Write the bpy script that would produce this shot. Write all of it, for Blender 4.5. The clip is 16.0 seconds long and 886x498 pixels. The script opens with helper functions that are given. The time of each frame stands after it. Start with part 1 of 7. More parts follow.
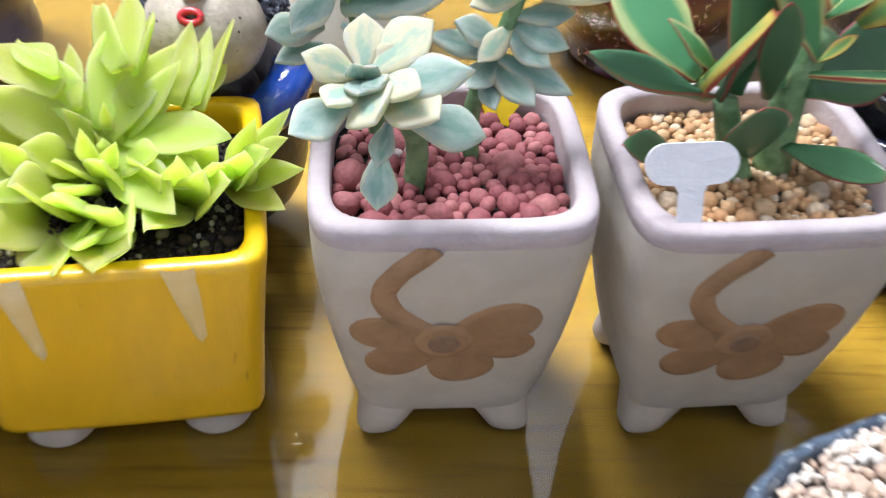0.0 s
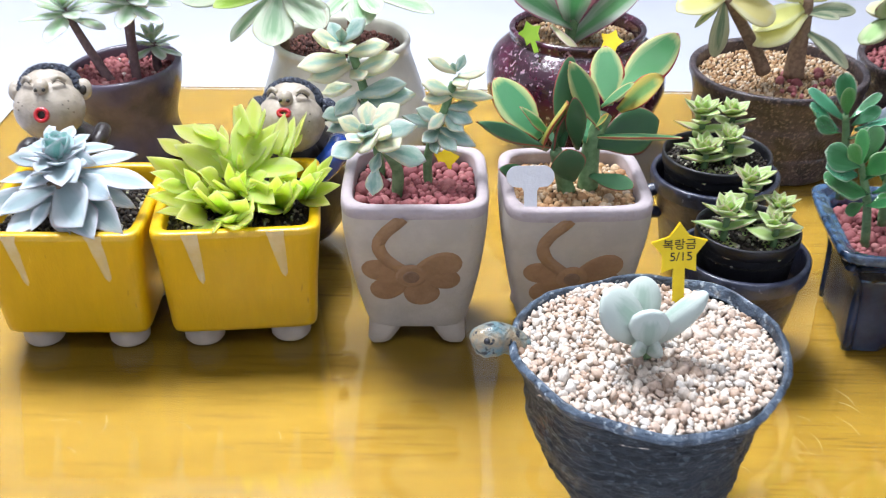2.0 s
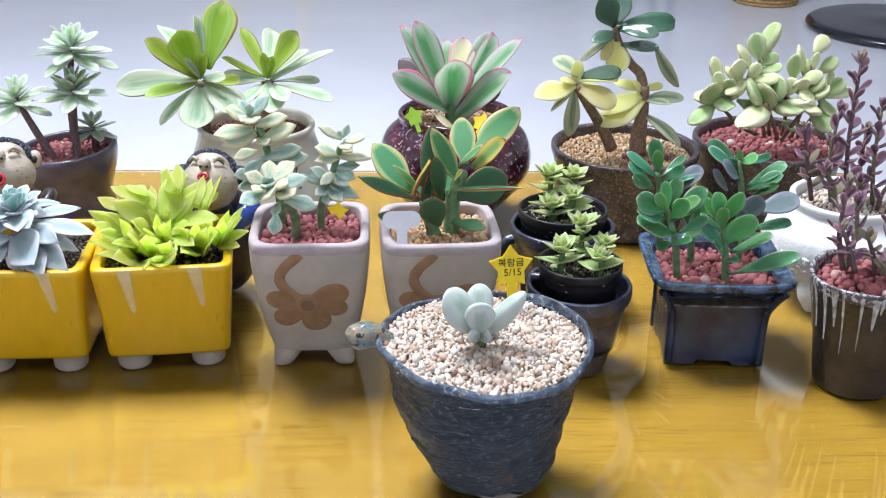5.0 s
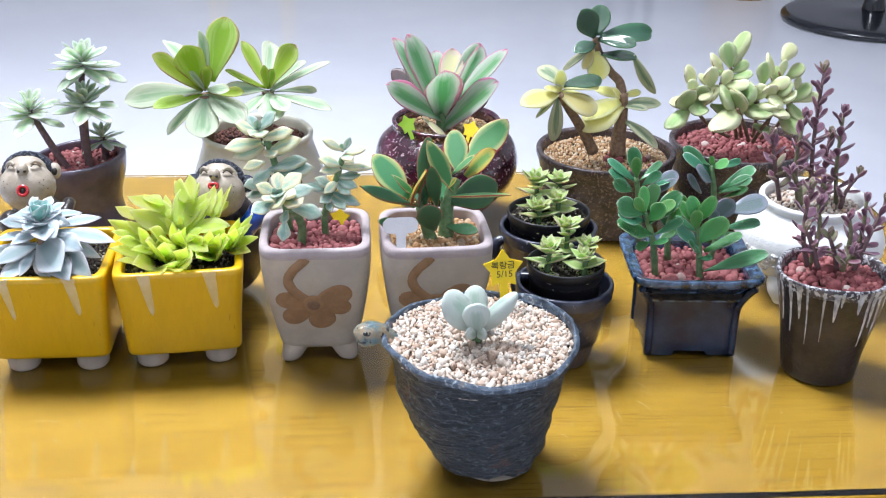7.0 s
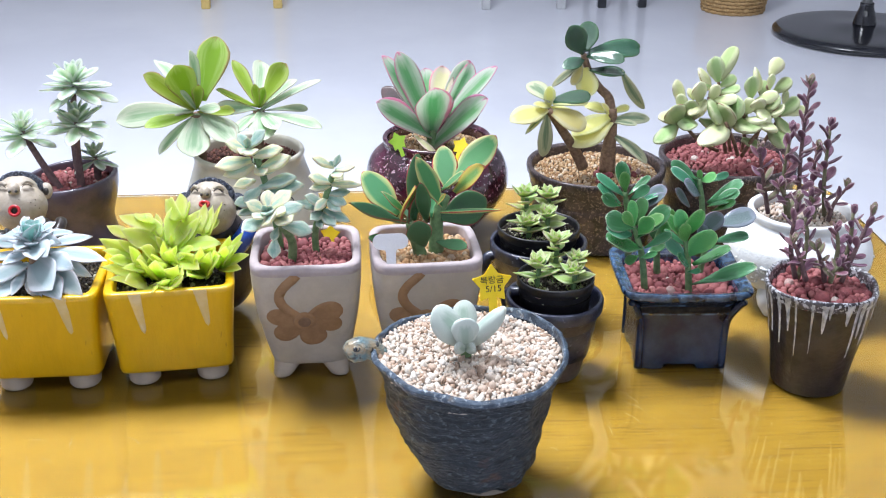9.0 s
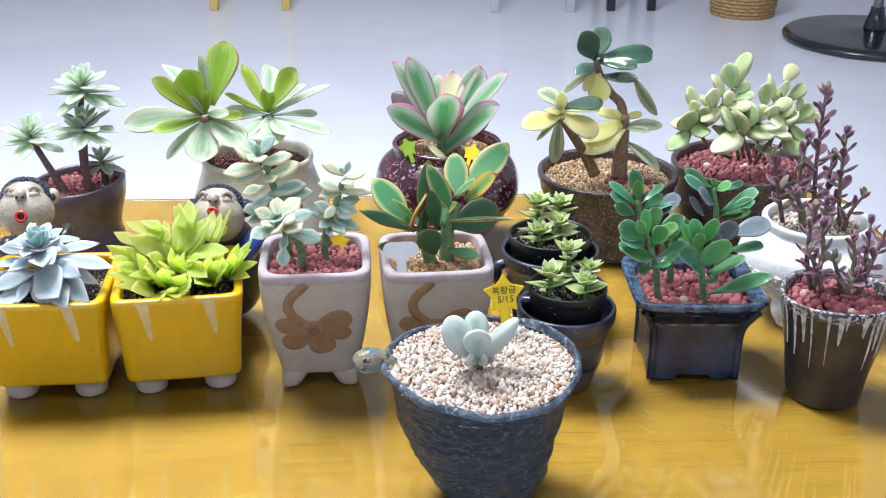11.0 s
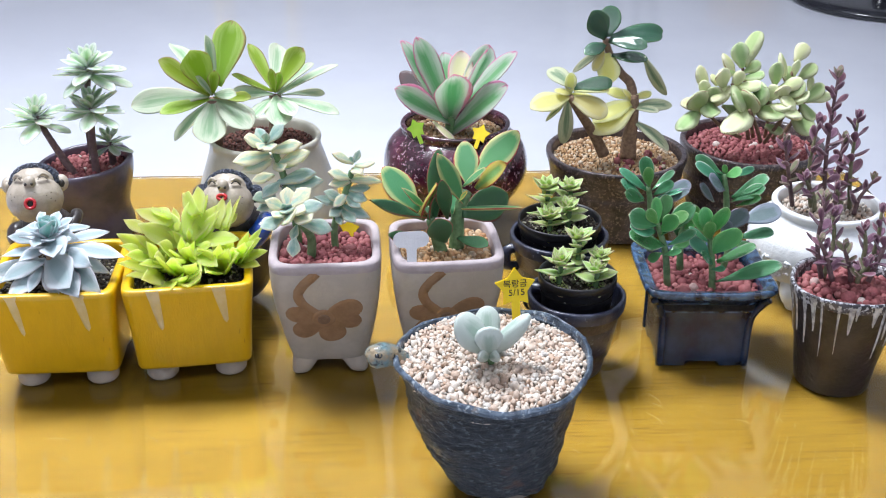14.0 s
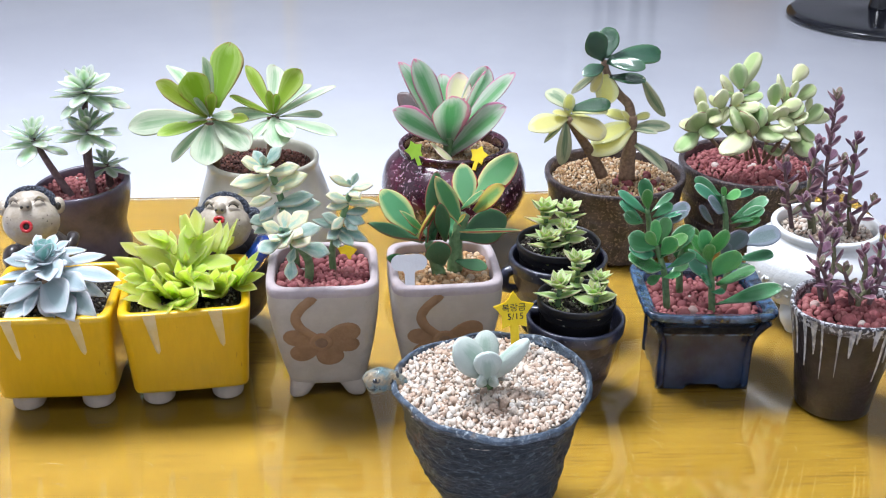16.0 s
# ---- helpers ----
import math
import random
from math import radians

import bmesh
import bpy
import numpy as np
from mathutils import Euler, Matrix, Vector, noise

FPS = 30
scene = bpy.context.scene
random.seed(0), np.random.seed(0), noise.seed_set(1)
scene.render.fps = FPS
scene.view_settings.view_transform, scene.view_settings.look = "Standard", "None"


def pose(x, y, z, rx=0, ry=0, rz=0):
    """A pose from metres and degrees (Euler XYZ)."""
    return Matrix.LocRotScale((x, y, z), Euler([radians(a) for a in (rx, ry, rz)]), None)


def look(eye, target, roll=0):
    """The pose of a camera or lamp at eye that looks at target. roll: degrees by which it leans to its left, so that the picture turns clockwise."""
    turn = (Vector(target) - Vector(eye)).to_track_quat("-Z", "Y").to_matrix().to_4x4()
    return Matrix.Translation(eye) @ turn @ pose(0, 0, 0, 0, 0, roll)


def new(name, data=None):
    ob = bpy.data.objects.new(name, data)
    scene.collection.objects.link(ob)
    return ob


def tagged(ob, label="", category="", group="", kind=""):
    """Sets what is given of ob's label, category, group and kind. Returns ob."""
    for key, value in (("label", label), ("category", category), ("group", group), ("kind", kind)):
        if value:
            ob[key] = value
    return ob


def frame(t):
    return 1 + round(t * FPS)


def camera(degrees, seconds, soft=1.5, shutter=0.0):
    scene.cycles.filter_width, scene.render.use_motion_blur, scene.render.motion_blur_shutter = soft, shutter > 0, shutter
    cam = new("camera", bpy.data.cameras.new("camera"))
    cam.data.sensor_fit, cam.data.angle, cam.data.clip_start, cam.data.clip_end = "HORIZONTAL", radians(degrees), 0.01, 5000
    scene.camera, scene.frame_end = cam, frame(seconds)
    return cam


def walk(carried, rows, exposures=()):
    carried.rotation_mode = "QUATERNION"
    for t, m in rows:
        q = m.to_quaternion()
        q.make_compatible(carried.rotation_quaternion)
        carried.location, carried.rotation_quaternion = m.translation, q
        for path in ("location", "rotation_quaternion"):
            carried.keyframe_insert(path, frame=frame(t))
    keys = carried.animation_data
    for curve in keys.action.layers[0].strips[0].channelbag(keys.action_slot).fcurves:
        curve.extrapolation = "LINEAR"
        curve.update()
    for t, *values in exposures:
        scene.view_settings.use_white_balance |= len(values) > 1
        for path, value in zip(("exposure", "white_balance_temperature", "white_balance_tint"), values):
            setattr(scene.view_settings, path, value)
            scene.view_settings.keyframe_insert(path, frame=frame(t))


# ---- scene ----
cam = camera(42.04, 16.0, soft=1.1, shutter=0.5)
PATH = [
    (0, (-0.0970, -0.2678, 0.2903), (-0.0561, 0.5232, -0.3203), 1.84),
    (0.5, (-0.0748, -0.3555, 0.3271), (-0.0803, 0.4649, -0.2447), 0.29),
    (1, (-0.0666, -0.4402, 0.3551), (-0.0724, 0.4062, -0.1774), 0.69),
    (1.5, (-0.0572, -0.4994, 0.3702), (-0.0753, 0.3563, -0.1470), 0.05),
    (2, (-0.0542, -0.5723, 0.3964), (-0.0704, 0.2956, -0.1001), 0.18),
    (2.5, (-0.0512, -0.6286, 0.4117), (-0.0752, 0.2523, -0.0610), -0.18),
    (3, (-0.0409, -0.6605, 0.4153), (-0.0621, 0.2345, -0.0302), -0.23),
    (3.5, (-0.0262, -0.6862, 0.4128), (-0.0192, 0.2203, -0.0095), 0.31),
    (4, (-0.0208, -0.7049, 0.4183), (-0.0037, 0.2049, 0.0035), 0.49),
    (4.5, (-0.0188, -0.7161, 0.4156), (0.0123, 0.1974, 0.0100), 0.91),
    (7, (-0.0328, -0.7819, 0.4548), (0.0218, 0.1260, 0.0391), 0.72),
    (7.5, (-0.0303, -0.7885, 0.4567), (0.0286, 0.1227, 0.0489), 0.48),
    (8, (-0.0277, -0.7873, 0.4558), (0.0354, 0.1238, 0.0484), 0.40),
    (8.5, (-0.0267, -0.7845, 0.4545), (0.0318, 0.1274, 0.0482), 0.33),
    (9, (-0.0277, -0.7868, 0.4551), (0.0297, 0.1272, 0.0536), 0.24),
    (11.5, (-0.0321, -0.7732, 0.4557), (0.0160, 0.1419, 0.0555), 0.44),
    (12, (-0.0355, -0.7737, 0.4723), (0.0058, 0.1335, 0.0537), 0.39),
    (12.5, (-0.0405, -0.7724, 0.4805), (0.0023, 0.1338, 0.0597), 0.61),
    (13, (-0.0414, -0.7724, 0.4811), (0.0076, 0.1311, 0.0553), 0.67),
    (13.5, (-0.0370, -0.7665, 0.4807), (0.0138, 0.1326, 0.0459), 0.49),
    (14, (-0.0357, -0.7629, 0.4790), (0.0136, 0.1352, 0.0419), 0.32),
    (14.5, (-0.0356, -0.7637, 0.4812), (0.0131, 0.1347, 0.0448), 0.23),
    (15, (-0.0389, -0.7586, 0.4794), (0.0137, 0.1411, 0.0462), 0.39),
    (15.5, (-0.0383, -0.7592, 0.4804), (0.0127, 0.1439, 0.0540), 0.35),
    (16, (-0.0354, -0.7573, 0.4808), (0.0157, 0.1472, 0.0574), 0.30),
]
walk(cam, [(t, look(eye, target, roll)) for t, eye, target, roll in PATH], [(0, 0.10), (1, 0.06), (2, 0.0), (4, -0.12), (9, -0.04), (12, -0.12), (13.5, -0.17), (16, -0.16)])

# ---- world and light ----
world = bpy.data.worlds.new("world")
world.use_nodes = True
scene.world = world
world.node_tree.nodes["Background"].inputs[0].default_value = (0.75, 0.85, 1.0, 1)
world.node_tree.nodes["Background"].inputs[1].default_value = 0.15
scene.view_settings.exposure = 0.0


def area_lamp(name, x, y, z, sx, sy, watts, colour):
    lamp = bpy.data.lights.new(name, "AREA")
    lamp.shape, lamp.size, lamp.size_y, lamp.energy, lamp.color = "RECTANGLE", sx, sy, watts, colour
    ob = new(name, lamp)
    ob.matrix_world = pose(x, y, z)
    return ob


area_lamp("ceiling_light", -0.55, 0.5, 1.93, 0.85, 0.7, 92, (0.87, 0.915, 1.0))
# added fill, no fixture of the room: softens the pots' shaded fronts
area_lamp("ceiling_light", 0.3, -1.3, 1.93, 1.4, 1.0, 16, (0.84, 0.90, 1.0))
# unseen helper lamp facing up; brightens the ceiling mirrored in the glass sheet
fill_uplight = area_lamp("ceiling_light", -0.2, 1.6, 1.55, 0.9, 0.9, 12, (0.84, 0.90, 1.0))
fill_uplight.matrix_world = pose(-0.2, 1.6, 1.55, 180)

# ---- materials ----


def material(name, rough=0.6, metal=0.0, coat=0.0, spec=0.5):
    m = bpy.data.materials.new(name)
    m.use_nodes = True
    b = m.node_tree.nodes["Principled BSDF"]
    b.inputs["Roughness"].default_value = rough
    b.inputs["Metallic"].default_value = metal
    b.inputs["Coat Weight"].default_value = coat
    b.inputs["Coat Roughness"].default_value = 0.08
    b.inputs["Specular IOR Level"].default_value = spec
    return m, m.node_tree.nodes, m.node_tree.links, b


def ramp(nodes, stops):
    r = nodes.new("ShaderNodeValToRGB")
    el = r.color_ramp.elements
    while len(el) < len(stops):
        el.new(0.5)
    for e, (p, c) in zip(el, stops):
        e.position, e.color = p, (*c, 1)
    return r


def noise_node(nodes, links, scale, detail=4.0, vec=None, rough=0.6):
    n = nodes.new("ShaderNodeTexNoise")
    n.inputs["Scale"].default_value, n.inputs["Detail"].default_value, n.inputs["Roughness"].default_value = scale, detail, rough
    if vec is None:
        tc = nodes.new("ShaderNodeTexCoord")
        vec = tc.outputs["Object"]
    links.new(vec, n.inputs["Vector"])
    return n


def bump(nodes, links, b, height, dist, strength=1.0):
    n = nodes.new("ShaderNodeBump")
    n.inputs["Strength"].default_value, n.inputs["Distance"].default_value = strength, dist
    links.new(height, n.inputs["Height"])
    links.new(n.outputs[0], b.inputs["Normal"])
    return n


def mix(nodes, links, kind, fac, a, c):
    n = nodes.new("ShaderNodeMix")
    n.data_type, n.blend_type = "RGBA", kind
    for sock, val in ((n.inputs[0], fac), (n.inputs[6], a), (n.inputs[7], c)):
        if hasattr(val, "links"):
            links.new(val, sock)
        elif isinstance(val, tuple):
            sock.default_value = (*val, 1)
        else:
            sock.default_value = val
    return n.outputs[2]


def glazed(name, c1, c2, scale=60, rough=0.35, coat=0.0, spots=None, spot_scale=400, spot_at=0.68, relief=0.0004, stretch=None, patch=None):
    """Ceramic: two tones of body colour, optional speckle, fine relief."""
    m, n, l, b = material(name, rough, coat=coat)
    tc = n.new("ShaderNodeTexCoord")
    vec = tc.outputs["Object"]
    if stretch:
        mp = n.new("ShaderNodeMapping")
        mp.inputs["Scale"].default_value = stretch
        l.new(vec, mp.inputs["Vector"])
        vec = mp.outputs[0]
    big = noise_node(n, l, scale, 5, vec)
    r = ramp(n, [(0.40, c1), (0.60, c2)])
    l.new(big.outputs[0], r.inputs[0])
    col = r.outputs[0]
    if spots:
        sp = noise_node(n, l, spot_scale, 2, vec)
        rs = ramp(n, [(spot_at - 0.03, (0, 0, 0)), (spot_at + 0.03, (1, 1, 1))])
        l.new(sp.outputs[0], rs.inputs[0])
        col = mix(n, l, "MIX", rs.outputs[0], col, spots)
    if patch:
        pn = noise_node(n, l, patch[1], 3, tc.outputs["Object"])
        rp = ramp(n, [(patch[2] - 0.03, (0, 0, 0)), (patch[2] + 0.05, (0.8, 0.8, 0.8))])
        l.new(pn.outputs[0], rp.inputs[0])
        col = mix(n, l, "MIX", rp.outputs[0], col, patch[0])
    l.new(col, b.inputs["Base Color"])
    fine = noise_node(n, l, scale * 5, 4, vec)
    bump(n, l, b, fine.outputs[0], relief)
    return m


def wood_material():
    m, n, l, b = material("honey_wood", 0.6, coat=0.0, spec=0.08)
    tc = n.new("ShaderNodeTexCoord")
    mp = n.new("ShaderNodeMapping")
    mp.inputs["Scale"].default_value = (2.2, 30, 1)
    l.new(tc.outputs["Object"], mp.inputs["Vector"])
    g1 = noise_node(n, l, 6, 6, mp.outputs[0], 0.65)
    mp2 = n.new("ShaderNodeMapping")
    mp2.inputs["Scale"].default_value = (11, 230, 1)
    l.new(tc.outputs["Object"], mp2.inputs["Vector"])
    g2 = noise_node(n, l, 2, 3, mp2.outputs[0])
    r1 = ramp(n, [(0.3, (0.176, 0.097, 0.009)), (0.55, (0.204, 0.117, 0.011)), (0.75, (0.228, 0.134, 0.014))])
    l.new(g1.outputs[0], r1.inputs[0])
    r2 = ramp(n, [(0.34, (0.60, 0.52, 0.42)), (0.46, (1, 1, 1))])
    l.new(g2.outputs[0], r2.inputs[0])
    patch = noise_node(n, l, 5, 2, tc.outputs["Object"])
    rp = ramp(n, [(0.3, (0.9, 0.88, 0.85)), (0.7, (1.05, 1.05, 1.05))])
    l.new(patch.outputs[0], rp.inputs[0])
    c = mix(n, l, "MULTIPLY", 0.8, r1.outputs[0], r2.outputs[0])
    c = mix(n, l, "MULTIPLY", 1.0, c, rp.outputs[0])
    l.new(c, b.inputs["Base Color"])
    bump(n, l, b, g2.outputs[0], 0.0002)
    return m


def glass_material():
    m, n, l, b = material("clear_glass", 0.015)
    b.inputs["Base Color"].default_value = (0.97, 0.99, 0.97, 1)
    b.inputs["Transmission Weight"].default_value = 1.0
    b.inputs["IOR"].default_value = 1.42
    tc = n.new("ShaderNodeTexCoord")
    s = noise_node(n, l, 14, 5, tc.outputs["Object"])
    r = ramp(n, [(0.45, (0.012,) * 3), (0.8, (0.09,) * 3)])
    l.new(s.outputs[0], r.inputs[0])
    l.new(r.outputs[0], b.inputs["Roughness"])
    return m


WOOD = wood_material()
GLASS = glass_material()
YELLOW = glazed("yellow_glaze", (0.70, 0.405, 0.002), (0.74, 0.435, 0.003), 25, 0.32, 0.5, spots=(0.52, 0.27, 0.003), spot_scale=34, spot_at=0.72, relief=0.00025, stretch=(6, 6, 1))
DRIP = glazed("cream_drip_glaze", (0.72, 0.54, 0.24), (0.78, 0.63, 0.36), 60, 0.4, 0.3)
BISQUE = glazed("unglazed_cream_clay", (0.46, 0.41, 0.355), (0.53, 0.475, 0.415), 40, 0.75, spots=(0.30, 0.24, 0.18), spot_scale=330, spot_at=0.76)
# pale foot clay, its colour taken darker and browner for shade beneath the pots
BISQUE_FOOT = glazed("pale_clay_foot_shaded", (0.42, 0.36, 0.30), (0.50, 0.43, 0.36), 40, 0.8)
RIM = glazed("mauve_clay_rim", (0.40, 0.335, 0.345), (0.46, 0.395, 0.405), 60, 0.7)
FLOWER = glazed("brown_clay_relief", (0.29, 0.165, 0.085), (0.35, 0.205, 0.11), 90, 0.8)
FLOWER_EYE = glazed("dark_brown_clay_centre", (0.20, 0.12, 0.075), (0.26, 0.16, 0.10), 90, 0.8)
TURTLE = glazed("rough_blue_grey_stoneware", (0.007, 0.011, 0.017), (0.030, 0.041, 0.054), 150, 0.45, 0.1, spots=(0.11, 0.14, 0.165), spot_scale=240, spot_at=0.62, relief=0.0026, stretch=(1, 1, 1.9), patch=((0.13, 0.055, 0.03), 34, 0.64))
TURTLE_RIM = glazed("mottled_blue_rim_glaze_worn", (0.020, 0.036, 0.062), (0.085, 0.122, 0.175), 95, 0.4, 0.2, spots=(0.30, 0.35, 0.39), spot_scale=300, spot_at=0.62, relief=0.0015, patch=((0.20, 0.15, 0.11), 60, 0.66))
TURTLE_HEAD = glazed("crackled_tan_blue_glaze", (0.34, 0.26, 0.16), (0.13, 0.22, 0.24), 110, 0.4, 0.3, spots=(0.018, 0.026, 0.035), spot_scale=190, spot_at=0.60, relief=0.002)
BLACK_PLASTIC = glazed("black_plastic", (0.010, 0.010, 0.013), (0.016, 0.016, 0.02), 40, 0.38)
INDIGO = glazed("dark_indigo_glaze", (0.012, 0.014, 0.03), (0.045, 0.05, 0.085), 70, 0.3, 0.6, spots=(0.16, 0.18, 0.25), spot_scale=240, spot_at=0.68)
UMBER = glazed("brown_stoneware", (0.045, 0.033, 0.030), (0.105, 0.075, 0.062), 50, 0.42, 0.3, relief=0.001)
BLUE = glazed("deep_blue_glaze", (0.007, 0.015, 0.040), (0.018, 0.038, 0.085), 30, 0.25, 0.2, spots=(0.08, 0.16, 0.27), spot_scale=70, spot_at=0.70, relief=0.0003)
BLUE_RIM = glazed("mottled_blue_rim_glaze", (0.008, 0.016, 0.04), (0.06, 0.13, 0.24), 110, 0.16, 0.9, spots=(0.22, 0.34, 0.45), spot_scale=330, spot_at=0.71, relief=0.0004)
CUP = glazed("dark_brown_stoneware", (0.014, 0.010, 0.010), (0.040, 0.028, 0.026), 40, 0.34, 0.25, relief=0.0008)
CUP_RIM = glazed("streaked_rim_glaze", (0.03, 0.025, 0.03), (0.10, 0.09, 0.10), 60, 0.35, 0.4, spots=(0.50, 0.50, 0.53), spot_scale=320, spot_at=0.52)
WHITE_GLAZE = glazed("white_drip_glaze", (0.26, 0.25, 0.26), (0.58, 0.58, 0.59), 160, 0.4, 0.4)
URN = glazed("white_crawled_glaze", (0.78, 0.79, 0.80), (0.84, 0.85, 0.86), 50, 0.42, 0.2, relief=0.0006)
PURPLE_BROWN = glazed("plum_brown_glaze", (0.042, 0.033, 0.055), (0.10, 0.078, 0.112), 30, 0.3, 0.4)
CREAM = glazed("ivory_glaze", (0.62, 0.59, 0.50), (0.70, 0.67, 0.58), 30, 0.35, 0.4)
INK = glazed("dark_ink", (0.02, 0.015, 0.012), (0.035, 0.03, 0.025), 60, 0.5)
WINE = glazed("wine_red_speckled_glaze", (0.030, 0.005, 0.013), (0.085, 0.013, 0.036), 50, 0.14, 0.9, spots=(0.42, 0.30, 0.36), spot_scale=260, spot_at=0.63, relief=0.0006)
IRON = glazed("brown_speckled_stoneware", (0.030, 0.022, 0.025), (0.085, 0.063, 0.066), 80, 0.35, 0.4, spots=(0.20, 0.15, 0.13), spot_scale=420, spot_at=0.60, relief=0.0012)
SOIL = glazed("black_potting_soil", (0.012, 0.010, 0.008), (0.04, 0.034, 0.028), 200, 0.95, spots=(0.55, 0.55, 0.50), spot_scale=300, spot_at=0.70, relief=0.002)
SKIN = glazed("sand_coloured_clay", (0.39, 0.33, 0.26), (0.48, 0.41, 0.33), 130, 0.42, 0.3, spots=(0.20, 0.15, 0.12), spot_scale=320, spot_at=0.72)
HAIR = glazed("navy_speckled_glaze", (0.008, 0.011, 0.025), (0.03, 0.04, 0.075), 260, 0.45, 0.15, spots=(0.22, 0.25, 0.32), spot_scale=700, spot_at=0.6, relief=0.002)
GARMENT = glazed("cobalt_blue_glaze", (0.004, 0.035, 0.26), (0.01, 0.07, 0.42), 60, 0.15, 0.8)
RED = glazed("red_glaze", (0.55, 0.02, 0.03), (0.62, 0.03, 0.04), 60, 0.3, 0.5)
TAG_YELLOW = glazed("yellow_plastic", (0.86, 0.62, 0.01), (0.90, 0.68, 0.015), 60, 0.4)
TAG_WHITE = glazed("white_plastic", (0.66, 0.66, 0.70), (0.70, 0.70, 0.74), 60, 0.45)
TAG_GREEN = glazed("lime_plastic", (0.30, 0.55, 0.03), (0.36, 0.6, 0.05), 60, 0.45)
FLOOR = glazed("polished_pale_stone", (0.70, 0.72, 0.80), (0.76, 0.78, 0.85), 1.3, 0.12, 0.0, relief=0.00003)
CEILING = glazed("matt_ceiling_paper", (0.76, 0.76, 0.78), (0.80, 0.80, 0.82), 6, 0.9)
WALL = glazed("pale_wall_paper", (0.58, 0.58, 0.60), (0.64, 0.64, 0.66), 8, 0.8)
BLACK_GLOSS = glazed("glossy_black_plastic", (0.006, 0.007, 0.012), (0.010, 0.011, 0.018), 20, 0.16, 0.6)
CHROME = glazed("grey_metal", (0.45, 0.46, 0.48), (0.52, 0.53, 0.55), 40, 0.3)
WICKER = glazed("straw_wicker", (0.36, 0.22, 0.09), (0.50, 0.33, 0.15), 150, 0.7)
PALE_WOOD = glazed("pale_yellow_wood", (0.52, 0.38, 0.12), (0.60, 0.44, 0.16), 60, 0.5)

# ---- mesh helpers ----


def mesh_object(name, verts, faces, mat, parent=None, label="", smooth=True, uvs=None):
    me = bpy.data.meshes.new(name)
    me.from_pydata([tuple(v) for v in verts], [], faces)
    if uvs is not None:
        layer = me.uv_layers.new(name="UVMap")
        layer.data.foreach_set("uv", np.array([uvs[i] for f in faces for i in f], dtype=np.float32).ravel())
    for m in mat if isinstance(mat, (list, tuple)) else [mat]:
        me.materials.append(m)
    me.polygons.foreach_set("use_smooth", [smooth] * len(me.polygons))
    me.update()
    ob = new(name, me)
    if parent:
        ob.parent = parent
    if label:
        tagged(ob, label)
    return ob


def part(name, bm, mat, parent=None, label="", smooth=True):
    """Links a bmesh as one mesh object under a thing."""
    me = bpy.data.meshes.new(name)
    bm.to_mesh(me)
    bm.free()
    for m in mat if isinstance(mat, (list, tuple)) else [mat]:
        me.materials.append(m)
    me.polygons.foreach_set("use_smooth", [smooth] * len(me.polygons))
    ob = new(name, me)
    if parent:
        ob.parent = parent
    if label:
        tagged(ob, label)
    return ob


def empty(name, m, label, category, group="", kind=""):
    ob = new(name)
    ob.matrix_basis = m
    return tagged(ob, label, category, group, kind)


def box(bm, x0, x1, y0, y1, z0, z1, bevel=0.0, segs=2):
    made = bmesh.ops.create_cube(bm, size=1.0)["verts"]
    for v in made:
        v.co = Vector(((x0 + x1) / 2 + v.co.x * (x1 - x0), (y0 + y1) / 2 + v.co.y * (y1 - y0), (z0 + z1) / 2 + v.co.z * (z1 - z0)))
    if bevel:
        edges = list({e for v in made for e in v.link_edges})
        bmesh.ops.bevel(bm, geom=edges, offset=bevel, segments=segs, affect="EDGES", profile=0.5)


def outline_round(a, h, k=1.0):
    return h * math.cos(a), h * k * math.sin(a)


def outline_square(a, h, k=1.0, n=6.0):
    """A rounded square of half-width h and half-depth h * k."""
    c, s = math.cos(a), math.sin(a)
    r = (abs(c) ** n + abs(s) ** n) ** (-1 / n)
    return h * r * c, h * k * r * s


def turned(name, profile, mat, parent=None, label="", segs=64, shape=outline_round, wobble=0.0, wob_scale=30.0, closed=(True, True), seed=0.0, k=1.0, edge=None, rough=0.0):
    """A vessel from a profile of (half-width, height), swept round an outline; wobble in metres makes it hand-made."""
    verts, faces = [], []
    for h, z in profile:
        for j in range(segs):
            a = 2 * math.pi * j / segs
            x, y = shape(a, h, k)
            dz = 0.0
            if wobble:
                p = Vector((math.cos(a) * wob_scale * 0.05, math.sin(a) * wob_scale * 0.05, z * wob_scale + seed))
                d = noise.noise(p) * wobble
                if rough:
                    d += noise.noise(Vector((x * 160, y * 160, z * 420))) * rough + noise.noise(Vector((x * 420, y * 420, z * 700))) * rough * 0.6
                x, y = x + d * math.cos(a), y + d * math.sin(a)
            if edge:
                dz = edge(a, h, z)
            verts.append((x, y, z + dz))
    rows = len(profile)
    for i in range(rows - 1):
        for j in range(segs):
            k2 = (j + 1) % segs
            faces.append((i * segs + j, i * segs + k2, (i + 1) * segs + k2, (i + 1) * segs + j))
    if closed[0]:
        faces.append(tuple(range(segs - 1, -1, -1)))
    if closed[1]:
        faces.append(tuple((rows - 1) * segs + j for j in range(segs)))
    return mesh_object(name, verts, faces, mat, parent, label)


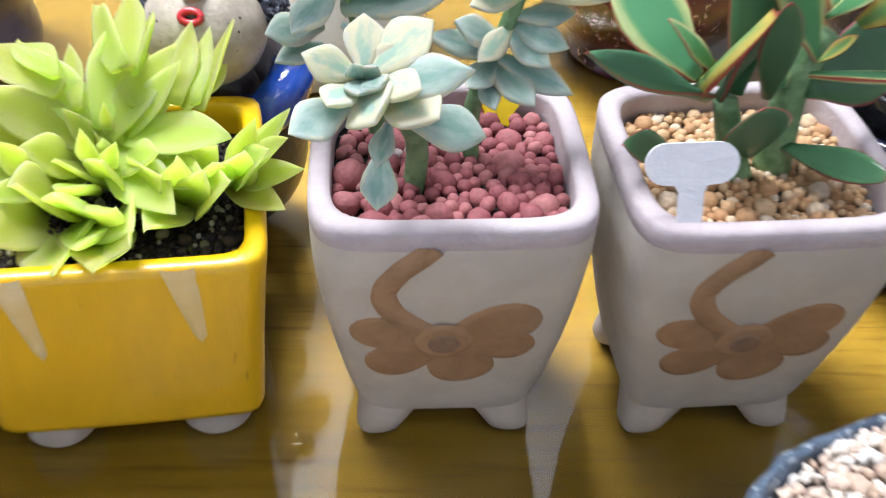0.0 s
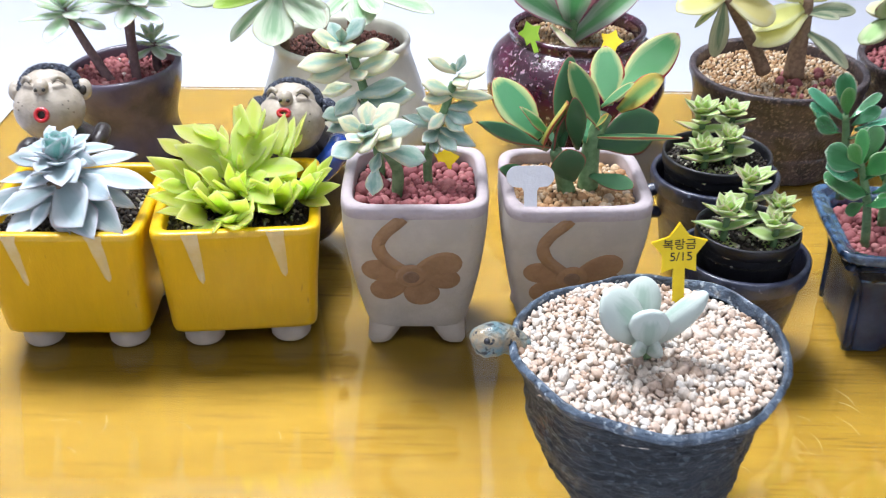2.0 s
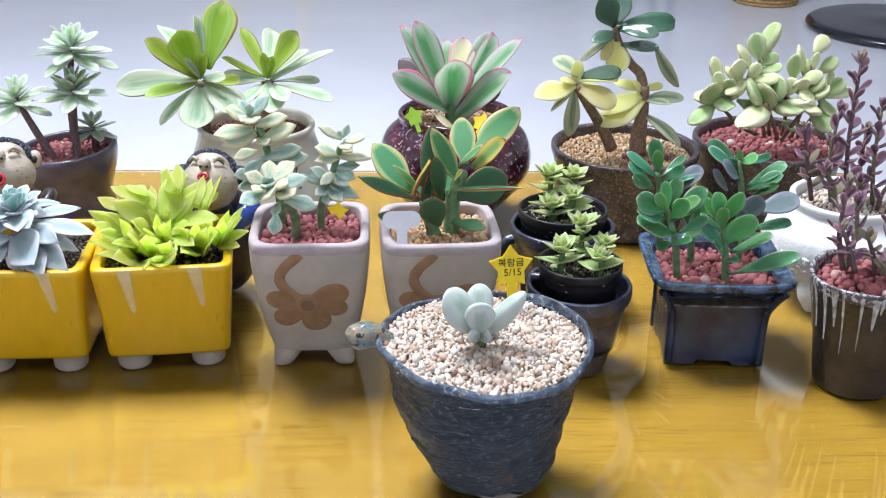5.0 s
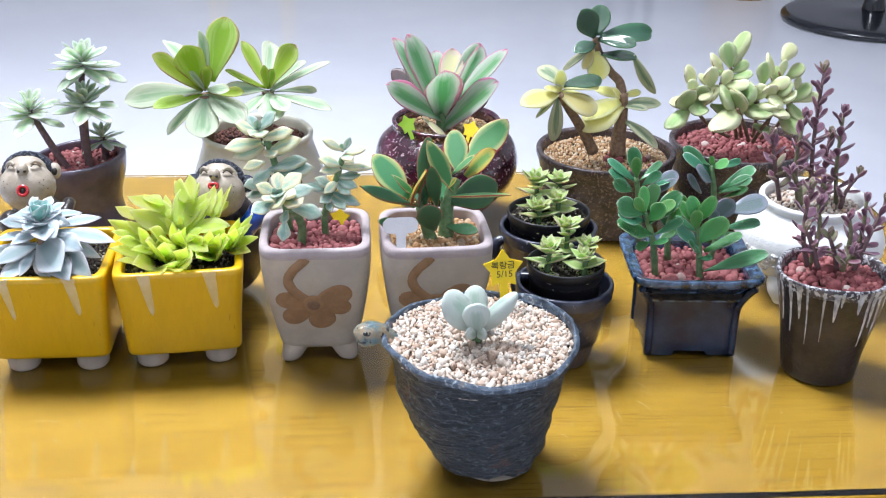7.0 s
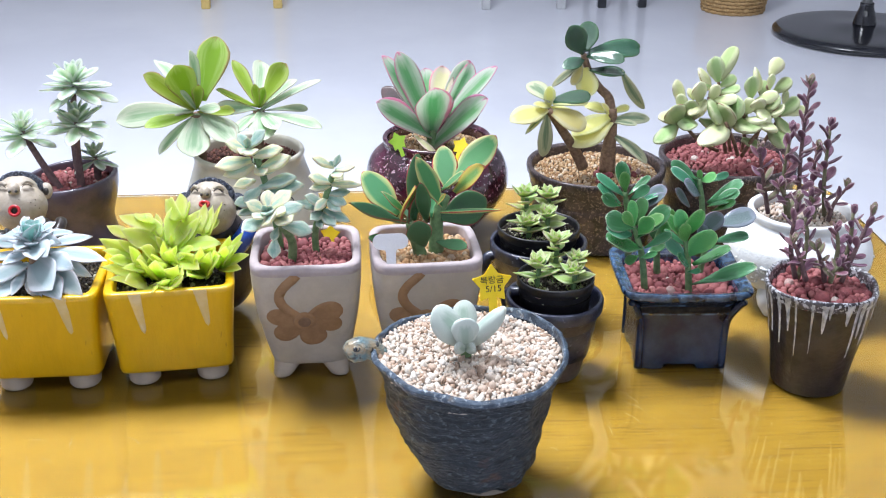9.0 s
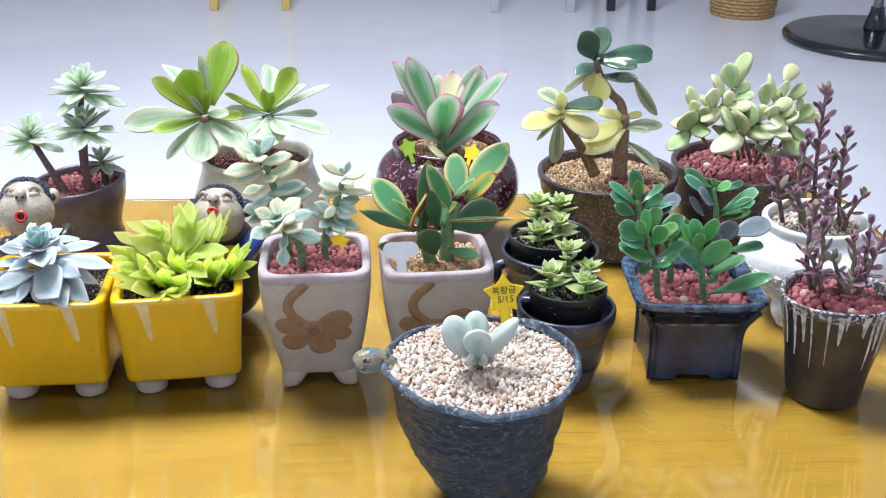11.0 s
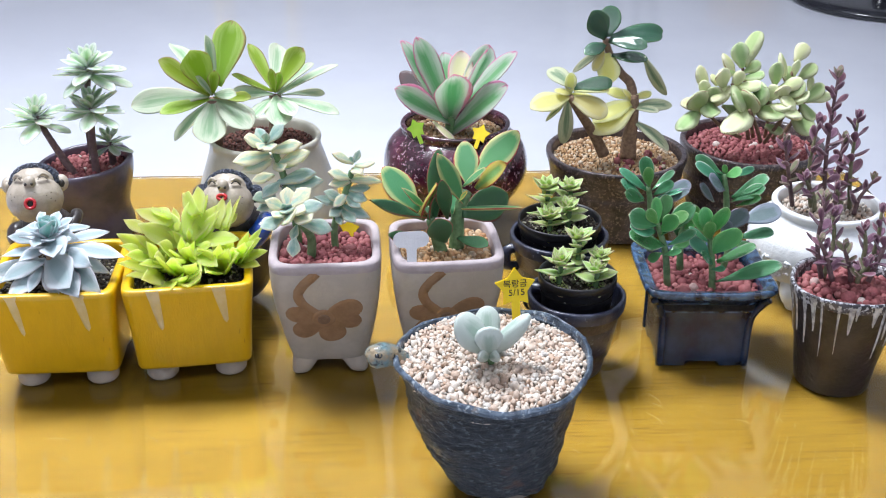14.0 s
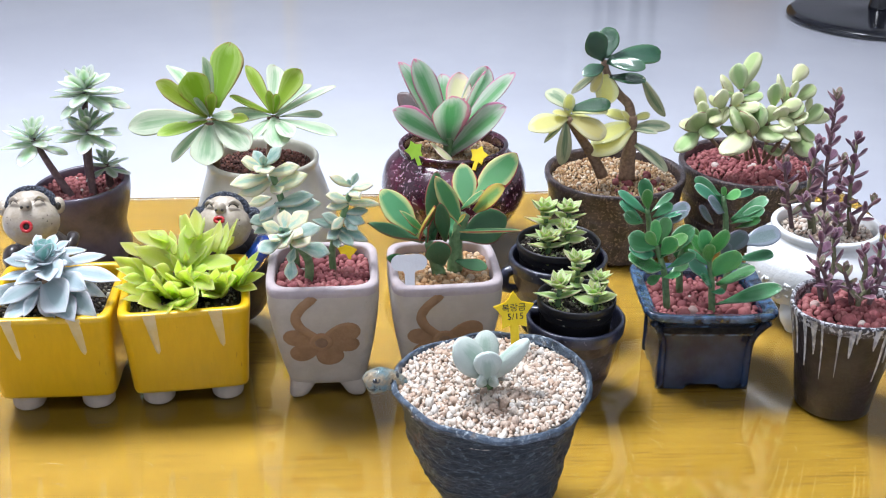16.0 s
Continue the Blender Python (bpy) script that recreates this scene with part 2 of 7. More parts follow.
def smooth_profile(points, steps=5):
    """A Catmull-Rom curve through profile points."""
    out = []
    pts = [points[0], *points, points[-1]]
    for i in range(1, len(pts) - 2):
        p0, p1, p2, p3 = (Vector(p) for p in pts[i - 1 : i + 3])
        for s in range(steps):
            t = s / steps
            q = 0.5 * (2 * p1 + (p2 - p0) * t + (2 * p0 - 5 * p1 + 4 * p2 - p3) * t * t + (3 * p1 - p0 - 3 * p2 + p3) * t ** 3)
            out.append((max(q.x, 0.0003), q.y))
    out.append(points[-1])
    return out


def tube_data(points, radii, segs=10, steps=4):
    """A tapered tube along a smooth curve."""
    pts = [Vector(points[0]), *map(Vector, points), Vector(points[-1])]
    rs = [radii[0], *radii, radii[-1]]
    path = []
    for i in range(1, len(pts) - 2):
        p0, p1, p2, p3 = pts[i - 1 : i + 3]
        for s in range(steps + (1 if i == len(pts) - 3 else 0)):
            t = s / steps
            q = 0.5 * (2 * p1 + (p2 - p0) * t + (2 * p0 - 5 * p1 + 4 * p2 - p3) * t * t + (3 * p1 - p0 - 3 * p2 + p3) * t ** 3)
            path.append((q, rs[i] + (rs[i + 1] - rs[i]) * t))
    verts, faces = [], []
    side = Vector((1, 0, 0))
    for i, (q, r) in enumerate(path):
        d = (path[min(i + 1, len(path) - 1)][0] - path[max(i - 1, 0)][0]).normalized()
        side = (side - d * side.dot(d))
        side = side.normalized() if side.length > 1e-4 else d.orthogonal().normalized()
        up = d.cross(side)
        for j in range(segs):
            a = 2 * math.pi * j / segs
            verts.append(q + (side * math.cos(a) + up * math.sin(a)) * r)
    for i in range(len(path) - 1):
        for j in range(segs):
            k = (j + 1) % segs
            faces.append((i * segs + j, i * segs + k, (i + 1) * segs + k, (i + 1) * segs + j))
    faces.append(tuple(range(segs - 1, -1, -1)))
    faces.append(tuple((len(path) - 1) * segs + j for j in range(segs)))
    return verts, faces


def tube(name, points, radii, mat, parent=None, label="", segs=10, steps=4):
    verts, faces = tube_data(points, radii, segs, steps)
    return mesh_object(name, verts, faces, mat, parent, label)


# ---- room ----
FLOOR_Z = -0.33
ROOM = (-2.6, 2.8, -2.2, 4.6, 1.97)
x0, x1, y0, y1, top = ROOM
bm = bmesh.new()
box(bm, x0 - 0.1, x1 + 0.1, y0 - 0.1, y1 + 0.1, FLOOR_Z - 0.1, FLOOR_Z)
tagged(part("floor", bm, FLOOR, smooth=False), "polished pale grey stone floor of the room", "floor", kind="structure")
bm = bmesh.new()
box(bm, x0 - 0.1, x1 + 0.1, y0 - 0.1, y1 + 0.1, top + 0.003, top + 0.1)
tagged(part("ceiling", bm, CEILING, smooth=False), "plain pale ceiling", "ceiling", kind="structure")
for nm, b4 in (("wall_north", (x0, x1, y1 + 0.002, y1 + 0.1)), ("wall_south", (x0, x1, y0 - 0.1, y0 - 0.002)), ("wall_west", (x0 - 0.1, x0, y0 - 0.1, y1 + 0.1)), ("wall_east", (x1, x1 + 0.1, y0 - 0.1, y1 + 0.1))):
    bm = bmesh.new()
    box(bm, *b4, FLOOR_Z, top)
    tagged(part(nm, bm, WALL, smooth=False), "plain grey-white papered wall", "wall", kind="structure")

# ---- low table with its glass sheet ----
TABLE = (-0.452, 0.482, -0.178, 0.418)
table = empty("low_table", pose(0, 0, FLOOR_Z), "low honey-yellow varnished wooden table with rounded corners", "table")
tx0, tx1, ty0, ty1 = TABLE


def slab(x0, x1, y0, y1, z0, z1, r, bevel):
    bm = bmesh.new()
    vs = []
    for cx, cy, a0 in ((x1 - r, y1 - r, 0), (x0 + r, y1 - r, 90), (x0 + r, y0 + r, 180), (x1 - r, y0 + r, 270)):
        for i in range(9):
            a = radians(a0 + i * 90 / 8)
            vs.append(bm.verts.new((cx + r * math.cos(a), cy + r * math.sin(a), z0)))
    f = bm.faces.new(vs)
    up = bmesh.ops.extrude_face_region(bm, geom=[f])["geom"]
    bmesh.ops.translate(bm, verts=[v for v in up if isinstance(v, bmesh.types.BMVert)], vec=(0, 0, z1 - z0))
    bmesh.ops.recalc_face_normals(bm, faces=bm.faces)
    flat = [e for e in bm.edges if abs(e.verts[0].co.z - e.verts[1].co.z) < 1e-6]
    bmesh.ops.bevel(bm, geom=flat, offset=bevel, segments=2, affect="EDGES", profile=0.5)
    return bm


part("tabletop", slab(tx0, tx1, ty0, ty1, -FLOOR_Z - 0.030, -FLOOR_Z - 0.0055, 0.045, 0.003), WOOD, table, smooth=False)
for lx in (tx0 + 0.07, tx1 - 0.07):
    for ly in (ty0 + 0.07, ty1 - 0.07):
        bm = bmesh.new()
        box(bm, lx - 0.025, lx + 0.025, ly - 0.025, ly + 0.025, 0, -FLOOR_Z - 0.030, 0.004)
        part("leg", bm, WOOD, table, smooth=False)
for ly in (ty0 + 0.07, ty1 - 0.07):
    bm = bmesh.new()
    box(bm, tx0 + 0.095, tx1 - 0.095, ly - 0.01, ly + 0.01, -FLOOR_Z - 0.09, -FLOOR_Z - 0.030)
    part("apron", bm, WOOD, table, smooth=False)
glass = part("glass_sheet", slab(tx0 + 0.002, tx1 - 0.002, ty0 + 0.002, ty1 - 0.002, -0.005, 0.0, 0.045, 0.0008), GLASS, smooth=False)
glass.visible_shadow = False
tagged(glass, "clear glass sheet lying on the wooden tabletop", "glass sheet")

# ---- pots ----


def gravel(name, cx, cy, z, half, size, mat, label, shape=outline_round, k=1.0, n=300, seed=1, flat=0.8, jag=0.12, mound=0.0, segs=(8, 6), spin=0.0, rough_faces=False):
    """A layer of loose pieces that fills a pot's mouth: one object of many separate stones."""
    rnd = random.Random(seed)
    bm0 = bmesh.new()
    bmesh.ops.create_icosphere(bm0, subdivisions=1 if segs[0] < 8 else 2, radius=1.0)
    base_v = np.array([v.co[:] for v in bm0.verts])
    base_f = [[v.index for v in f.verts] for f in bm0.faces]
    bm0.free()
    verts, faces = [], []
    placed = []
    tries = 0
    cell = {}
    while len(placed) < n and tries < n * 30:
        tries += 1
        a, rr = rnd.random() * 2 * math.pi, math.sqrt(rnd.random())
        s = size * rnd.choice((0.55, 0.7, 0.9, 1.05, 1.35)) * rnd.uniform(0.92, 1.08)
        px, py = shape(a, (half - s * 0.6) * rr, k)
        key = (int(px / size / 2), int(py / size / 2))
        gap = 0.80 if tries < n * 18 else 0.62
        if any((px - qx) ** 2 + (py - qy) ** 2 < ((s + qs) * gap) ** 2 for i in (-1, 0, 1) for j in (-1, 0, 1) for qx, qy, qs in cell.get((key[0] + i, key[1] + j), ())):
            continue
        cell.setdefault(key, []).append((px, py, s))
        placed.append((px, py, s, rr))
    for px, py, s, rr in placed:
        q = Euler((rnd.random() * 6, rnd.random() * 6, rnd.random() * 6)).to_matrix()
        sc = np.array([rnd.uniform(0.9, 1.15), rnd.uniform(0.8, 1.05), rnd.uniform(flat, 1.0)]) * s
        off = base_v * (1 + jag * np.array([noise.noise(Vector(v) * 1.7 + Vector((px, py, s)) * 900) for v in base_v])[:, None] * 2.2)
        pts = (off * sc) @ np.array(q).T
        zz = z + mound * (1 - rr ** 2) + rnd.uniform(-0.35, 0.25) * s
        start = len(verts)
        verts.extend(pts + np.array([px, py, zz]))
        faces.extend([[i + start for i in f] for f in base_f])
    ob = mesh_object(name, verts, faces, mat, smooth=not rough_faces)
    ob.matrix_basis = pose(cx, cy, 0, 0, 0, spin)
    return tagged(ob, label, "gravel", kind="stuff")


def stone_material(name, stops, rough=0.8, fleck=None):
    m, n, l, b = material(name, rough)
    g = n.new("ShaderNodeNewGeometry")
    r = ramp(n, stops)
    l.new(g.outputs["Random Per Island"], r.inputs[0])
    s = noise_node(n, l, 500, 4)
    rr = ramp(n, [(0.3, (0.72, 0.70, 0.68)), (0.65, (1.08, 1.08, 1.08))])
    l.new(s.outputs[0], rr.inputs[0])
    l.new(mix(n, l, "MULTIPLY", 1.0, r.outputs[0], rr.outputs[0]), b.inputs["Base Color"])
    bump(n, l, b, s.outputs[0], 0.0004)
    return m


CLAY_BALL = stone_material("red_clay_ball", [(0.0, (0.20, 0.048, 0.055)), (0.35, (0.28, 0.078, 0.085)), (0.7, (0.34, 0.11, 0.112)), (0.95, (0.40, 0.15, 0.145)), (0.985, (0.6, 0.5, 0.46))], 0.75)
TAN_BALL = stone_material("tan_clay_grain", [(0.0, (0.42, 0.22, 0.10)), (0.4, (0.55, 0.33, 0.16)), (0.8, (0.62, 0.42, 0.24)), (1.0, (0.70, 0.60, 0.48))], 0.75)
PEBBLE = stone_material("pale_pebble", [(0.0, (0.46, 0.32, 0.23)), (0.2, (0.60, 0.46, 0.37)), (0.5, (0.68, 0.57, 0.48)), (0.8, (0.74, 0.67, 0.59)), (0.95, (0.70, 0.66, 0.62)), (1.0, (0.46, 0.42, 0.38))], 0.7)
GRIT = stone_material("brown_grit", [(0.0, (0.24, 0.12, 0.06)), (0.3, (0.45, 0.27, 0.13)), (0.7, (0.58, 0.40, 0.24)), (1.0, (0.66, 0.56, 0.44))], 0.8)
DARK_SOIL = stone_material("dark_soil_crumb", [(0.0, (0.012, 0.009, 0.007)), (0.78, (0.05, 0.035, 0.025)), (0.90, (0.24, 0.22, 0.16)), (1.0, (0.58, 0.56, 0.46))], 0.9)
RED_SOIL = stone_material("reddish_soil_crumb", [(0.0, (0.05, 0.02, 0.016)), (0.5, (0.12, 0.045, 0.035)), (1.0, (0.22, 0.09, 0.07))], 0.9)


def soil_bed(parent, half, z, shape=outline_round, k=1.0, mat=None):
    return turned("soil", [(half, z - 0.006), (half, z), (half * 0.5, z + 0.0005), (0.001, z + 0.001)], mat or SOIL, parent, "soil under the top dressing", 40, shape, k=k)


def yellow_pot(x, y, rz, label):
    pot = empty("yellow_planter", pose(x, y, 0, 0, 0, rz), label, "plant pot", "yellow square planters")
    sq = lambda a, h, k: outline_square(a, h, k, 14)
    prof = [(0.0405, 0.0135), (0.0422, 0.0145), (0.0428, 0.017), (0.0445, 0.045), (0.0466, 0.070), (0.0476, 0.079), (0.0474, 0.0822), (0.0462, 0.083), (0.0425, 0.083), (0.0412, 0.082), (0.0408, 0.078), (0.0400, 0.060)]
    turned("body", prof, YELLOW, pot, "", 96, sq, wobble=0.0012, wob_scale=12, seed=x * 9)
    soil_bed(pot, 0.0412, 0.072, sq)
    for fx in (-0.026, 0.026):
        for fy in (-0.026, 0.026):
            f = turned("foot", [(0.0105, 0), (0.0120, 0.002), (0.0124, 0.009), (0.0118, 0.0150)], BISQUE_FOOT, pot, "round pale unglazed foot", 24)
            f.location = (fx, fy, 0)
    for dx, w, dl in ((-0.0245, 0.0046, 0.034), (0.0225, 0.0050, 0.031)):
        verts, faces = [], []
        rows = 16
        for i in range(rows + 1):
            t = i / rows
            z = 0.0830 - dl * t
            front = 0.0476 - 0.0035 * ((0.083 - z) / 0.036) ** 1.1
            half = w * (1 - 0.62 * t) * (1.0 if t < 0.9 else math.sqrt(max(0.05, 1 - ((t - 0.9) / 0.1) ** 2)))
            for u in (-1, -0.6, 0, 0.6, 1):
                verts.append((dx + 0.004 * t + u * half, -front - 0.0006 - 0.0011 * (1 - u * u), z))
        for i in range(rows):
            for j in range(4):
                faces.append((i * 5 + j, (i + 1) * 5 + j, (i + 1) * 5 + j + 1, i * 5 + j + 1))
        mesh_object("glaze_drip", verts, faces, DRIP, pot, "cream glaze run down the front")
    for ob in pot.children:
        for v in ob.data.vertices:
            if v.co.z > 0.0151 or not ob.name.startswith("foot"):
                v.co.y -= 0.11 * max(0.0, v.co.z - 0.014)
                v.co.z += 0.06 * max(0.0, v.co.z - 0.014)
    return pot


yellow_pot(-0.2815, 0.033, 1.0, "square yellow glazed planter with cream drips on round feet")
yellow_pot(-0.187, 0.039, 6.5, "square yellow glazed planter with cream drips, holding a lime succulent")

WHITE_PROFILE = smooth_profile([(0.0278, 0.0125), (0.0300, 0.0165), (0.0340, 0.034), (0.0384, 0.060), (0.0410, 0.086), (0.0411, 0.100)], 4)


def white_half(z):
    zs, hs = [p[1] for p in WHITE_PROFILE], [p[0] for p in WHITE_PROFILE]
    return float(np.interp(z, zs, hs))


def on_front(x, z, n=6.0, out=0.0006):
    h = white_half(z)
    return (x, -h * max(0.0, 1 - abs(x / h) ** n) ** (1 / n) - out, z)


def relief_blob(name, cx, cz, rx, rz, turn, mat, pot, lift, rows=7, segs=28, egg=0.25):
    """A raised, egg-shaped petal laid on the curved front of the pot."""
    verts, faces = [on_front(cx, cz, out=lift)], []
    c, s = math.cos(radians(turn)), math.sin(radians(turn))
    for i in range(1, rows + 1):
        q = i / rows
        for j in range(segs):
            a = 2 * math.pi * j / segs
            u, v = rx * q * math.cos(a), rz * q * math.sin(a) * (1 + egg * math.cos(a))
            out = lift - (0.0008 if i == rows else 0)
            verts.append(on_front(cx + u * c - v * s, cz + u * s + v * c, out=out))
    for j in range(segs):
        faces.append((0, 1 + j, 1 + (j + 1) % segs))
    for i in range(rows - 1):
        for j in range(segs):
            k = (j + 1) % segs
            a = 1 + i * segs
            faces.append((a + j, a + segs + j, a + segs + k, a + k))
    return mesh_object(name, verts, faces, mat, pot)


def white_pot(x, y, rz, label):
    pot = empty("flower_planter", pose(x, y, 0, 0, 0, rz), label, "plant pot", "white flower planters")
    prof = WHITE_PROFILE[:-1] + [(0.0411, 0.0985)]
    turned("body", prof, BISQUE, pot, "", 96, outline_square, closed=(True, False), wobble=0.0006, wob_scale=14, seed=x * 5)
    rim = [(0.0411, 0.0985), (0.0414, 0.1005), (0.0412, 0.1045), (0.0400, 0.1060), (0.0368, 0.1062), (0.0352, 0.1054), (0.0348, 0.104), (0.0345, 0.088)]
    turned("rim", rim, RIM, pot, "mauve-grey rounded rim", 96, outline_square, closed=(False, False), wobble=0.0006, wob_scale=14, seed=x * 5)
    soil_bed(pot, 0.0350, 0.094, outline_square)
    for fx in (-1, 1):
        for fy in (-1, 1):
            verts, faces = [], []
            for i, (t, z) in enumerate(((0, 0.022), (0.3, 0.014), (0.6, 0.007), (0.85, 0.002), (1, 0))):
                w = 0.0150 - 0.0084 * t ** 0.7
                o = 0.0282 - w + 0.0015 * t
                for j in range(16):
                    a = 2 * math.pi * j / 16
                    px, py = outline_square(a, w * (0.8 if i == 4 else 1), 1, 3)
                    verts.append((fx * o + px, fy * o + py, z))
            for i in range(4):
                for j in range(16):
                    k = (j + 1) % 16
                    faces.append((i * 16 + j, (i + 1) * 16 + j, (i + 1) * 16 + k, i * 16 + k))
            faces.append(tuple(range(16)))
            faces.append(tuple(79 - j for j in range(16)))
            mesh_object("foot", verts, faces, BISQUE_FOOT, pot, "short splayed foot")
    fx, fz = -0.0025, 0.0580
    for px, pz, rx, rz2, tn in ((0.0155, 0.0070, 0.0135, 0.0080, 22), (0.0168, -0.0030, 0.0112, 0.0066, -8), (-0.0165, 0.0036, 0.0118, 0.0070, 168), (-0.0122, -0.0095, 0.0120, 0.0076, 212), (0.0052, -0.0132, 0.0112, 0.0090, 296)):
        relief_blob("petal", fx + px * 0.96, fz + pz * 0.96, rx * 1.12, rz2 * 1.18, tn, FLOWER, pot, 0.0003)
    centre = relief_blob("flower_centre", fx, fz, 0.0088, 0.0088, 0, FLOWER, pot, 0.0012, egg=0)
    relief_blob("flower_eye", fx, fz - 0.0005, 0.0050, 0.0050, 0, FLOWER_EYE, centre, 0.0017, egg=0)
    verts, faces = [], []
    line = [(-0.0065, 0.1000), (-0.010, 0.096), (-0.0165, 0.0895), (-0.0205, 0.081), (-0.0175, 0.072), (-0.011, 0.065), (-0.005, 0.060)]
    n = 24
    for i in range(n + 1):
        t = i / n * (len(line) - 1)
        a = min(int(t), len(line) - 2)
        f = t - a
        q = [line[max(a - 1, 0)], line[a], line[a + 1], line[min(a + 2, len(line) - 1)]]
        cr = lambda d: 0.5 * (2 * q[1][d] + (q[2][d] - q[0][d]) * f + (2 * q[0][d] - 5 * q[1][d] + 4 * q[2][d] - q[3][d]) * f * f + (3 * q[1][d] - q[0][d] - 3 * q[2][d] + q[3][d]) * f ** 3)
        px, pz = cr(0), cr(1)
        w = 0.0042
        dx, dz = (q[2][0] - q[1][0]), (q[2][1] - q[1][1])
        ln = math.hypot(dx, dz)
        for u in (-1, -0.8, 0, 0.8, 1):
            verts.append(on_front(px - dz / ln * w * u, min(pz + dx / ln * w * u, 0.1), out=-0.0006 if abs(u) == 1 else 0.0006))
    for i in range(n):
        for j in range(4):
            faces.append((i * 5 + j, i * 5 + j + 1, (i + 1) * 5 + j + 1, (i + 1) * 5 + j))
    mesh_object("flower_stem", verts, faces, FLOWER, pot, "curled brown stem of the flower")
    for ob in pot.children_recursive:
        for v in ob.data.vertices:
            v.co.y += 0.009 * max(0.0, 1 - v.co.z / 0.1) - 0.05 * v.co.z
    return pot


white_pot(-0.0812, 0.0255, 1.5, "square cream clay planter with a brown relief flower")
white_pot(0.0085, 0.0255, 3.5, "square cream clay planter with brown flower, behind the large bowl")

# round stoneware bowl with a small animal head on its rim
bowl = empty("stoneware_bowl_pot", pose(0.030, -0.144, 0), "large blue-grey stoneware pot with rough ridged sides", "plant pot")


def bowl_edge(a, h, z):
    return 0.0022 * math.sin(2 * a + 0.6) * max(0.0, (z - 0.05) / 0.05) + 0.0008 * math.sin(9 * a)


ridges = [(0.0235, 0.002), (0.0242, 0.006), (0.0270, 0.009), (0.0345, 0.0115), (0.0385, 0.016), (0.0405, 0.023), (0.0428, 0.030), (0.0455, 0.036), (0.0480, 0.042), (0.0478, 0.046), (0.0505, 0.056), (0.0522, 0.064), (0.0518, 0.068), (0.0538, 0.076), (0.0552, 0.083), (0.0568, 0.088), (0.0594, 0.0945), (0.0612, 0.0990)]
bowl_body = turned("body", smooth_profile(ridges, 8), TURTLE, bowl, "", 192, wobble=0.0030, wob_scale=38, closed=(True, False), edge=bowl_edge, rough=0.0011)
lip = [(0.0604, 0.0980), (0.0614, 0.0990), (0.0622, 0.1002), (0.0628, 0.1014), (0.0630, 0.1026), (0.0612, 0.1042), (0.0600, 0.1034), (0.0594, 0.1015), (0.0588, 0.0985)]
turned("rim", smooth_profile(lip, 5), TURTLE_RIM, bowl, "speckled glazed rim", 160, wobble=0.0024, wob_scale=30, closed=(False, False), edge=bowl_edge, rough=0.0007)
bowl_foot = turned("foot_ring", [(0.0190, 0.0), (0.0236, 0.0), (0.0244, 0.0006), (0.0244, 0.0022), (0.0210, 0.0030)], BISQUE_FOOT, bowl, "pale unglazed foot ring", 64)
for ob in (bowl_body, bowl_foot):
    for v in ob.data.vertices:
        low = max(0.0, 1 - v.co.z / 0.1)
        v.co.y += 0.010 * low
        v.co.x += 0.011 * low ** 3
soil_bed(bowl, 0.0545, 0.0940, mat=PEBBLE)
head = tube("turtle_head", [(-0.056, 0.006, 0.097), (-0.063, 0.004, 0.1025), (-0.069, 0.002, 0.1040), (-0.0755, 0.0, 0.1030), (-0.0785, -0.001, 0.1020)], [0.0058, 0.0066, 0.0082, 0.0074, 0.0040], TURTLE_HEAD, bowl, "small tan and blue crackled animal head on the rim", 20, 6)
for sy in (-1, 1):
    bm = bmesh.new()
    bmesh.ops.create_icosphere(bm, subdivisions=2, radius=0.0016)
    bmesh.ops.translate(bm, verts=bm.verts, vec=(-0.0725, 0.001 + sy * 0.0062, 0.1075))
    part("eye", bm, BLACK_GLOSS, head, "dark glazed bead")


def stacked_pot(x, y, r, rim_z, black_r, black_z, label, seed):
    outer = empty("stoneware_cup_pot", pose(x, y, 0), label, "plant pot", "dark cups holding nursery pots")
    prof = smooth_profile([(r * 0.56, 0.0), (r * 0.60, 0.002), (r * 0.66, 0.012), (r * 0.80, 0.035), (r * 0.93, 0.055), (r * 0.985, rim_z - 0.008)], 4)
    turned("body", prof, UMBER, outer, "", 56, wobble=0.0012, wob_scale=30, seed=seed, closed=(True, False))
    turned("rim", smooth_profile([(r * 0.985, rim_z - 0.009), (r, rim_z - 0.003), (r * 0.99, rim_z), (r * 0.95, rim_z + 0.0006), (r * 0.905, rim_z - 0.002), (r * 0.86, rim_z - 0.025), (r * 0.75, 0.02)], 3), INDIGO, outer, "indigo glazed rim and inside", 56, wobble=0.001, wob_scale=30, seed=seed, closed=(False, True))
    inner = empty("nursery_pot", pose(x, y, 0), "black plastic nursery pot set inside a stoneware cup", "plant pot", "black nursery pots")
    pr = [(black_r * 0.74, 0.021), (black_r * 0.76, 0.021), (black_r * 0.96, black_z - 0.008), (black_r * 0.965, black_z - 0.0075), (black_r * 1.0, black_z - 0.007), (black_r * 1.01, black_z - 0.001), (black_r, black_z), (black_r * 0.965, black_z), (black_r * 0.95, black_z - 0.003), (black_r * 0.90, black_z - 0.02)]
    turned("body", pr, BLACK_PLASTIC, inner, "", 56, closed=(True, False))
    soil_bed(inner, black_r * 0.945, black_z - 0.0075)
    return outer, inner


stacked_pot(0.1085, 0.006, 0.0378, 0.066, 0.0295, 0.083, "dark brown stoneware cup with indigo rim and a small handle", 1.0)
far_cup, _ = stacked_pot(0.1090, 0.104, 0.0412, 0.070, 0.0345, 0.084, "dark stoneware cup with indigo rim, beside a cream planter", 2.0)


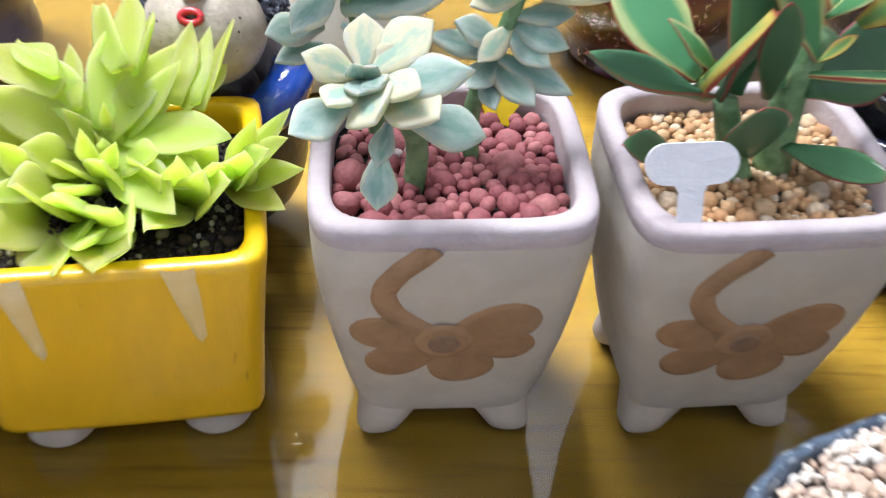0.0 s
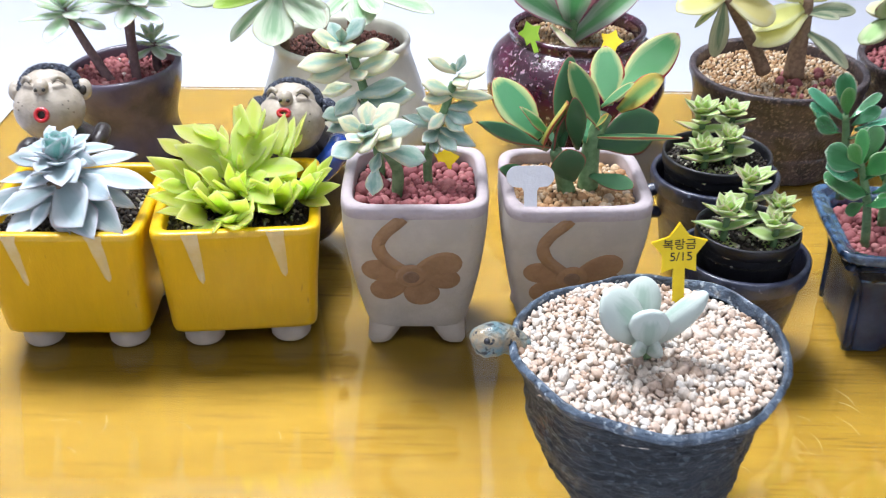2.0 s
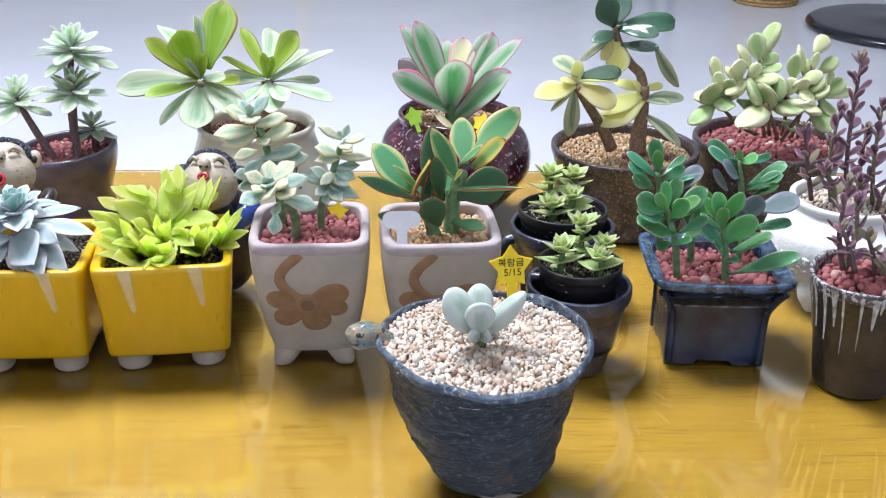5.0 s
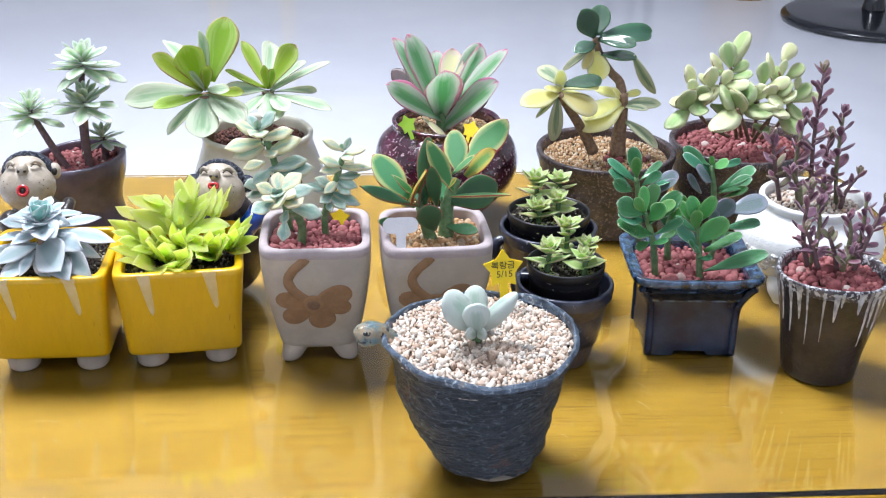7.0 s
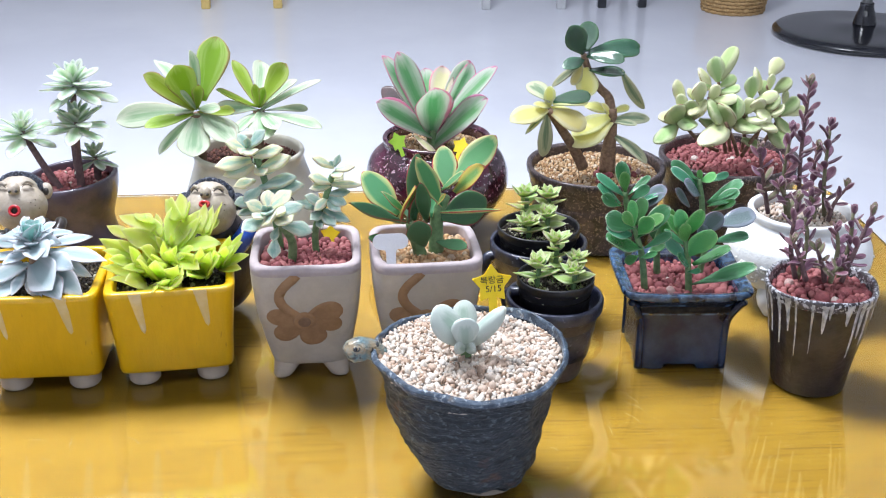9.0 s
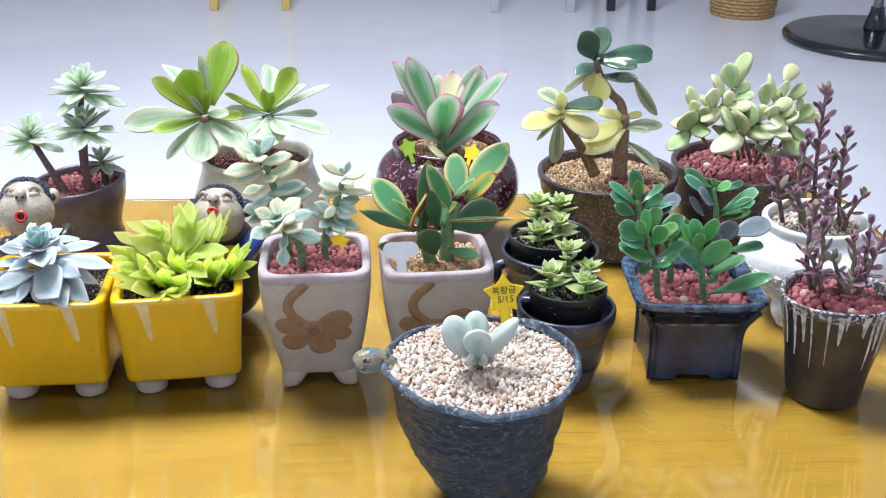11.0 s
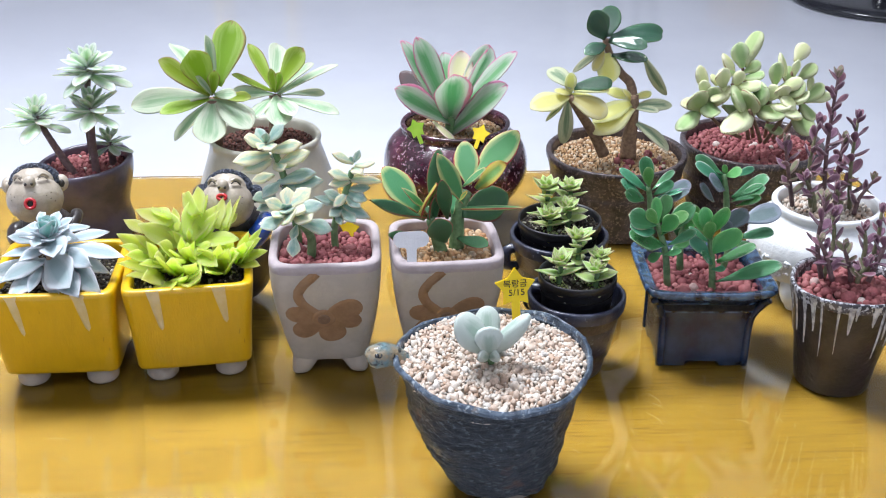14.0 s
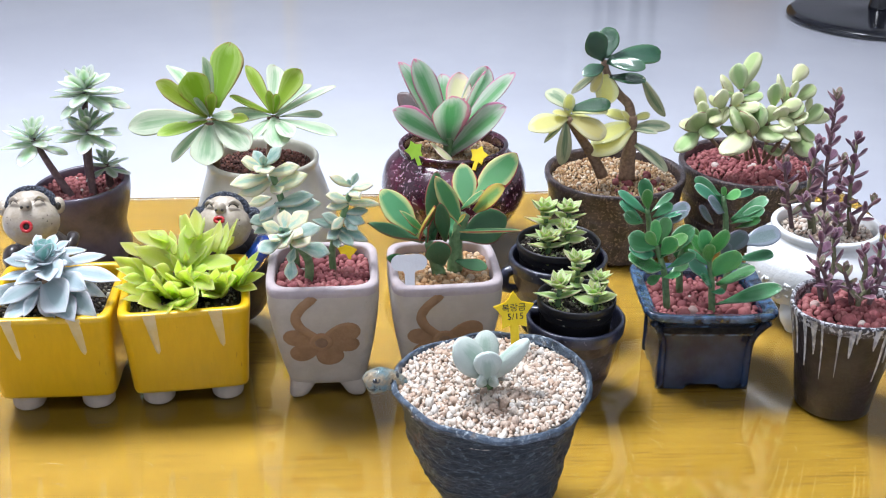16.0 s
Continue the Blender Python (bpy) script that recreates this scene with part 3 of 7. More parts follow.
def ear_handle(parent, mat, r, z, a):
    c, s = math.cos(radians(a)), math.sin(radians(a))
    pts = [(c * (r + d), s * (r + d), z + dz) for d, dz in ((-0.004, 0.009), (0.005, 0.007), (0.0075, 0.0), (0.005, -0.007), (-0.004, -0.009))]
    tube("handle", pts, [0.0040, 0.0046, 0.0048, 0.0044, 0.0038], mat, parent, "small rounded ear handle", 10, 4)


near_cup = [o for o in scene.objects if o.name == "stoneware_cup_pot"][0]
for a in (155,):
    ear_handle(near_cup, INDIGO, 0.0312, 0.055, a)
ear_handle(far_cup, INDIGO, 0.039, 0.052, 190)

# blue bonsai pot with flared corners
blue = empty("bonsai_planter", pose(0.212, 0.034, 0, 0, 0, -2.5), "square dark blue glazed planter with a flared rim", "plant pot")
sq_blue = lambda a, h, k: outline_square(a, h, k, 9)
turned("body", smooth_profile([(0.0335, 0.004), (0.0352, 0.005), (0.0356, 0.010), (0.0352, 0.025), (0.0362, 0.042), (0.0400, 0.057), (0.0450, 0.0635)], 4), BLUE, blue, "", 96, sq_blue, k=0.92, closed=(True, False), edge=lambda a, h, z: -0.004 * (1 if z < 0.0055 and (abs(abs(math.cos(a)) - abs(math.sin(a))) < 0.55) else 0))
turned("rim", smooth_profile([(0.0450, 0.0632), (0.0495, 0.0655), (0.0512, 0.0690), (0.0508, 0.0715), (0.0490, 0.0722), (0.0445, 0.0705), (0.0405, 0.0680), (0.0395, 0.050)], 3), BLUE_RIM, blue, "mottled blue glazed rim", 96, sq_blue, k=0.92, closed=(False, False), edge=lambda a, h, z: 0.0014 * max(0, math.cos(4 * (a - math.pi / 4))) if h > 0.044 else 0)
soil_bed(blue, 0.0405, 0.058, sq_blue, 0.92)
for sx in (-1, 1):
    for sy in (-1, 1):
        tube("corner_rib", [(sx * 0.0330, sy * 0.0302, 0.001), (sx * 0.0332, sy * 0.0304, 0.030), (sx * 0.0345, sy * 0.0315, 0.045), (sx * 0.0400, sy * 0.0366, 0.058), (sx * 0.0438, sy * 0.0400, 0.0635)], [0.0036, 0.0032, 0.0032, 0.0034, 0.003], BLUE, blue, "raised corner rib", 10)

# striped cup
cup = empty("drip_glaze_pot", pose(0.3065, -0.0205, 0), "dark brown stoneware pot with white streaked glaze under the rim", "plant pot")
turned("body", smooth_profile([(0.0265, 0.0), (0.0278, 0.0015), (0.0288, 0.008), (0.0330, 0.035), (0.0372, 0.060), (0.0402, 0.078)], 4), CUP, cup, "", 72, wobble=0.0014, wob_scale=26, closed=(True, False))
turned("rim", smooth_profile([(0.0402, 0.0775), (0.0413, 0.0835), (0.0408, 0.0858), (0.0392, 0.0858), (0.0376, 0.083), (0.0360, 0.065)], 3), CUP_RIM, cup, "rim with thin white glaze", 72, wobble=0.0014, wob_scale=26, closed=(False, False), edge=lambda a, h, z: 0.0012 * math.sin(3 * a + 1))
soil_bed(cup, 0.0365, 0.073)
rnd = random.Random(5)
for i in range(30):
    a0 = 2 * math.pi * (i + rnd.uniform(-0.35, 0.35)) / 30
    dl, w = rnd.uniform(0.010, 0.050), rnd.uniform(0.025, 0.085)
    verts, faces = [], []
    rows = 14
    for r_ in range(rows + 1):
        t = r_ / rows
        z = 0.0845 - dl * t
        rad = float(np.interp(z, [0.0, 0.008, 0.035, 0.060, 0.078, 0.0835], [0.0265, 0.0288, 0.0330, 0.0372, 0.0402, 0.0413]))
        d = noise.noise(Vector((math.cos(a0) * 1.3, math.sin(a0) * 1.3, z * 26))) * 0.0014
        half = w * (1 - 0.65 * t) * (1 + 0.35 * noise.noise(Vector((i * 3.1, t * 7, 0)))) * (1 if t < 0.9 else 0.6)
        for u in (-1, -0.5, 0, 0.5, 1):
            a = a0 + half * u
            rr = rad + d + 0.0001 + 0.0007 * (1 - u * u)
            verts.append((rr * math.cos(a), rr * math.sin(a), z))
    for r_ in range(rows):
        for j in range(4):
            faces.append((r_ * 5 + j, (r_ + 1) * 5 + j, (r_ + 1) * 5 + j + 1, r_ * 5 + j + 1))
    mesh_object("glaze_streak", verts, faces, WHITE_GLAZE, cup, "white glaze streak")

# white footed urn
urn = empty("footed_urn_pot", pose(0.341, 0.120, 0), "round white glazed urn pot on short feet", "plant pot")
turned("body", smooth_profile([(0.030, 0.018), (0.044, 0.022), (0.057, 0.034), (0.0630, 0.050), (0.0600, 0.064), (0.0500, 0.074), (0.0455, 0.0775)], 5), URN, urn, "", 80, wobble=0.0012, wob_scale=30, closed=(True, False))
turned("rim", smooth_profile([(0.0455, 0.0770), (0.0440, 0.080), (0.0462, 0.0845), (0.0458, 0.0875), (0.0435, 0.088), (0.0405, 0.085), (0.0400, 0.06)], 3), URN, urn, "smooth white rim", 80, closed=(False, False))
soil_bed(urn, 0.0405, 0.076)
for a in (225, 345, 105):
    c, s = math.cos(radians(a)), math.sin(radians(a))
    tube("foot", [(0.040 * c, 0.040 * s, 0.030), (0.046 * c, 0.046 * s, 0.018), (0.044 * c, 0.044 * s, 0.007), (0.047 * c, 0.047 * s, 0.0045)], [0.012, 0.0105, 0.0065, 0.0045], URN, urn, "short white foot", 16)
bm = bmesh.new()
rnd = random.Random(8)
for i in range(520):
    a, z = rnd.uniform(0, 6.283), rnd.uniform(0.026, 0.052)
    rad = float(np.interp(z, [0.022, 0.034, 0.050, 0.064], [0.044, 0.057, 0.063, 0.060]))
    made = bmesh.ops.create_icosphere(bm, subdivisions=1, radius=rnd.uniform(0.0009, 0.0021))["verts"]
    bmesh.ops.translate(bm, verts=made, vec=(rad * math.cos(a), rad * math.sin(a), z))
tagged(part("crawled_glaze", bm, URN, urn, "beaded white glaze round the belly"), kind="stuff")

# plum brown pot at the back
plum = empty("plum_glazed_pot", pose(-0.320, 0.276, 0), "plum-brown glazed pot with a pinched waist", "plant pot")
turned("body", smooth_profile([(0.036, 0.0), (0.0385, 0.002), (0.0400, 0.012), (0.0370, 0.026), (0.0385, 0.038), (0.0440, 0.056), (0.0455, 0.068), (0.0448, 0.0735), (0.0425, 0.0745), (0.0400, 0.072), (0.039, 0.055)], 4), PURPLE_BROWN, plum, "", 64, wobble=0.0016, wob_scale=24, seed=4, closed=(True, False), edge=lambda a, h, z: 0.0035 * math.cos(a - 0.3) * z / 0.07)
soil_bed(plum, 0.040, 0.062)

# ivory pot with a drawing
ivory = empty("ivory_glazed_pot", pose(-0.150, 0.290, 0), "ivory glazed pot with a small dark drawn flower and lettering", "plant pot")
ivory_prof = smooth_profile([(0.050, 0.0), (0.060, 0.002), (0.0690, 0.016), (0.0680, 0.034), (0.0600, 0.060), (0.0535, 0.082), (0.0540, 0.0905), (0.0525, 0.0935), (0.0500, 0.0930), (0.0482, 0.088), (0.047, 0.07)], 4)
turned("body", ivory_prof, CREAM, ivory, "", 72, wobble=0.0012, wob_scale=22, seed=6, closed=(True, False))
soil_bed(ivory, 0.0485, 0.079)

# wine red jar
jar = empty("wine_red_jar_pot", pose(0.033, 0.282, 0), "rounded wine-red jar pot with pale speckled glaze", "plant pot")
turned("body", smooth_profile([(0.036, 0.0), (0.038, 0.002), (0.036, 0.010), (0.048, 0.024), (0.064, 0.044), (0.0700, 0.064), (0.0655, 0.084), (0.0540, 0.0960), (0.0510, 0.0990), (0.0525, 0.1045), (0.0510, 0.1070), (0.0480, 0.1060), (0.0465, 0.1000), (0.047, 0.080)], 4), WINE, jar, "", 80, wobble=0.001, wob_scale=24, closed=(True, False))
soil_bed(jar, 0.0465, 0.092)

# two brown bowls


def brown_bowl(x, y, r, rim, label, seed):
    pot = empty("stoneware_bonsai_pot", pose(x, y, 0), label, "plant pot", "brown stoneware bowls")
    prof = [(r * 0.80, 0.0), (r * 0.83, 0.002), (r * 0.86, 0.012), (r * 0.88, 0.020), (r * 0.875, 0.023), (r * 0.91, 0.034), (r * 0.93, 0.044), (r * 0.925, 0.048), (r * 0.97, rim - 0.012), (r, rim - 0.006), (r, rim - 0.001), (r * 0.975, rim), (r * 0.93, rim - 0.001), (r * 0.915, rim - 0.005), (r * 0.90, rim - 0.025)]
    turned("body", smooth_profile(prof, 3), IRON, pot, "", 80, wobble=0.0016, wob_scale=30, seed=seed, closed=(True, False))
    soil_bed(pot, r * 0.915, rim - 0.013)
    return pot


brown_bowl(0.190, 0.280, 0.0685, 0.076, "round brown speckled stoneware bonsai pot holding tan grit", 3.0)
brown_bowl(0.331, 0.302, 0.0705, 0.076, "round brown stoneware bonsai pot holding red clay balls", 8.0)

# top dressings
gravel("red_clay_balls", -0.0812, 0.0207, 0.0965, 0.0345, 0.0043, CLAY_BALL, "red clay balls filling a cream planter", outline_square, n=240, seed=2, jag=0.045)
gravel("tan_clay_grains", 0.0085, 0.0207, 0.0970, 0.0345, 0.0027, TAN_BALL, "tan clay grains filling a cream planter", outline_square, n=480, seed=3, jag=0.06)
gravel("pale_pebbles", 0.030, -0.144, 0.0992, 0.0592, 0.0026, PEBBLE, "pale beige pebbles filling the stoneware bowl", n=1500, seed=4, flat=0.5, jag=0.36, mound=0.002)
gravel("potting_soil", -0.2815, 0.0265, 0.0770, 0.0405, 0.0017, DARK_SOIL, "dark potting soil with white grit in a yellow planter", outline_square, n=900, seed=5, segs=(6, 4), spin=1)
gravel("potting_soil", -0.1863, 0.0325, 0.0770, 0.0405, 0.0017, DARK_SOIL, "dark potting soil with white grit in a yellow planter", outline_square, n=900, seed=6, segs=(6, 4), spin=6.5)
gravel("potting_soil", 0.1085, 0.006, 0.077, 0.0275, 0.0013, DARK_SOIL, "dark soil in a black nursery pot", n=500, seed=7, segs=(6, 4))
gravel("potting_soil", 0.1090, 0.104, 0.078, 0.0322, 0.0014, DARK_SOIL, "dark soil in a black nursery pot", n=500, seed=8, segs=(6, 4))
gravel("red_clay_balls", 0.212, 0.034, 0.0625, 0.0400, 0.0041, CLAY_BALL, "red clay balls filling the blue planter", outline_square, 0.92, n=280, seed=9, jag=0.045)
gravel("red_clay_balls", 0.3065, -0.0205, 0.0785, 0.0362, 0.0046, CLAY_BALL, "red clay balls filling a striped brown pot", n=210, seed=10, jag=0.045, mound=0.004)
gravel("white_grit", 0.341, 0.120, 0.079, 0.0395, 0.0024, PEBBLE, "pale grit filling the white urn", n=380, seed=11, segs=(6, 4))
gravel("red_clay_balls", -0.320, 0.276, 0.066, 0.0390, 0.0034, CLAY_BALL, "red clay balls filling the plum-brown pot", n=220, seed=12, jag=0.045)
gravel("reddish_soil", -0.150, 0.290, 0.083, 0.0475, 0.0022, RED_SOIL, "reddish brown soil in the ivory pot", n=700, seed=13, segs=(6, 4))
gravel("brown_grit", 0.033, 0.282, 0.0955, 0.0455, 0.0019, GRIT, "brown grit in the wine-red jar", n=900, seed=14, segs=(6, 4))
gravel("brown_grit", 0.190, 0.280, 0.0665, 0.0615, 0.0021, GRIT, "tan grit in a brown stoneware bowl", n=1300, seed=15, segs=(6, 4))
gravel("red_clay_balls", 0.331, 0.302, 0.0665, 0.0635, 0.0036, CLAY_BALL, "red clay balls in a brown stoneware bowl", n=560, seed=16, jag=0.045)
gravel("red_clay_balls", 0.208, 0.262, 0.0690, 0.030, 0.0034, CLAY_BALL, "a few red clay balls scattered on tan grit", n=22, seed=27, jag=0.045)

# ---- leaves and stems ----


def leaf_material(name, centre, margin, edge, m_at=0.55, e_at=0.9, soft=0.16, streak=0.25, rough=0.45, coat=0.15, vary=0.12, base=None, tip_at=0.86, sss=0.0, grain=(9, 1.6), thin=0.0):
    """Leaf colour across its width: centre, margin and edge, the edge running round the tip; every leaf differs a little."""
    m, n, l, b = material(name, rough, coat=coat)
    tc = n.new("ShaderNodeTexCoord")
    sep = n.new("ShaderNodeSeparateXYZ")
    l.new(tc.outputs["UV"], sep.inputs[0])

    def calc(op, a, c=None):
        q = n.new("ShaderNodeMath")
        q.operation = op
        for i, v in enumerate((a, c)):
            if v is None:
                continue
            if hasattr(v, "links"):
                l.new(v, q.inputs[i])
            else:
                q.inputs[i].default_value = v
        return q.outputs[0]

    across = calc("ABSOLUTE", calc("MULTIPLY", calc("SUBTRACT", sep.outputs[0], 0.5), 2.0))
    tip = calc("DIVIDE", calc("SUBTRACT", sep.outputs[1], 2 * tip_at - 1), 2 - 2 * tip_at)
    d = calc("MAXIMUM", across, tip)
    info = n.new("ShaderNodeObjectInfo")
    mp = n.new("ShaderNodeMapping")
    mp.inputs["Scale"].default_value = (*grain, 1)
    l.new(tc.outputs["UV"], mp.inputs["Vector"])
    shift = n.new("ShaderNodeCombineXYZ")
    l.new(calc("MULTIPLY", info.outputs["Random"], 40.0), shift.inputs[2])
    l.new(shift.outputs[0], mp.inputs["Location"])
    st = noise_node(n, l, 1.0, 4, mp.outputs[0])
    d = calc("ADD", d, calc("MULTIPLY", calc("SUBTRACT", st.outputs[0], 0.5), streak * 1.6))
    r = ramp(n, [(max(m_at - soft, 0), centre), (m_at + soft * 0.6, margin), (e_at - 0.03, margin), (min(e_at + 0.05, 1), edge)])
    l.new(d, r.inputs[0])
    col = r.outputs[0]
    if base:
        rb = ramp(n, [(0.0, (1, 1, 1)), (0.35, (0, 0, 0))])
        l.new(sep.outputs[1], rb.inputs[0])
        col = mix(n, l, "MIX", rb.outputs[0], col, base)
    hsv = n.new("ShaderNodeHueSaturation")
    l.new(col, hsv.inputs["Color"])
    l.new(calc("ADD", calc("MULTIPLY", info.outputs["Random"], vary * 0.25), 0.5 - vary * 0.125), hsv.inputs["Hue"])
    l.new(calc("ADD", calc("MULTIPLY", info.outputs["Random"], vary * 2), 1 - vary), hsv.inputs["Value"])
    col = hsv.outputs[0]
    fine = noise_node(n, l, 240, 4, tc.outputs["Object"])
    rf = ramp(n, [(0.3, (0.9, 0.9, 0.9)), (0.7, (1.06, 1.06, 1.06))])
    l.new(fine.outputs[0], rf.inputs[0])
    col = mix(n, l, "MULTIPLY", 0.7, col, rf.outputs[0])
    l.new(col, b.inputs["Base Color"])
    bump(n, l, b, fine.outputs[0], 0.0003)
    if thin:
        tr = n.new("ShaderNodeBsdfTranslucent")
        l.new(col, tr.inputs["Color"])
        both = n.new("ShaderNodeMixShader")
        both.inputs[0].default_value = thin
        l.new(b.outputs[0], both.inputs[1])
        l.new(tr.outputs[0], both.inputs[2])
        l.new(both.outputs[0], n["Material Output"].inputs["Surface"])
    if sss:
        b.inputs["Subsurface Weight"].default_value = sss
        b.inputs["Subsurface Radius"].default_value = (0.4, 0.6, 0.15)
        b.inputs["Subsurface Scale"].default_value = 0.012
    return m


def leaf_mesh(name, mat, width=0.4, thick=0.08, wide=0.6, point=2.0, base=0.25, bend=0.0, cup=0.0, keel=0.0, rows=12, segs=12, wave=0.0, twist=0.0, seed=0):
    """A unit-long leaf along +y with its upper face to +z: obovate when wide is large, pointed when point is near 1."""
    rnd = random.Random(seed)
    verts, uvs, faces = [], [], []
    ph = rnd.random() * 6
    x = y = z = 0.0
    prev = 0.0
    for i in range(rows + 1):
        s = math.sin(math.pi / 2 * i / rows) if i else 0.0
        ang = bend * s
        y += (s - prev) * math.cos(ang)
        z += (s - prev) * math.sin(ang)
        prev = s
        if s < wide:
            w = base + (1 - base) * math.sin(math.pi / 2 * s / wide) ** 1.3
        else:
            w = max(0.0, 1 - ((s - wide) / (1 - wide)) ** point) ** (1 / max(point, 1.0) if point >= 1.6 else 1.0)
        w = max(w, 0.02) * width / 2
        th = thick / 2 * (0.55 + 0.6 * math.sin(math.pi * min(s * 0.9 + 0.15, 1))) * (1 if s < 0.8 else max(0.12, math.sqrt(max(0, 1 - ((s - 0.8) / 0.2) ** 2))))
        th = min(th, w * 1.1)
        for j in range(segs):
            a = 2 * math.pi * j / segs
            cx, cz = math.cos(a), math.sin(a)
            px = w * cx
            pz = th * cz + cup * width * (cx * cx) * (w / (width / 2)) + (keel * abs(cx) * w)
            pz += wave * width * math.sin(ph + 5 * s) * cx
            tw = twist * s
            px, pz = px * math.cos(tw) - pz * math.sin(tw), px * math.sin(tw) + pz * math.cos(tw)
            verts.append((px, y - pz * math.sin(ang), z + pz * math.cos(ang)))
            uvs.append((0.5 + 0.5 * cx, s))
    for i in range(rows):
        for j in range(segs):
            k = (j + 1) % segs
            faces.append((i * segs + j, i * segs + k, (i + 1) * segs + k, (i + 1) * segs + j))
    faces.append(tuple(range(segs - 1, -1, -1)))
    faces.append(tuple(rows * segs + j for j in range(segs)))
    me = bpy.data.meshes.new(name)
    me.from_pydata(verts, [], faces)
    layer = me.uv_layers.new(name="UVMap")
    layer.data.foreach_set("uv", np.array([uvs[i] for f in faces for i in f], dtype=np.float32).ravel())
    me.materials.append(mat)
    me.polygons.foreach_set("use_smooth", [True] * len(me.polygons))
    return me


def leaf_kinds(name, mat, count=3, **shape):
    rnd = random.Random(sum(map(ord, name)))
    out = []
    for i in range(count):
        sh = dict(shape)
        sh["width"] = shape.get("width", 0.4) * rnd.uniform(0.9, 1.1)
        sh["bend"] = shape.get("bend", 0.0) + rnd.uniform(-0.12, 0.12)
        sh["wave"] = rnd.uniform(0.01, 0.08)
        sh["twist"] = rnd.uniform(-0.45, 0.45)
        sh["wide"] = shape.get("wide", 0.6) * rnd.uniform(0.93, 1.06)
        out.append(leaf_mesh("leaf", mat, seed=i, **sh))
    return out


def place_leaf(plant, me, m):
    ob = new("leaf", me)
    ob.parent = plant
    ob.matrix_basis = m
    return ob


def leaf_at(plant, me, at, azimuth, rise, size, roll=0.0, frame_m=None, wide=1.0):
    """A leaf from a point, towards an azimuth (degrees from +y, anticlockwise), lifted by rise degrees."""
    m = Matrix.Rotation(radians(azimuth), 4, "Z") @ Matrix.Rotation(radians(rise), 4, "X") @ Matrix.Rotation(radians(roll), 4, "Y")
    m = Matrix.Translation(at) @ (frame_m or Matrix.Identity(4)) @ m @ Matrix.Diagonal((size * wide, size, size, 1))
    return place_leaf(plant, me, m)


def leaf_to(plant, me, base, tip, face=(0, -0.5, 0.9), wide=1.0, thick=None):
    """A leaf from base to tip whose upper side turns towards face."""
    base, tip = Vector(base), Vector(tip)
    yv = (tip - base)
    size = yv.length
    yv.normalize()
    zv = Vector(face) - yv * Vector(face).dot(yv)
    zv = zv.normalized() if zv.length > 1e-3 else yv.orthogonal().normalized()
    xv = yv.cross(zv)
    m = Matrix((xv, yv, zv)).transposed().to_4x4()
    return place_leaf(plant, me, Matrix.Translation(base) @ m @ Matrix.Diagonal((size * wide, size, size, 1)))


def rosette(plant, kinds, at, n, size0, size1, rise0, rise1, seed=0, axis=None, height=0.0, jit=5.0, start=0.0, wide0=1.0, power=0.8, turn=137.5):
    """Leaves round a point, from the small upright heart to the large spread rim."""
    rnd = random.Random(seed)
    fm = axis or Matrix.Identity(4)
    up = fm @ Vector((0, 0, 1))
    for i in range(n):
        t = ((i + 0.5) / n) ** power
        size = size0 + (size1 - size0) * t
        rise = rise0 + (rise1 - rise0) * t + rnd.uniform(-jit, jit)
        p = Vector(at) + up * height * (0.5 - t)
        leaf_at(plant, rnd.choice(kinds), p, start + turn * i + rnd.uniform(-jit, jit), rise, size * rnd.uniform(0.9, 1.1), rnd.uniform(-8, 8), fm, wide0 + (1 - wide0) * t)


def spiral_stem(plant, kinds, points, radii, stem_mat, n, size0, size1, rise0, rise1, t0=0.2, seed=0, turn=137.5, jit=6.0, segs=8):
    """A stem with leaves set round it; size and rise go from the lowest leaf (0) to the top one (1)."""
    tube("stem", points, radii, stem_mat, plant, "", segs)
    rnd = random.Random(seed)
    pts = [Vector(p) for p in points]
    lens = [0.0]
    for a, c in zip(pts, pts[1:]):
        lens.append(lens[-1] + (c - a).length)
    for i in range(n):
        t = (i + 0.5) / n
        d = (t0 + (1 - t0) * t) * lens[-1]
        k = max(j for j in range(len(lens) - 1) if lens[j] <= d + 1e-9)
        way = (pts[k + 1] - pts[k]).normalized()
        p = pts[k] + way * (d - lens[k])
        fm = way.to_track_quat("Z", "Y").to_matrix().to_4x4()
        leaf_at(plant, rnd.choice(kinds), p, turn * i + rnd.uniform(-jit, jit), rise0 + (rise1 - rise0) * t + rnd.uniform(-jit, jit), (size0 + (size1 - size0) * t) * rnd.uniform(0.88, 1.12), rnd.uniform(-10, 10), fm)


def plant_at(name, x, y, z, label):
    """An empty for a plant; its parts are given in metres from the table's middle, moved by x, y, z."""
    ob = new(name)
    ob.matrix_basis = Matrix.Translation((x, y, z))
    return tagged(ob, label, "succulent plant")


STEM_OLIVE = glazed("olive_plant_stem", (0.16, 0.17, 0.09), (0.24, 0.22, 0.13), 260, 0.7, relief=0.0005)
STEM_BROWN = glazed("brown_plant_stem", (0.21, 0.13, 0.085), (0.34, 0.22, 0.14), 260, 0.7, relief=0.0006)
STEM_MAUVE = glazed("mauve_plant_stem", (0.13, 0.075, 0.085), (0.20, 0.12, 0.12), 260, 0.65, relief=0.0005)
STEM_GREEN = glazed("green_plant_stem", (0.10, 0.20, 0.08), (0.18, 0.30, 0.14), 200, 0.5, relief=0.0004)

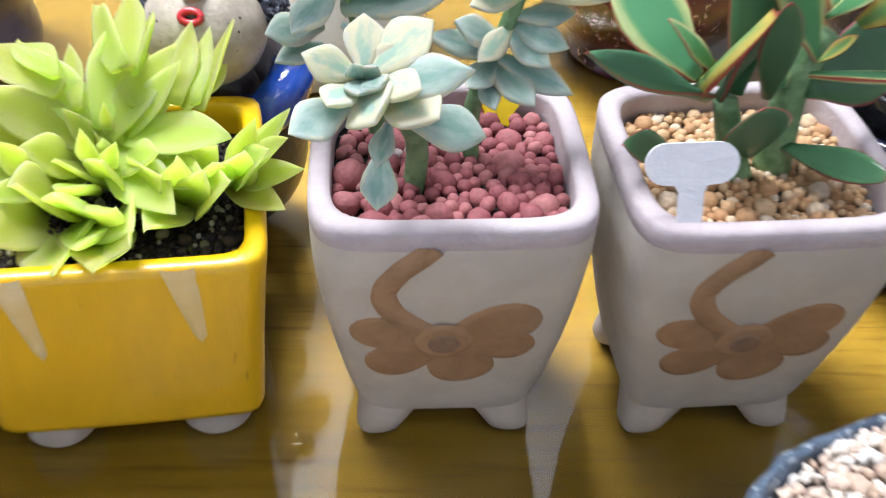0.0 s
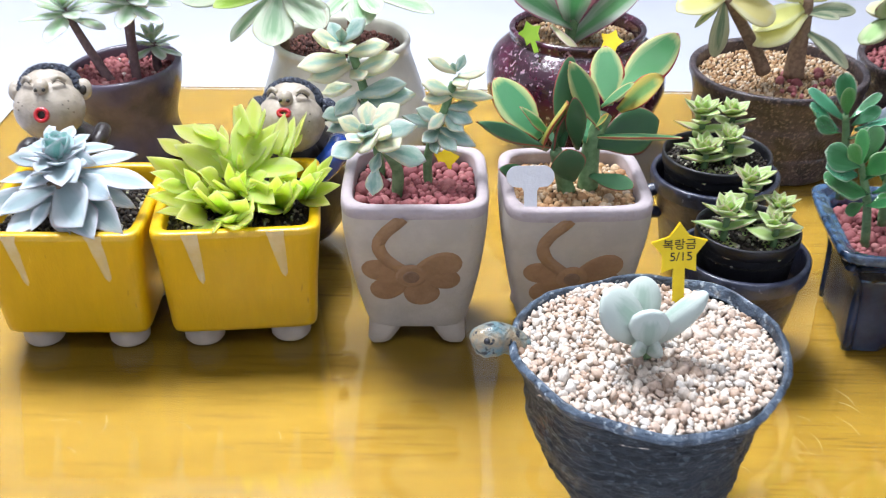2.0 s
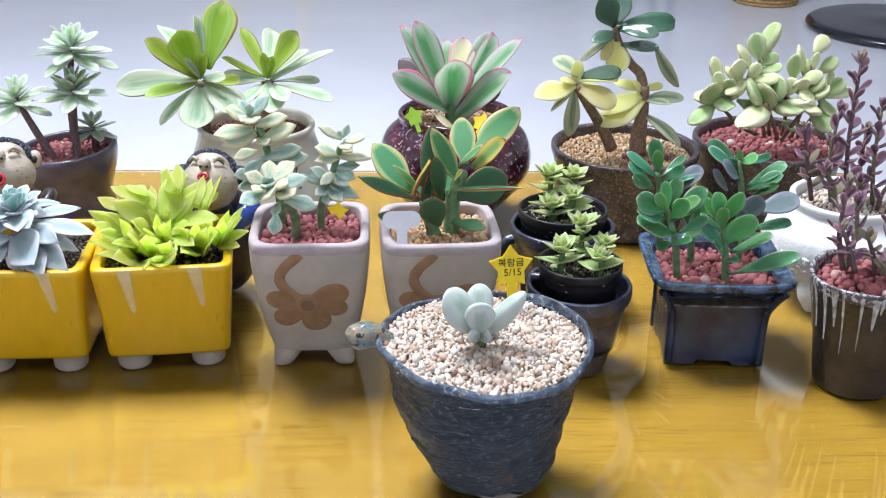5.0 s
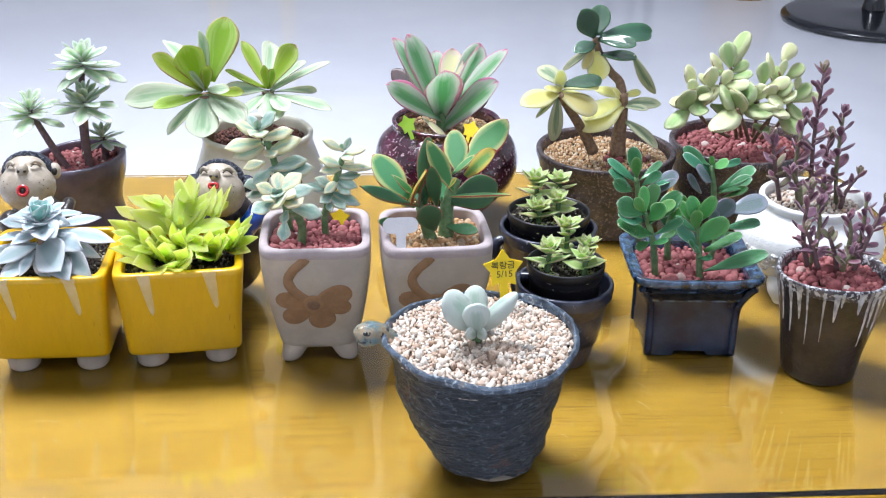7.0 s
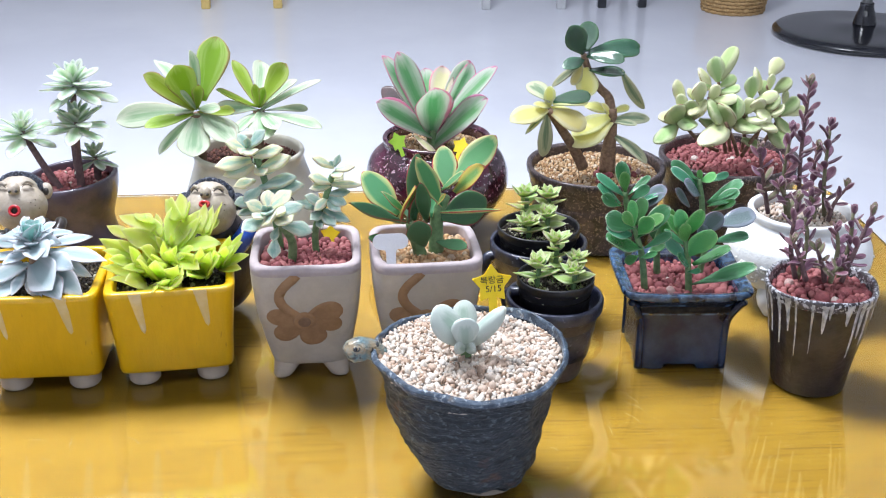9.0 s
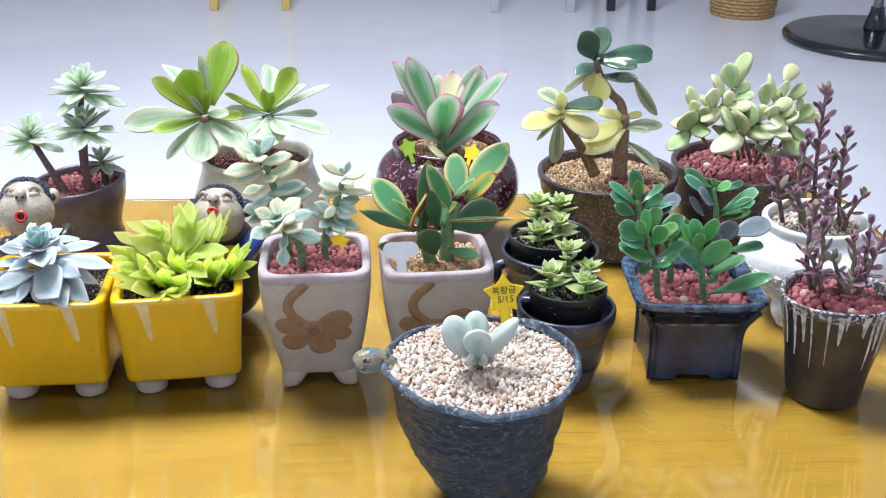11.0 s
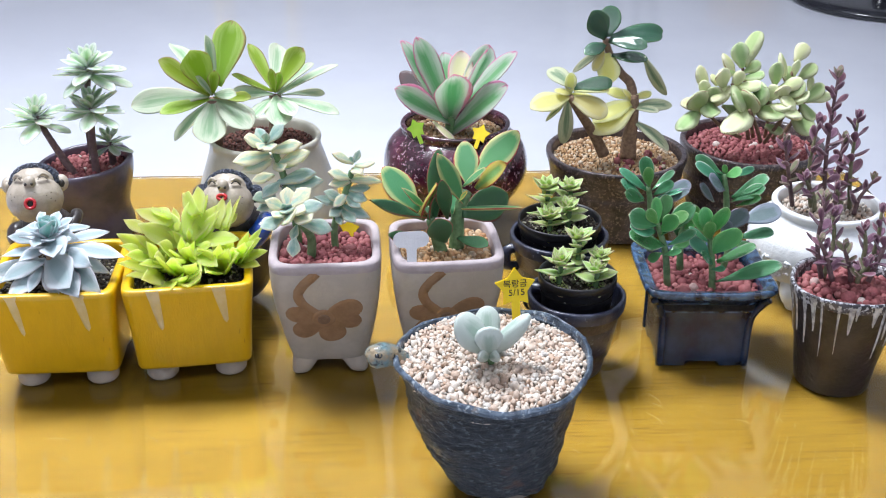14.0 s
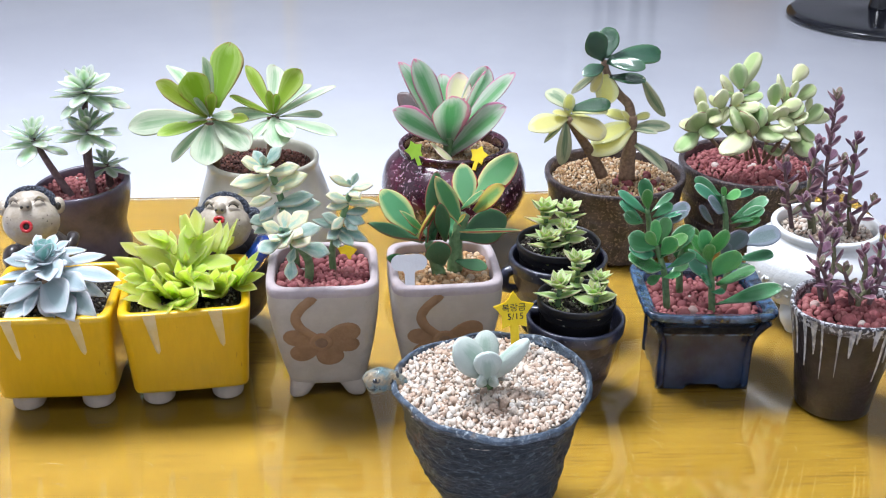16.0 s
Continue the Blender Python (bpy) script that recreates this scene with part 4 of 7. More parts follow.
# blue-grey rosette in a yellow planter
M_ECH = leaf_material("blue_grey_leaf", (0.48, 0.61, 0.64), (0.76, 0.81, 0.85), (0.78, 0.72, 0.78), 0.55, 0.95, soft=0.3, streak=0.5, rough=0.6, coat=0.0, vary=0.12, thin=0.25)
M_ECHEART = leaf_material("teal_heart_leaf", (0.25, 0.60, 0.53), (0.48, 0.70, 0.70), (0.70, 0.66, 0.72), 0.6, 0.93, soft=0.25, streak=0.3, rough=0.55, coat=0.0, vary=0.10)
KE = leaf_kinds("ech", M_ECH, 4, width=0.46, thick=0.07, wide=0.60, point=1.45, base=0.40, bend=-0.16, cup=0.12)
KEH = leaf_kinds("echheart", M_ECHEART, 3, width=0.95, thick=0.08, wide=0.62, point=1.62, base=0.45, bend=0.30, cup=0.12)
p = ECHEVERIA = plant_at("echeveria", 0, 0, 0, "powdery blue-grey echeveria rosette in a yellow planter")
tube("stem", [(-0.281, 0.014, 0.060), (-0.280, 0.010, 0.118)], [0.006, 0.005], STEM_BROWN, p)

# lime clump
M_LIME = leaf_material("lime_leaf", (0.80, 0.92, 0.24), (0.89, 0.95, 0.42), (0.94, 0.97, 0.60), 0.55, 0.95, soft=0.3, streak=0.7, rough=0.35, coat=0.2, vary=0.10, sss=0.5, base=(0.77, 0.90, 0.24), thin=0.68)
K = leaf_kinds("lime", M_LIME, 3, width=0.44, thick=0.06, wide=0.54, point=1.5, base=0.46, bend=0.0, cup=0.14) + leaf_kinds("limer", M_LIME, 4, width=0.36, thick=0.07, wide=0.50, point=1.45, base=0.46, bend=0.04, cup=0.12)
p = plant_at("haworthia_clump", 0, 0, 0, "lime-green clump of pointed fleshy leaves in yellow planter")
leaf_to(p, K[0], (-0.189, 0.034, 0.101), (-0.206, 0.048, 0.123), (0.55, -0.75, 0.4), 1.0)
leaf_to(p, K[1], (-0.186, 0.034, 0.103), (-0.183, 0.056, 0.128), (0, -1, 0.3), 0.8)
leaf_to(p, K[2], (-0.177, 0.034, 0.124), (-0.191, 0.072, 0.125), (0, -1, 0.3), 0.8)
leaf_to(p, K[3], (-0.175, 0.034, 0.124), (-0.180, 0.074, 0.127), (0, -1, 0.3), 0.8)
leaf_to(p, K[4], (-0.173, 0.034, 0.123), (-0.173, 0.070, 0.124), (-0.55, -0.75, 0.4), 0.8)
leaf_to(p, K[5], (-0.185, 0.034, 0.100), (-0.163, 0.042, 0.128), (-0.55, -0.75, 0.4), 1.0)
leaf_to(p, K[6], (-0.179, 0.034, 0.100), (-0.160, 0.036, 0.126), (-0.55, -0.75, 0.4), 0.95)
leaf_to(p, K[0], (-0.190, 0.034, 0.098), (-0.222, 0.036, 0.116), (0, -0.6, 0.75), 1.05)
leaf_to(p, K[1], (-0.196, 0.034, 0.116), (-0.228, 0.060, 0.118), (0.55, -0.75, 0.4), 0.75)
leaf_to(p, K[2], (-0.198, 0.034, 0.121), (-0.215, 0.062, 0.117), (0.55, -0.75, 0.4), 0.8)
leaf_to(p, K[3], (-0.213, 0.034, 0.109), (-0.236, 0.056, 0.109), (0, -0.6, 0.75), 0.85)
leaf_to(p, K[4], (-0.171, 0.034, 0.104), (-0.161, 0.046, 0.119), (-0.55, -0.75, 0.4), 0.95)
leaf_to(p, K[5], (-0.163, 0.034, 0.112), (-0.160, 0.060, 0.127), (0, -1, 0.3), 0.8)
leaf_to(p, K[6], (-0.157, 0.034, 0.112), (-0.155, 0.062, 0.124), (0, -1, 0.3), 0.7)
leaf_to(p, K[0], (-0.156, 0.034, 0.110), (-0.147, 0.060, 0.127), (-0.55, -0.75, 0.4), 0.7)
leaf_to(p, K[1], (-0.160, 0.034, 0.110), (-0.149, 0.050, 0.117), (-0.55, -0.75, 0.4), 0.95)
leaf_to(p, K[2], (-0.179, 0.034, 0.101), (-0.145, 0.022, 0.108), (0, -0.6, 0.75), 1.0)
leaf_to(p, K[3], (-0.187, 0.034, 0.095), (-0.197, 0.032, 0.112), (0.55, -0.75, 0.4), 1.0)
leaf_to(p, K[4], (-0.184, 0.034, 0.098), (-0.184, 0.034, 0.113), (0, -1, 0.3), 0.95)
leaf_to(p, K[5], (-0.189, 0.034, 0.088), (-0.187, 0.014, 0.114), (0, -1, 0.3), 0.6)
leaf_to(p, K[6], (-0.187, 0.034, 0.087), (-0.177, 0.014, 0.111), (0, -1, 0.3), 0.6)
leaf_to(p, K[0], (-0.212, 0.034, 0.092), (-0.238, 0.032, 0.110), (0, -0.6, 0.75), 0.85)
leaf_to(p, K[1], (-0.217, 0.034, 0.091), (-0.234, 0.022, 0.105), (0, -0.6, 0.75), 0.8)
leaf_to(p, K[2], (-0.215, 0.034, 0.088), (-0.229, 0.014, 0.100), (0, -0.6, 0.75), 0.8)
leaf_to(p, K[3], (-0.209, 0.034, 0.094), (-0.225, 0.032, 0.109), (0, -0.6, 0.75), 1.0)
leaf_to(p, K[4], (-0.209, 0.034, 0.085), (-0.213, 0.014, 0.112), (0.55, -0.75, 0.4), 0.8)
leaf_to(p, K[5], (-0.208, 0.034, 0.076), (-0.232, 0.004, 0.100), (0, -0.6, 0.75), 0.75)
leaf_to(p, K[6], (-0.206, 0.034, 0.073), (-0.226, -0.002, 0.092), (0, -0.6, 0.75), 0.75)
leaf_to(p, K[0], (-0.201, 0.034, 0.070), (-0.214, -0.008, 0.091), (0, -0.6, 0.75), 0.85)
leaf_to(p, K[1], (-0.201, 0.034, 0.069), (-0.191, -0.018, 0.089), (0, -0.6, 0.75), 1.0)
leaf_to(p, K[2], (-0.198, 0.034, 0.073), (-0.204, -0.002, 0.106), (0, -0.6, 0.75), 1.0)
leaf_to(p, K[3], (-0.196, 0.034, 0.070), (-0.188, -0.006, 0.113), (0, -1, 0.3), 0.8)
leaf_to(p, K[4], (-0.185, 0.034, 0.094), (-0.158, -0.004, 0.098), (0, -0.6, 0.75), 1.1)
leaf_to(p, K[5], (-0.164, 0.034, 0.074), (-0.158, 0.000, 0.113), (0, -1, 0.3), 0.8)
leaf_to(p, K[6], (-0.163, 0.034, 0.074), (-0.150, -0.002, 0.112), (0, -1, 0.3), 0.75)
leaf_to(p, K[0], (-0.162, 0.034, 0.075), (-0.143, 0.000, 0.108), (-0.55, -0.75, 0.4), 0.75)
leaf_to(p, K[1], (-0.163, 0.034, 0.078), (-0.149, 0.016, 0.109), (-0.55, -0.75, 0.4), 0.85)
leaf_to(p, K[2], (-0.163, 0.034, 0.076), (-0.167, -0.008, 0.095), (0, -0.6, 0.75), 0.7)
leaf_to(p, K[3], (-0.149, 0.034, 0.083), (-0.137, 0.024, 0.116), (0, -1, 0.3), 0.7)
leaf_to(p, K[4], (-0.148, 0.034, 0.083), (-0.127, 0.024, 0.117), (-0.55, -0.75, 0.4), 0.6)
leaf_to(p, K[5], (-0.148, 0.034, 0.083), (-0.125, 0.014, 0.103), (0, -0.6, 0.75), 0.75)
leaf_to(p, K[6], (-0.149, 0.034, 0.082), (-0.129, 0.004, 0.095), (0, -0.6, 0.75), 0.85)
leaf_to(p, K[0], (-0.149, 0.034, 0.083), (-0.133, 0.010, 0.112), (-0.55, -0.75, 0.4), 0.7)
leaf_to(p, K[1], (-0.149, 0.034, 0.084), (-0.140, 0.008, 0.112), (0, -1, 0.3), 0.75)
leaf_to(p, K[2], (-0.148, 0.034, 0.083), (-0.128, 0.016, 0.112), (0, -0.6, 0.75), 0.6)
leaf_to(p, K[3], (-0.150, 0.034, 0.083), (-0.148, 0.004, 0.107), (0, -0.6, 0.75), 0.8)
leaf_to(p, K[4], (-0.191, 0.034, 0.067), (-0.184, -0.016, 0.094), (0, -0.6, 0.75), 0.9)
leaf_to(p, K[5], (-0.190, 0.034, 0.067), (-0.175, -0.012, 0.104), (0, -1, 0.3), 0.9)
leaf_to(p, K[6], (-0.190, 0.034, 0.067), (-0.169, -0.014, 0.101), (0, -0.6, 0.75), 0.9)
leaf_to(p, K[0], (-0.191, 0.034, 0.066), (-0.179, -0.020, 0.091), (0, -0.6, 0.75), 0.9)
leaf_to(p, K[1], (-0.190, 0.034, 0.066), (-0.169, -0.018, 0.099), (0, -0.6, 0.75), 0.9)
leaf_to(p, K[2], (-0.194, 0.034, 0.089), (-0.204, 0.010, 0.111), (0, -0.6, 0.75), 0.9)
leaf_to(p, K[3], (-0.183, 0.034, 0.090), (-0.161, 0.008, 0.110), (0, -0.6, 0.75), 0.9)
leaf_to(p, K[4], (-0.200, 0.034, 0.083), (-0.218, 0.006, 0.096), (0, -0.6, 0.75), 0.85)
leaf_to(p, K[5], (-0.172, 0.034, 0.090), (-0.151, 0.006, 0.103), (0, -0.6, 0.75), 0.9)
leaf_to(p, K[6], (-0.192, 0.034, 0.080), (-0.192, 0.000, 0.105), (0, -0.6, 0.75), 0.9)
leaf_to(p, K[0], (-0.184, 0.034, 0.083), (-0.179, 0.004, 0.112), (0, -1, 0.3), 0.9)
leaf_to(p, K[1], (-0.179, 0.034, 0.080), (-0.163, 0.002, 0.108), (-0.55, -0.75, 0.4), 0.9)
leaf_to(p, K[2], (-0.198, 0.034, 0.098), (-0.215, 0.044, 0.108), (0.55, -0.75, 0.4), 0.9)
leaf_to(p, K[3], (-0.176, 0.034, 0.111), (-0.174, 0.056, 0.116), (0, -1, 0.3), 0.9)
leaf_to(p, K[4], (-0.192, 0.034, 0.110), (-0.198, 0.058, 0.119), (0, -1, 0.3), 0.9)
for i, (x, y, z, size) in enumerate(((-0.186, 0.036, 0.080, 0.030), (-0.205, 0.030, 0.078, 0.026), (-0.165, 0.034, 0.078, 0.026), (-0.184, 0.062, 0.084, 0.030))):
    rosette(p, K, (x, y, z), 10, size * 0.66, size, 86, 40, seed=i + 20, jit=14, start=i * 50)

# variegated stems in the first cream planter
M_VAR = leaf_material("variegated_cream_leaf", (0.48, 0.67, 0.52), (0.88, 0.84, 0.58), (0.86, 0.84, 0.66), 0.36, 0.98, soft=0.36, streak=1.3, rough=0.5, coat=0.08, vary=0.08, sss=0.2, thin=0.25, grain=(3.5, 2.2))
M_VAR2 = leaf_material("teal_variegated_leaf", (0.30, 0.50, 0.42), (0.60, 0.71, 0.62), (0.80, 0.79, 0.62), 0.42, 0.90, soft=0.4, streak=1.3, rough=0.5, coat=0.08, vary=0.12, sss=0.1, thin=0.25, grain=(3.5, 2.2))
KA = leaf_kinds("vara", M_VAR, 3, width=0.56, thick=0.20, wide=0.60, point=1.55, base=0.32, bend=0.24, cup=0.15)
KB = leaf_kinds("varb", M_VAR2, 3, width=0.54, thick=0.20, wide=0.60, point=1.55, base=0.32, bend=0.24, cup=0.14)
p = VARIEGATED = plant_at("variegated_graptoveria", 0, 0, 0, "variegated cream and blue-green succulent with three leafy stems")
tube("stem", [(-0.102, 0.042, 0.092), (-0.106, 0.043, 0.125), (-0.113, 0.045, 0.155), (-0.119, 0.045, 0.175)], [0.0030, 0.0028, 0.0026, 0.0024], STEM_GREEN, p)
tube("stem", [(-0.074, 0.030, 0.094), (-0.074, 0.030, 0.115), (-0.066, 0.031, 0.138), (-0.060, 0.031, 0.158)], [0.0028, 0.0026, 0.0025, 0.0022], STEM_GREEN, p)
tube("stem", [(-0.092, 0.014, 0.094), (-0.091, 0.014, 0.112), (-0.098, 0.000, 0.134), (-0.101, -0.012, 0.146)], [0.0034, 0.0033, 0.0031, 0.003], STEM_GREEN, p)

# large-leaved plant with red edges in the second cream planter
M_RED = leaf_material("red_edged_leaf", (0.07, 0.29, 0.10), (0.62, 0.64, 0.26), (0.56, 0.08, 0.06), 0.78, 0.91, soft=0.24, streak=0.30, rough=0.38, coat=0.2, vary=0.10)
M_DEEP = leaf_material("deep_green_leaf", (0.035, 0.135, 0.055), (0.06, 0.19, 0.075), (0.36, 0.06, 0.05), 0.75, 0.93, streak=0.2, rough=0.38, coat=0.2)
KR = leaf_kinds("red", M_RED, 3, width=0.56, thick=0.07, wide=0.58, point=1.6, base=0.22, bend=0.10, cup=0.06)
KD = leaf_kinds("deep", M_DEEP, 3, width=0.50, thick=0.09, wide=0.58, point=1.6, base=0.25, bend=0.10, cup=0.05)
M_FIRE = leaf_material("yellow_red_leaf", (0.16, 0.34, 0.08), (0.62, 0.50, 0.09), (0.46, 0.05, 0.03), 0.52, 0.90, soft=0.3, streak=0.30, rough=0.38, coat=0.2, vary=0.08)
KRF = leaf_kinds("fire", M_FIRE, 2, width=0.58, thick=0.07, wide=0.58, point=1.6, base=0.22, bend=0.14, cup=0.10)
p = plant_at("red_edged_crassula", 0, 0, 0, "large-leaved green succulent with cream margins and red edges")
tube("stem", [(0.006, 0.020, 0.096), (0.002, 0.020, 0.109), (-0.002, 0.019, 0.123)], [0.0052, 0.0044, 0.0036], STEM_GREEN, p, "", 10)
tube("stem", [(0.018, 0.024, 0.097), (0.018, 0.024, 0.113), (0.019, 0.024, 0.127), (0.025, 0.024, 0.143)], [0.0062, 0.0054, 0.0050, 0.0040], STEM_GREEN, p, "", 10)
leaf_to(p, KR[0], (-0.011, 0.020, 0.130), (-0.038, 0.034, 0.159), (0.55, -0.75, 0.4), 1.05)
leaf_to(p, KR[1], (-0.007, 0.020, 0.133), (-0.024, 0.014, 0.151), (0.55, -0.75, 0.4), 0.6)
leaf_to(p, KRF[0], (-0.011, 0.020, 0.125), (0.001, 0.004, 0.159), (0.9, -0.4, 0.3), 0.6)
leaf_to(p, KD[0], (-0.004, 0.020, 0.123), (0.003, 0.012, 0.152), (0.9, -0.4, 0.3), 0.5)
leaf_to(p, KD[1], (0.001, 0.020, 0.125), (0.004, 0.028, 0.176), (0, -1, 0.3), 0.62)
leaf_to(p, KR[2], (0.022, 0.020, 0.136), (0.002, 0.018, 0.176), (0.55, -0.75, 0.4), 0.6)
leaf_to(p, KRF[1], (0.018, 0.008, 0.142), (0.024, 0.002, 0.153), (-0.55, -0.75, 0.4), 0.5)
leaf_to(p, KR[0], (0.026, 0.020, 0.150), (0.024, 0.042, 0.176), (0, -1, 0.3), 1.05)
leaf_to(p, KR[1], (0.029, 0.020, 0.153), (0.065, 0.044, 0.182), (-0.55, -0.75, 0.4), 0.82)
leaf_to(p, KRF[0], (0.032, 0.020, 0.147), (0.052, 0.006, 0.173), (-0.55, -0.75, 0.4), 0.78)
leaf_to(p, KR[2], (0.022, 0.020, 0.149), (0.038, 0.014, 0.166), (-0.55, -0.75, 0.4), 0.55)
leaf_to(p, KD[2], (0.021, 0.020, 0.127), (0.057, 0.046, 0.129), (0, -1, 0.3), 1.15)
leaf_to(p, KR[0], (0.021, 0.020, 0.131), (0.065, 0.000, 0.138), (0, -0.35, 0.95), 0.2)
leaf_to(p, KD[0], (-0.006, 0.020, 0.123), (-0.048, 0.004, 0.145), (0, -0.35, 0.95), 0.26)
leaf_to(p, KD[1], (0.008, 0.020, 0.104), (0.001, -0.004, 0.134), (0, -1, 0.3), 1.1)
leaf_to(p, KD[2], (0.018, 0.020, 0.107), (0.041, -0.006, 0.111), (0, -0.6, 0.75), 0.58)
leaf_to(p, KD[0], (-0.014, 0.020, 0.106), (-0.035, 0.000, 0.119), (0, -0.6, 0.75), 0.62)
leaf_to(p, KD[1], (0.010, 0.020, 0.124), (0.005, 0.004, 0.161), (0, -1, 0.3), 0.62)
leaf_to(p, KR[1], (0.014, 0.020, 0.127), (0.016, 0.040, 0.150), (0, -1, 0.3), 0.6)
leaf_to(p, KD[2], (-0.001, 0.020, 0.124), (-0.008, 0.030, 0.132), (0.55, -0.75, 0.4), 0.7)

# leaves of the variegated stems
p = VARIEGATED
leaf_to(p, KA[0], (-0.125, 0.045, 0.174), (-0.140, 0.036, 0.182), (0, -0.6, 0.75), 1.28)
leaf_to(p, KB[0], (-0.124, 0.045, 0.176), (-0.130, 0.054, 0.184), (0, -1, 0.3), 1.34)
leaf_to(p, KB[1], (-0.122, 0.045, 0.176), (-0.107, 0.046, 0.189), (-0.55, -0.75, 0.4), 0.98)
leaf_to(p, KB[2], (-0.123, 0.045, 0.177), (-0.122, 0.040, 0.187), (0, -1, 0.3), 1.10)
leaf_to(p, KA[1], (-0.123, 0.045, 0.174), (-0.117, 0.028, 0.174), (0, -0.6, 0.75), 1.34)
leaf_to(p, KA[2], (-0.124, 0.045, 0.175), (-0.127, 0.030, 0.174), (0, -0.6, 0.75), 1.22)
leaf_to(p, KA[0], (-0.119, 0.045, 0.169), (-0.094, 0.040, 0.175), (0, -0.6, 0.75), 0.81)
leaf_to(p, KA[1], (-0.121, 0.045, 0.166), (-0.148, 0.036, 0.162), (0, -0.6, 0.75), 0.81)
leaf_to(p, KA[2], (-0.119, 0.045, 0.162), (-0.142, 0.034, 0.155), (0, -0.6, 0.75), 0.85)
leaf_to(p, KA[0], (-0.116, 0.045, 0.157), (-0.087, 0.036, 0.170), (0, -0.6, 0.75), 0.76)
leaf_to(p, KB[0], (-0.116, 0.045, 0.155), (-0.099, 0.044, 0.160), (0, -0.6, 0.75), 0.85)
leaf_to(p, KA[1], (-0.117, 0.045, 0.159), (-0.109, 0.028, 0.158), (0, -0.6, 0.75), 1.10)
leaf_to(p, KB[1], (-0.115, 0.045, 0.144), (-0.083, 0.034, 0.153), (0, -0.6, 0.75), 0.67)
leaf_to(p, KB[2], (-0.112, 0.045, 0.138), (-0.079, 0.032, 0.149), (0, -0.6, 0.75), 0.73)
leaf_to(p, KB[0], (-0.115, 0.045, 0.144), (-0.127, 0.030, 0.135), (0, -0.6, 0.75), 1.04)
leaf_to(p, KB[1], (-0.119, 0.045, 0.133), (-0.136, 0.034, 0.133), (0, -0.6, 0.75), 1.04)
leaf_to(p, KB[2], (-0.119, 0.045, 0.126), (-0.133, 0.034, 0.125), (0, -0.6, 0.75), 0.85)
leaf_to(p, KA[2], (-0.119, 0.045, 0.150), (-0.135, 0.050, 0.142), (0, -0.6, 0.75), 0.85)
leaf_to(p, KB[0], (-0.113, 0.045, 0.133), (-0.103, 0.040, 0.129), (0, -0.6, 0.75), 0.98)
leaf_to(p, KB[1], (-0.119, 0.045, 0.165), (-0.114, 0.060, 0.163), (0, -0.6, 0.75), 0.98)
leaf_to(p, KA[0], (-0.059, 0.031, 0.164), (-0.076, 0.026, 0.173), (0, -0.6, 0.75), 0.81)
leaf_to(p, KB[0], (-0.058, 0.031, 0.165), (-0.054, 0.036, 0.173), (0, -1, 0.3), 1.10)
leaf_to(p, KA[1], (-0.057, 0.031, 0.162), (-0.041, 0.024, 0.166), (0, -0.6, 0.75), 0.92)
leaf_to(p, KA[2], (-0.059, 0.031, 0.160), (-0.052, 0.018, 0.159), (0, -0.6, 0.75), 1.22)
leaf_to(p, KB[1], (-0.059, 0.031, 0.165), (-0.061, 0.030, 0.171), (0, -1, 0.3), 1.10)
leaf_to(p, KA[0], (-0.061, 0.031, 0.152), (-0.079, 0.026, 0.158), (0, -0.6, 0.75), 1.04)
leaf_to(p, KA[1], (-0.061, 0.031, 0.150), (-0.078, 0.022, 0.149), (0, -0.6, 0.75), 0.79)
leaf_to(p, KA[2], (-0.061, 0.031, 0.151), (-0.037, 0.024, 0.150), (0, -0.6, 0.75), 0.63)
leaf_to(p, KB[2], (-0.063, 0.031, 0.143), (-0.046, 0.028, 0.145), (0, -0.6, 0.75), 0.88)
leaf_to(p, KB[0], (-0.063, 0.031, 0.140), (-0.048, 0.020, 0.137), (0, -0.6, 0.75), 1.00)
leaf_to(p, KB[1], (-0.066, 0.031, 0.134), (-0.083, 0.026, 0.143), (0, -0.6, 0.75), 0.88)
leaf_to(p, KB[2], (-0.068, 0.031, 0.130), (-0.090, 0.028, 0.138), (0, -0.6, 0.75), 0.63)
leaf_to(p, KB[0], (-0.068, 0.031, 0.130), (-0.046, 0.018, 0.123), (0, -0.6, 0.75), 0.68)
leaf_to(p, KB[1], (-0.070, 0.031, 0.128), (-0.057, 0.014, 0.121), (0, -0.6, 0.75), 0.79)
leaf_to(p, KB[2], (-0.071, 0.031, 0.124), (-0.068, 0.016, 0.120), (0, -1, 0.3), 0.85)
leaf_to(p, KA[0], (-0.061, 0.031, 0.154), (-0.053, 0.045, 0.151), (0, -0.6, 0.75), 0.98)
leaf_to(p, KA[1], (-0.064, 0.031, 0.140), (-0.074, 0.022, 0.132), (0, -0.6, 0.75), 0.98)
leaf_to(p, KB[0], (-0.065, 0.031, 0.138), (-0.053, 0.018, 0.132), (0, -0.6, 0.75), 0.98)
leaf_to(p, KB[1], (-0.067, 0.031, 0.129), (-0.078, 0.018, 0.125), (0, -0.6, 0.75), 0.92)
leaf_to(p, KA[2], (-0.063, 0.031, 0.147), (-0.071, 0.040, 0.149), (0, -0.6, 0.75), 0.98)
leaf_to(p, KA[0], (-0.105, -0.014, 0.150), (-0.105, -0.002, 0.159), (0, -1, 0.3), 1.40)
leaf_to(p, KA[1], (-0.103, -0.014, 0.149), (-0.087, -0.006, 0.159), (-0.55, -0.75, 0.4), 1.28)
leaf_to(p, KA[2], (-0.107, -0.014, 0.149), (-0.121, -0.014, 0.154), (0, -0.6, 0.75), 1.16)
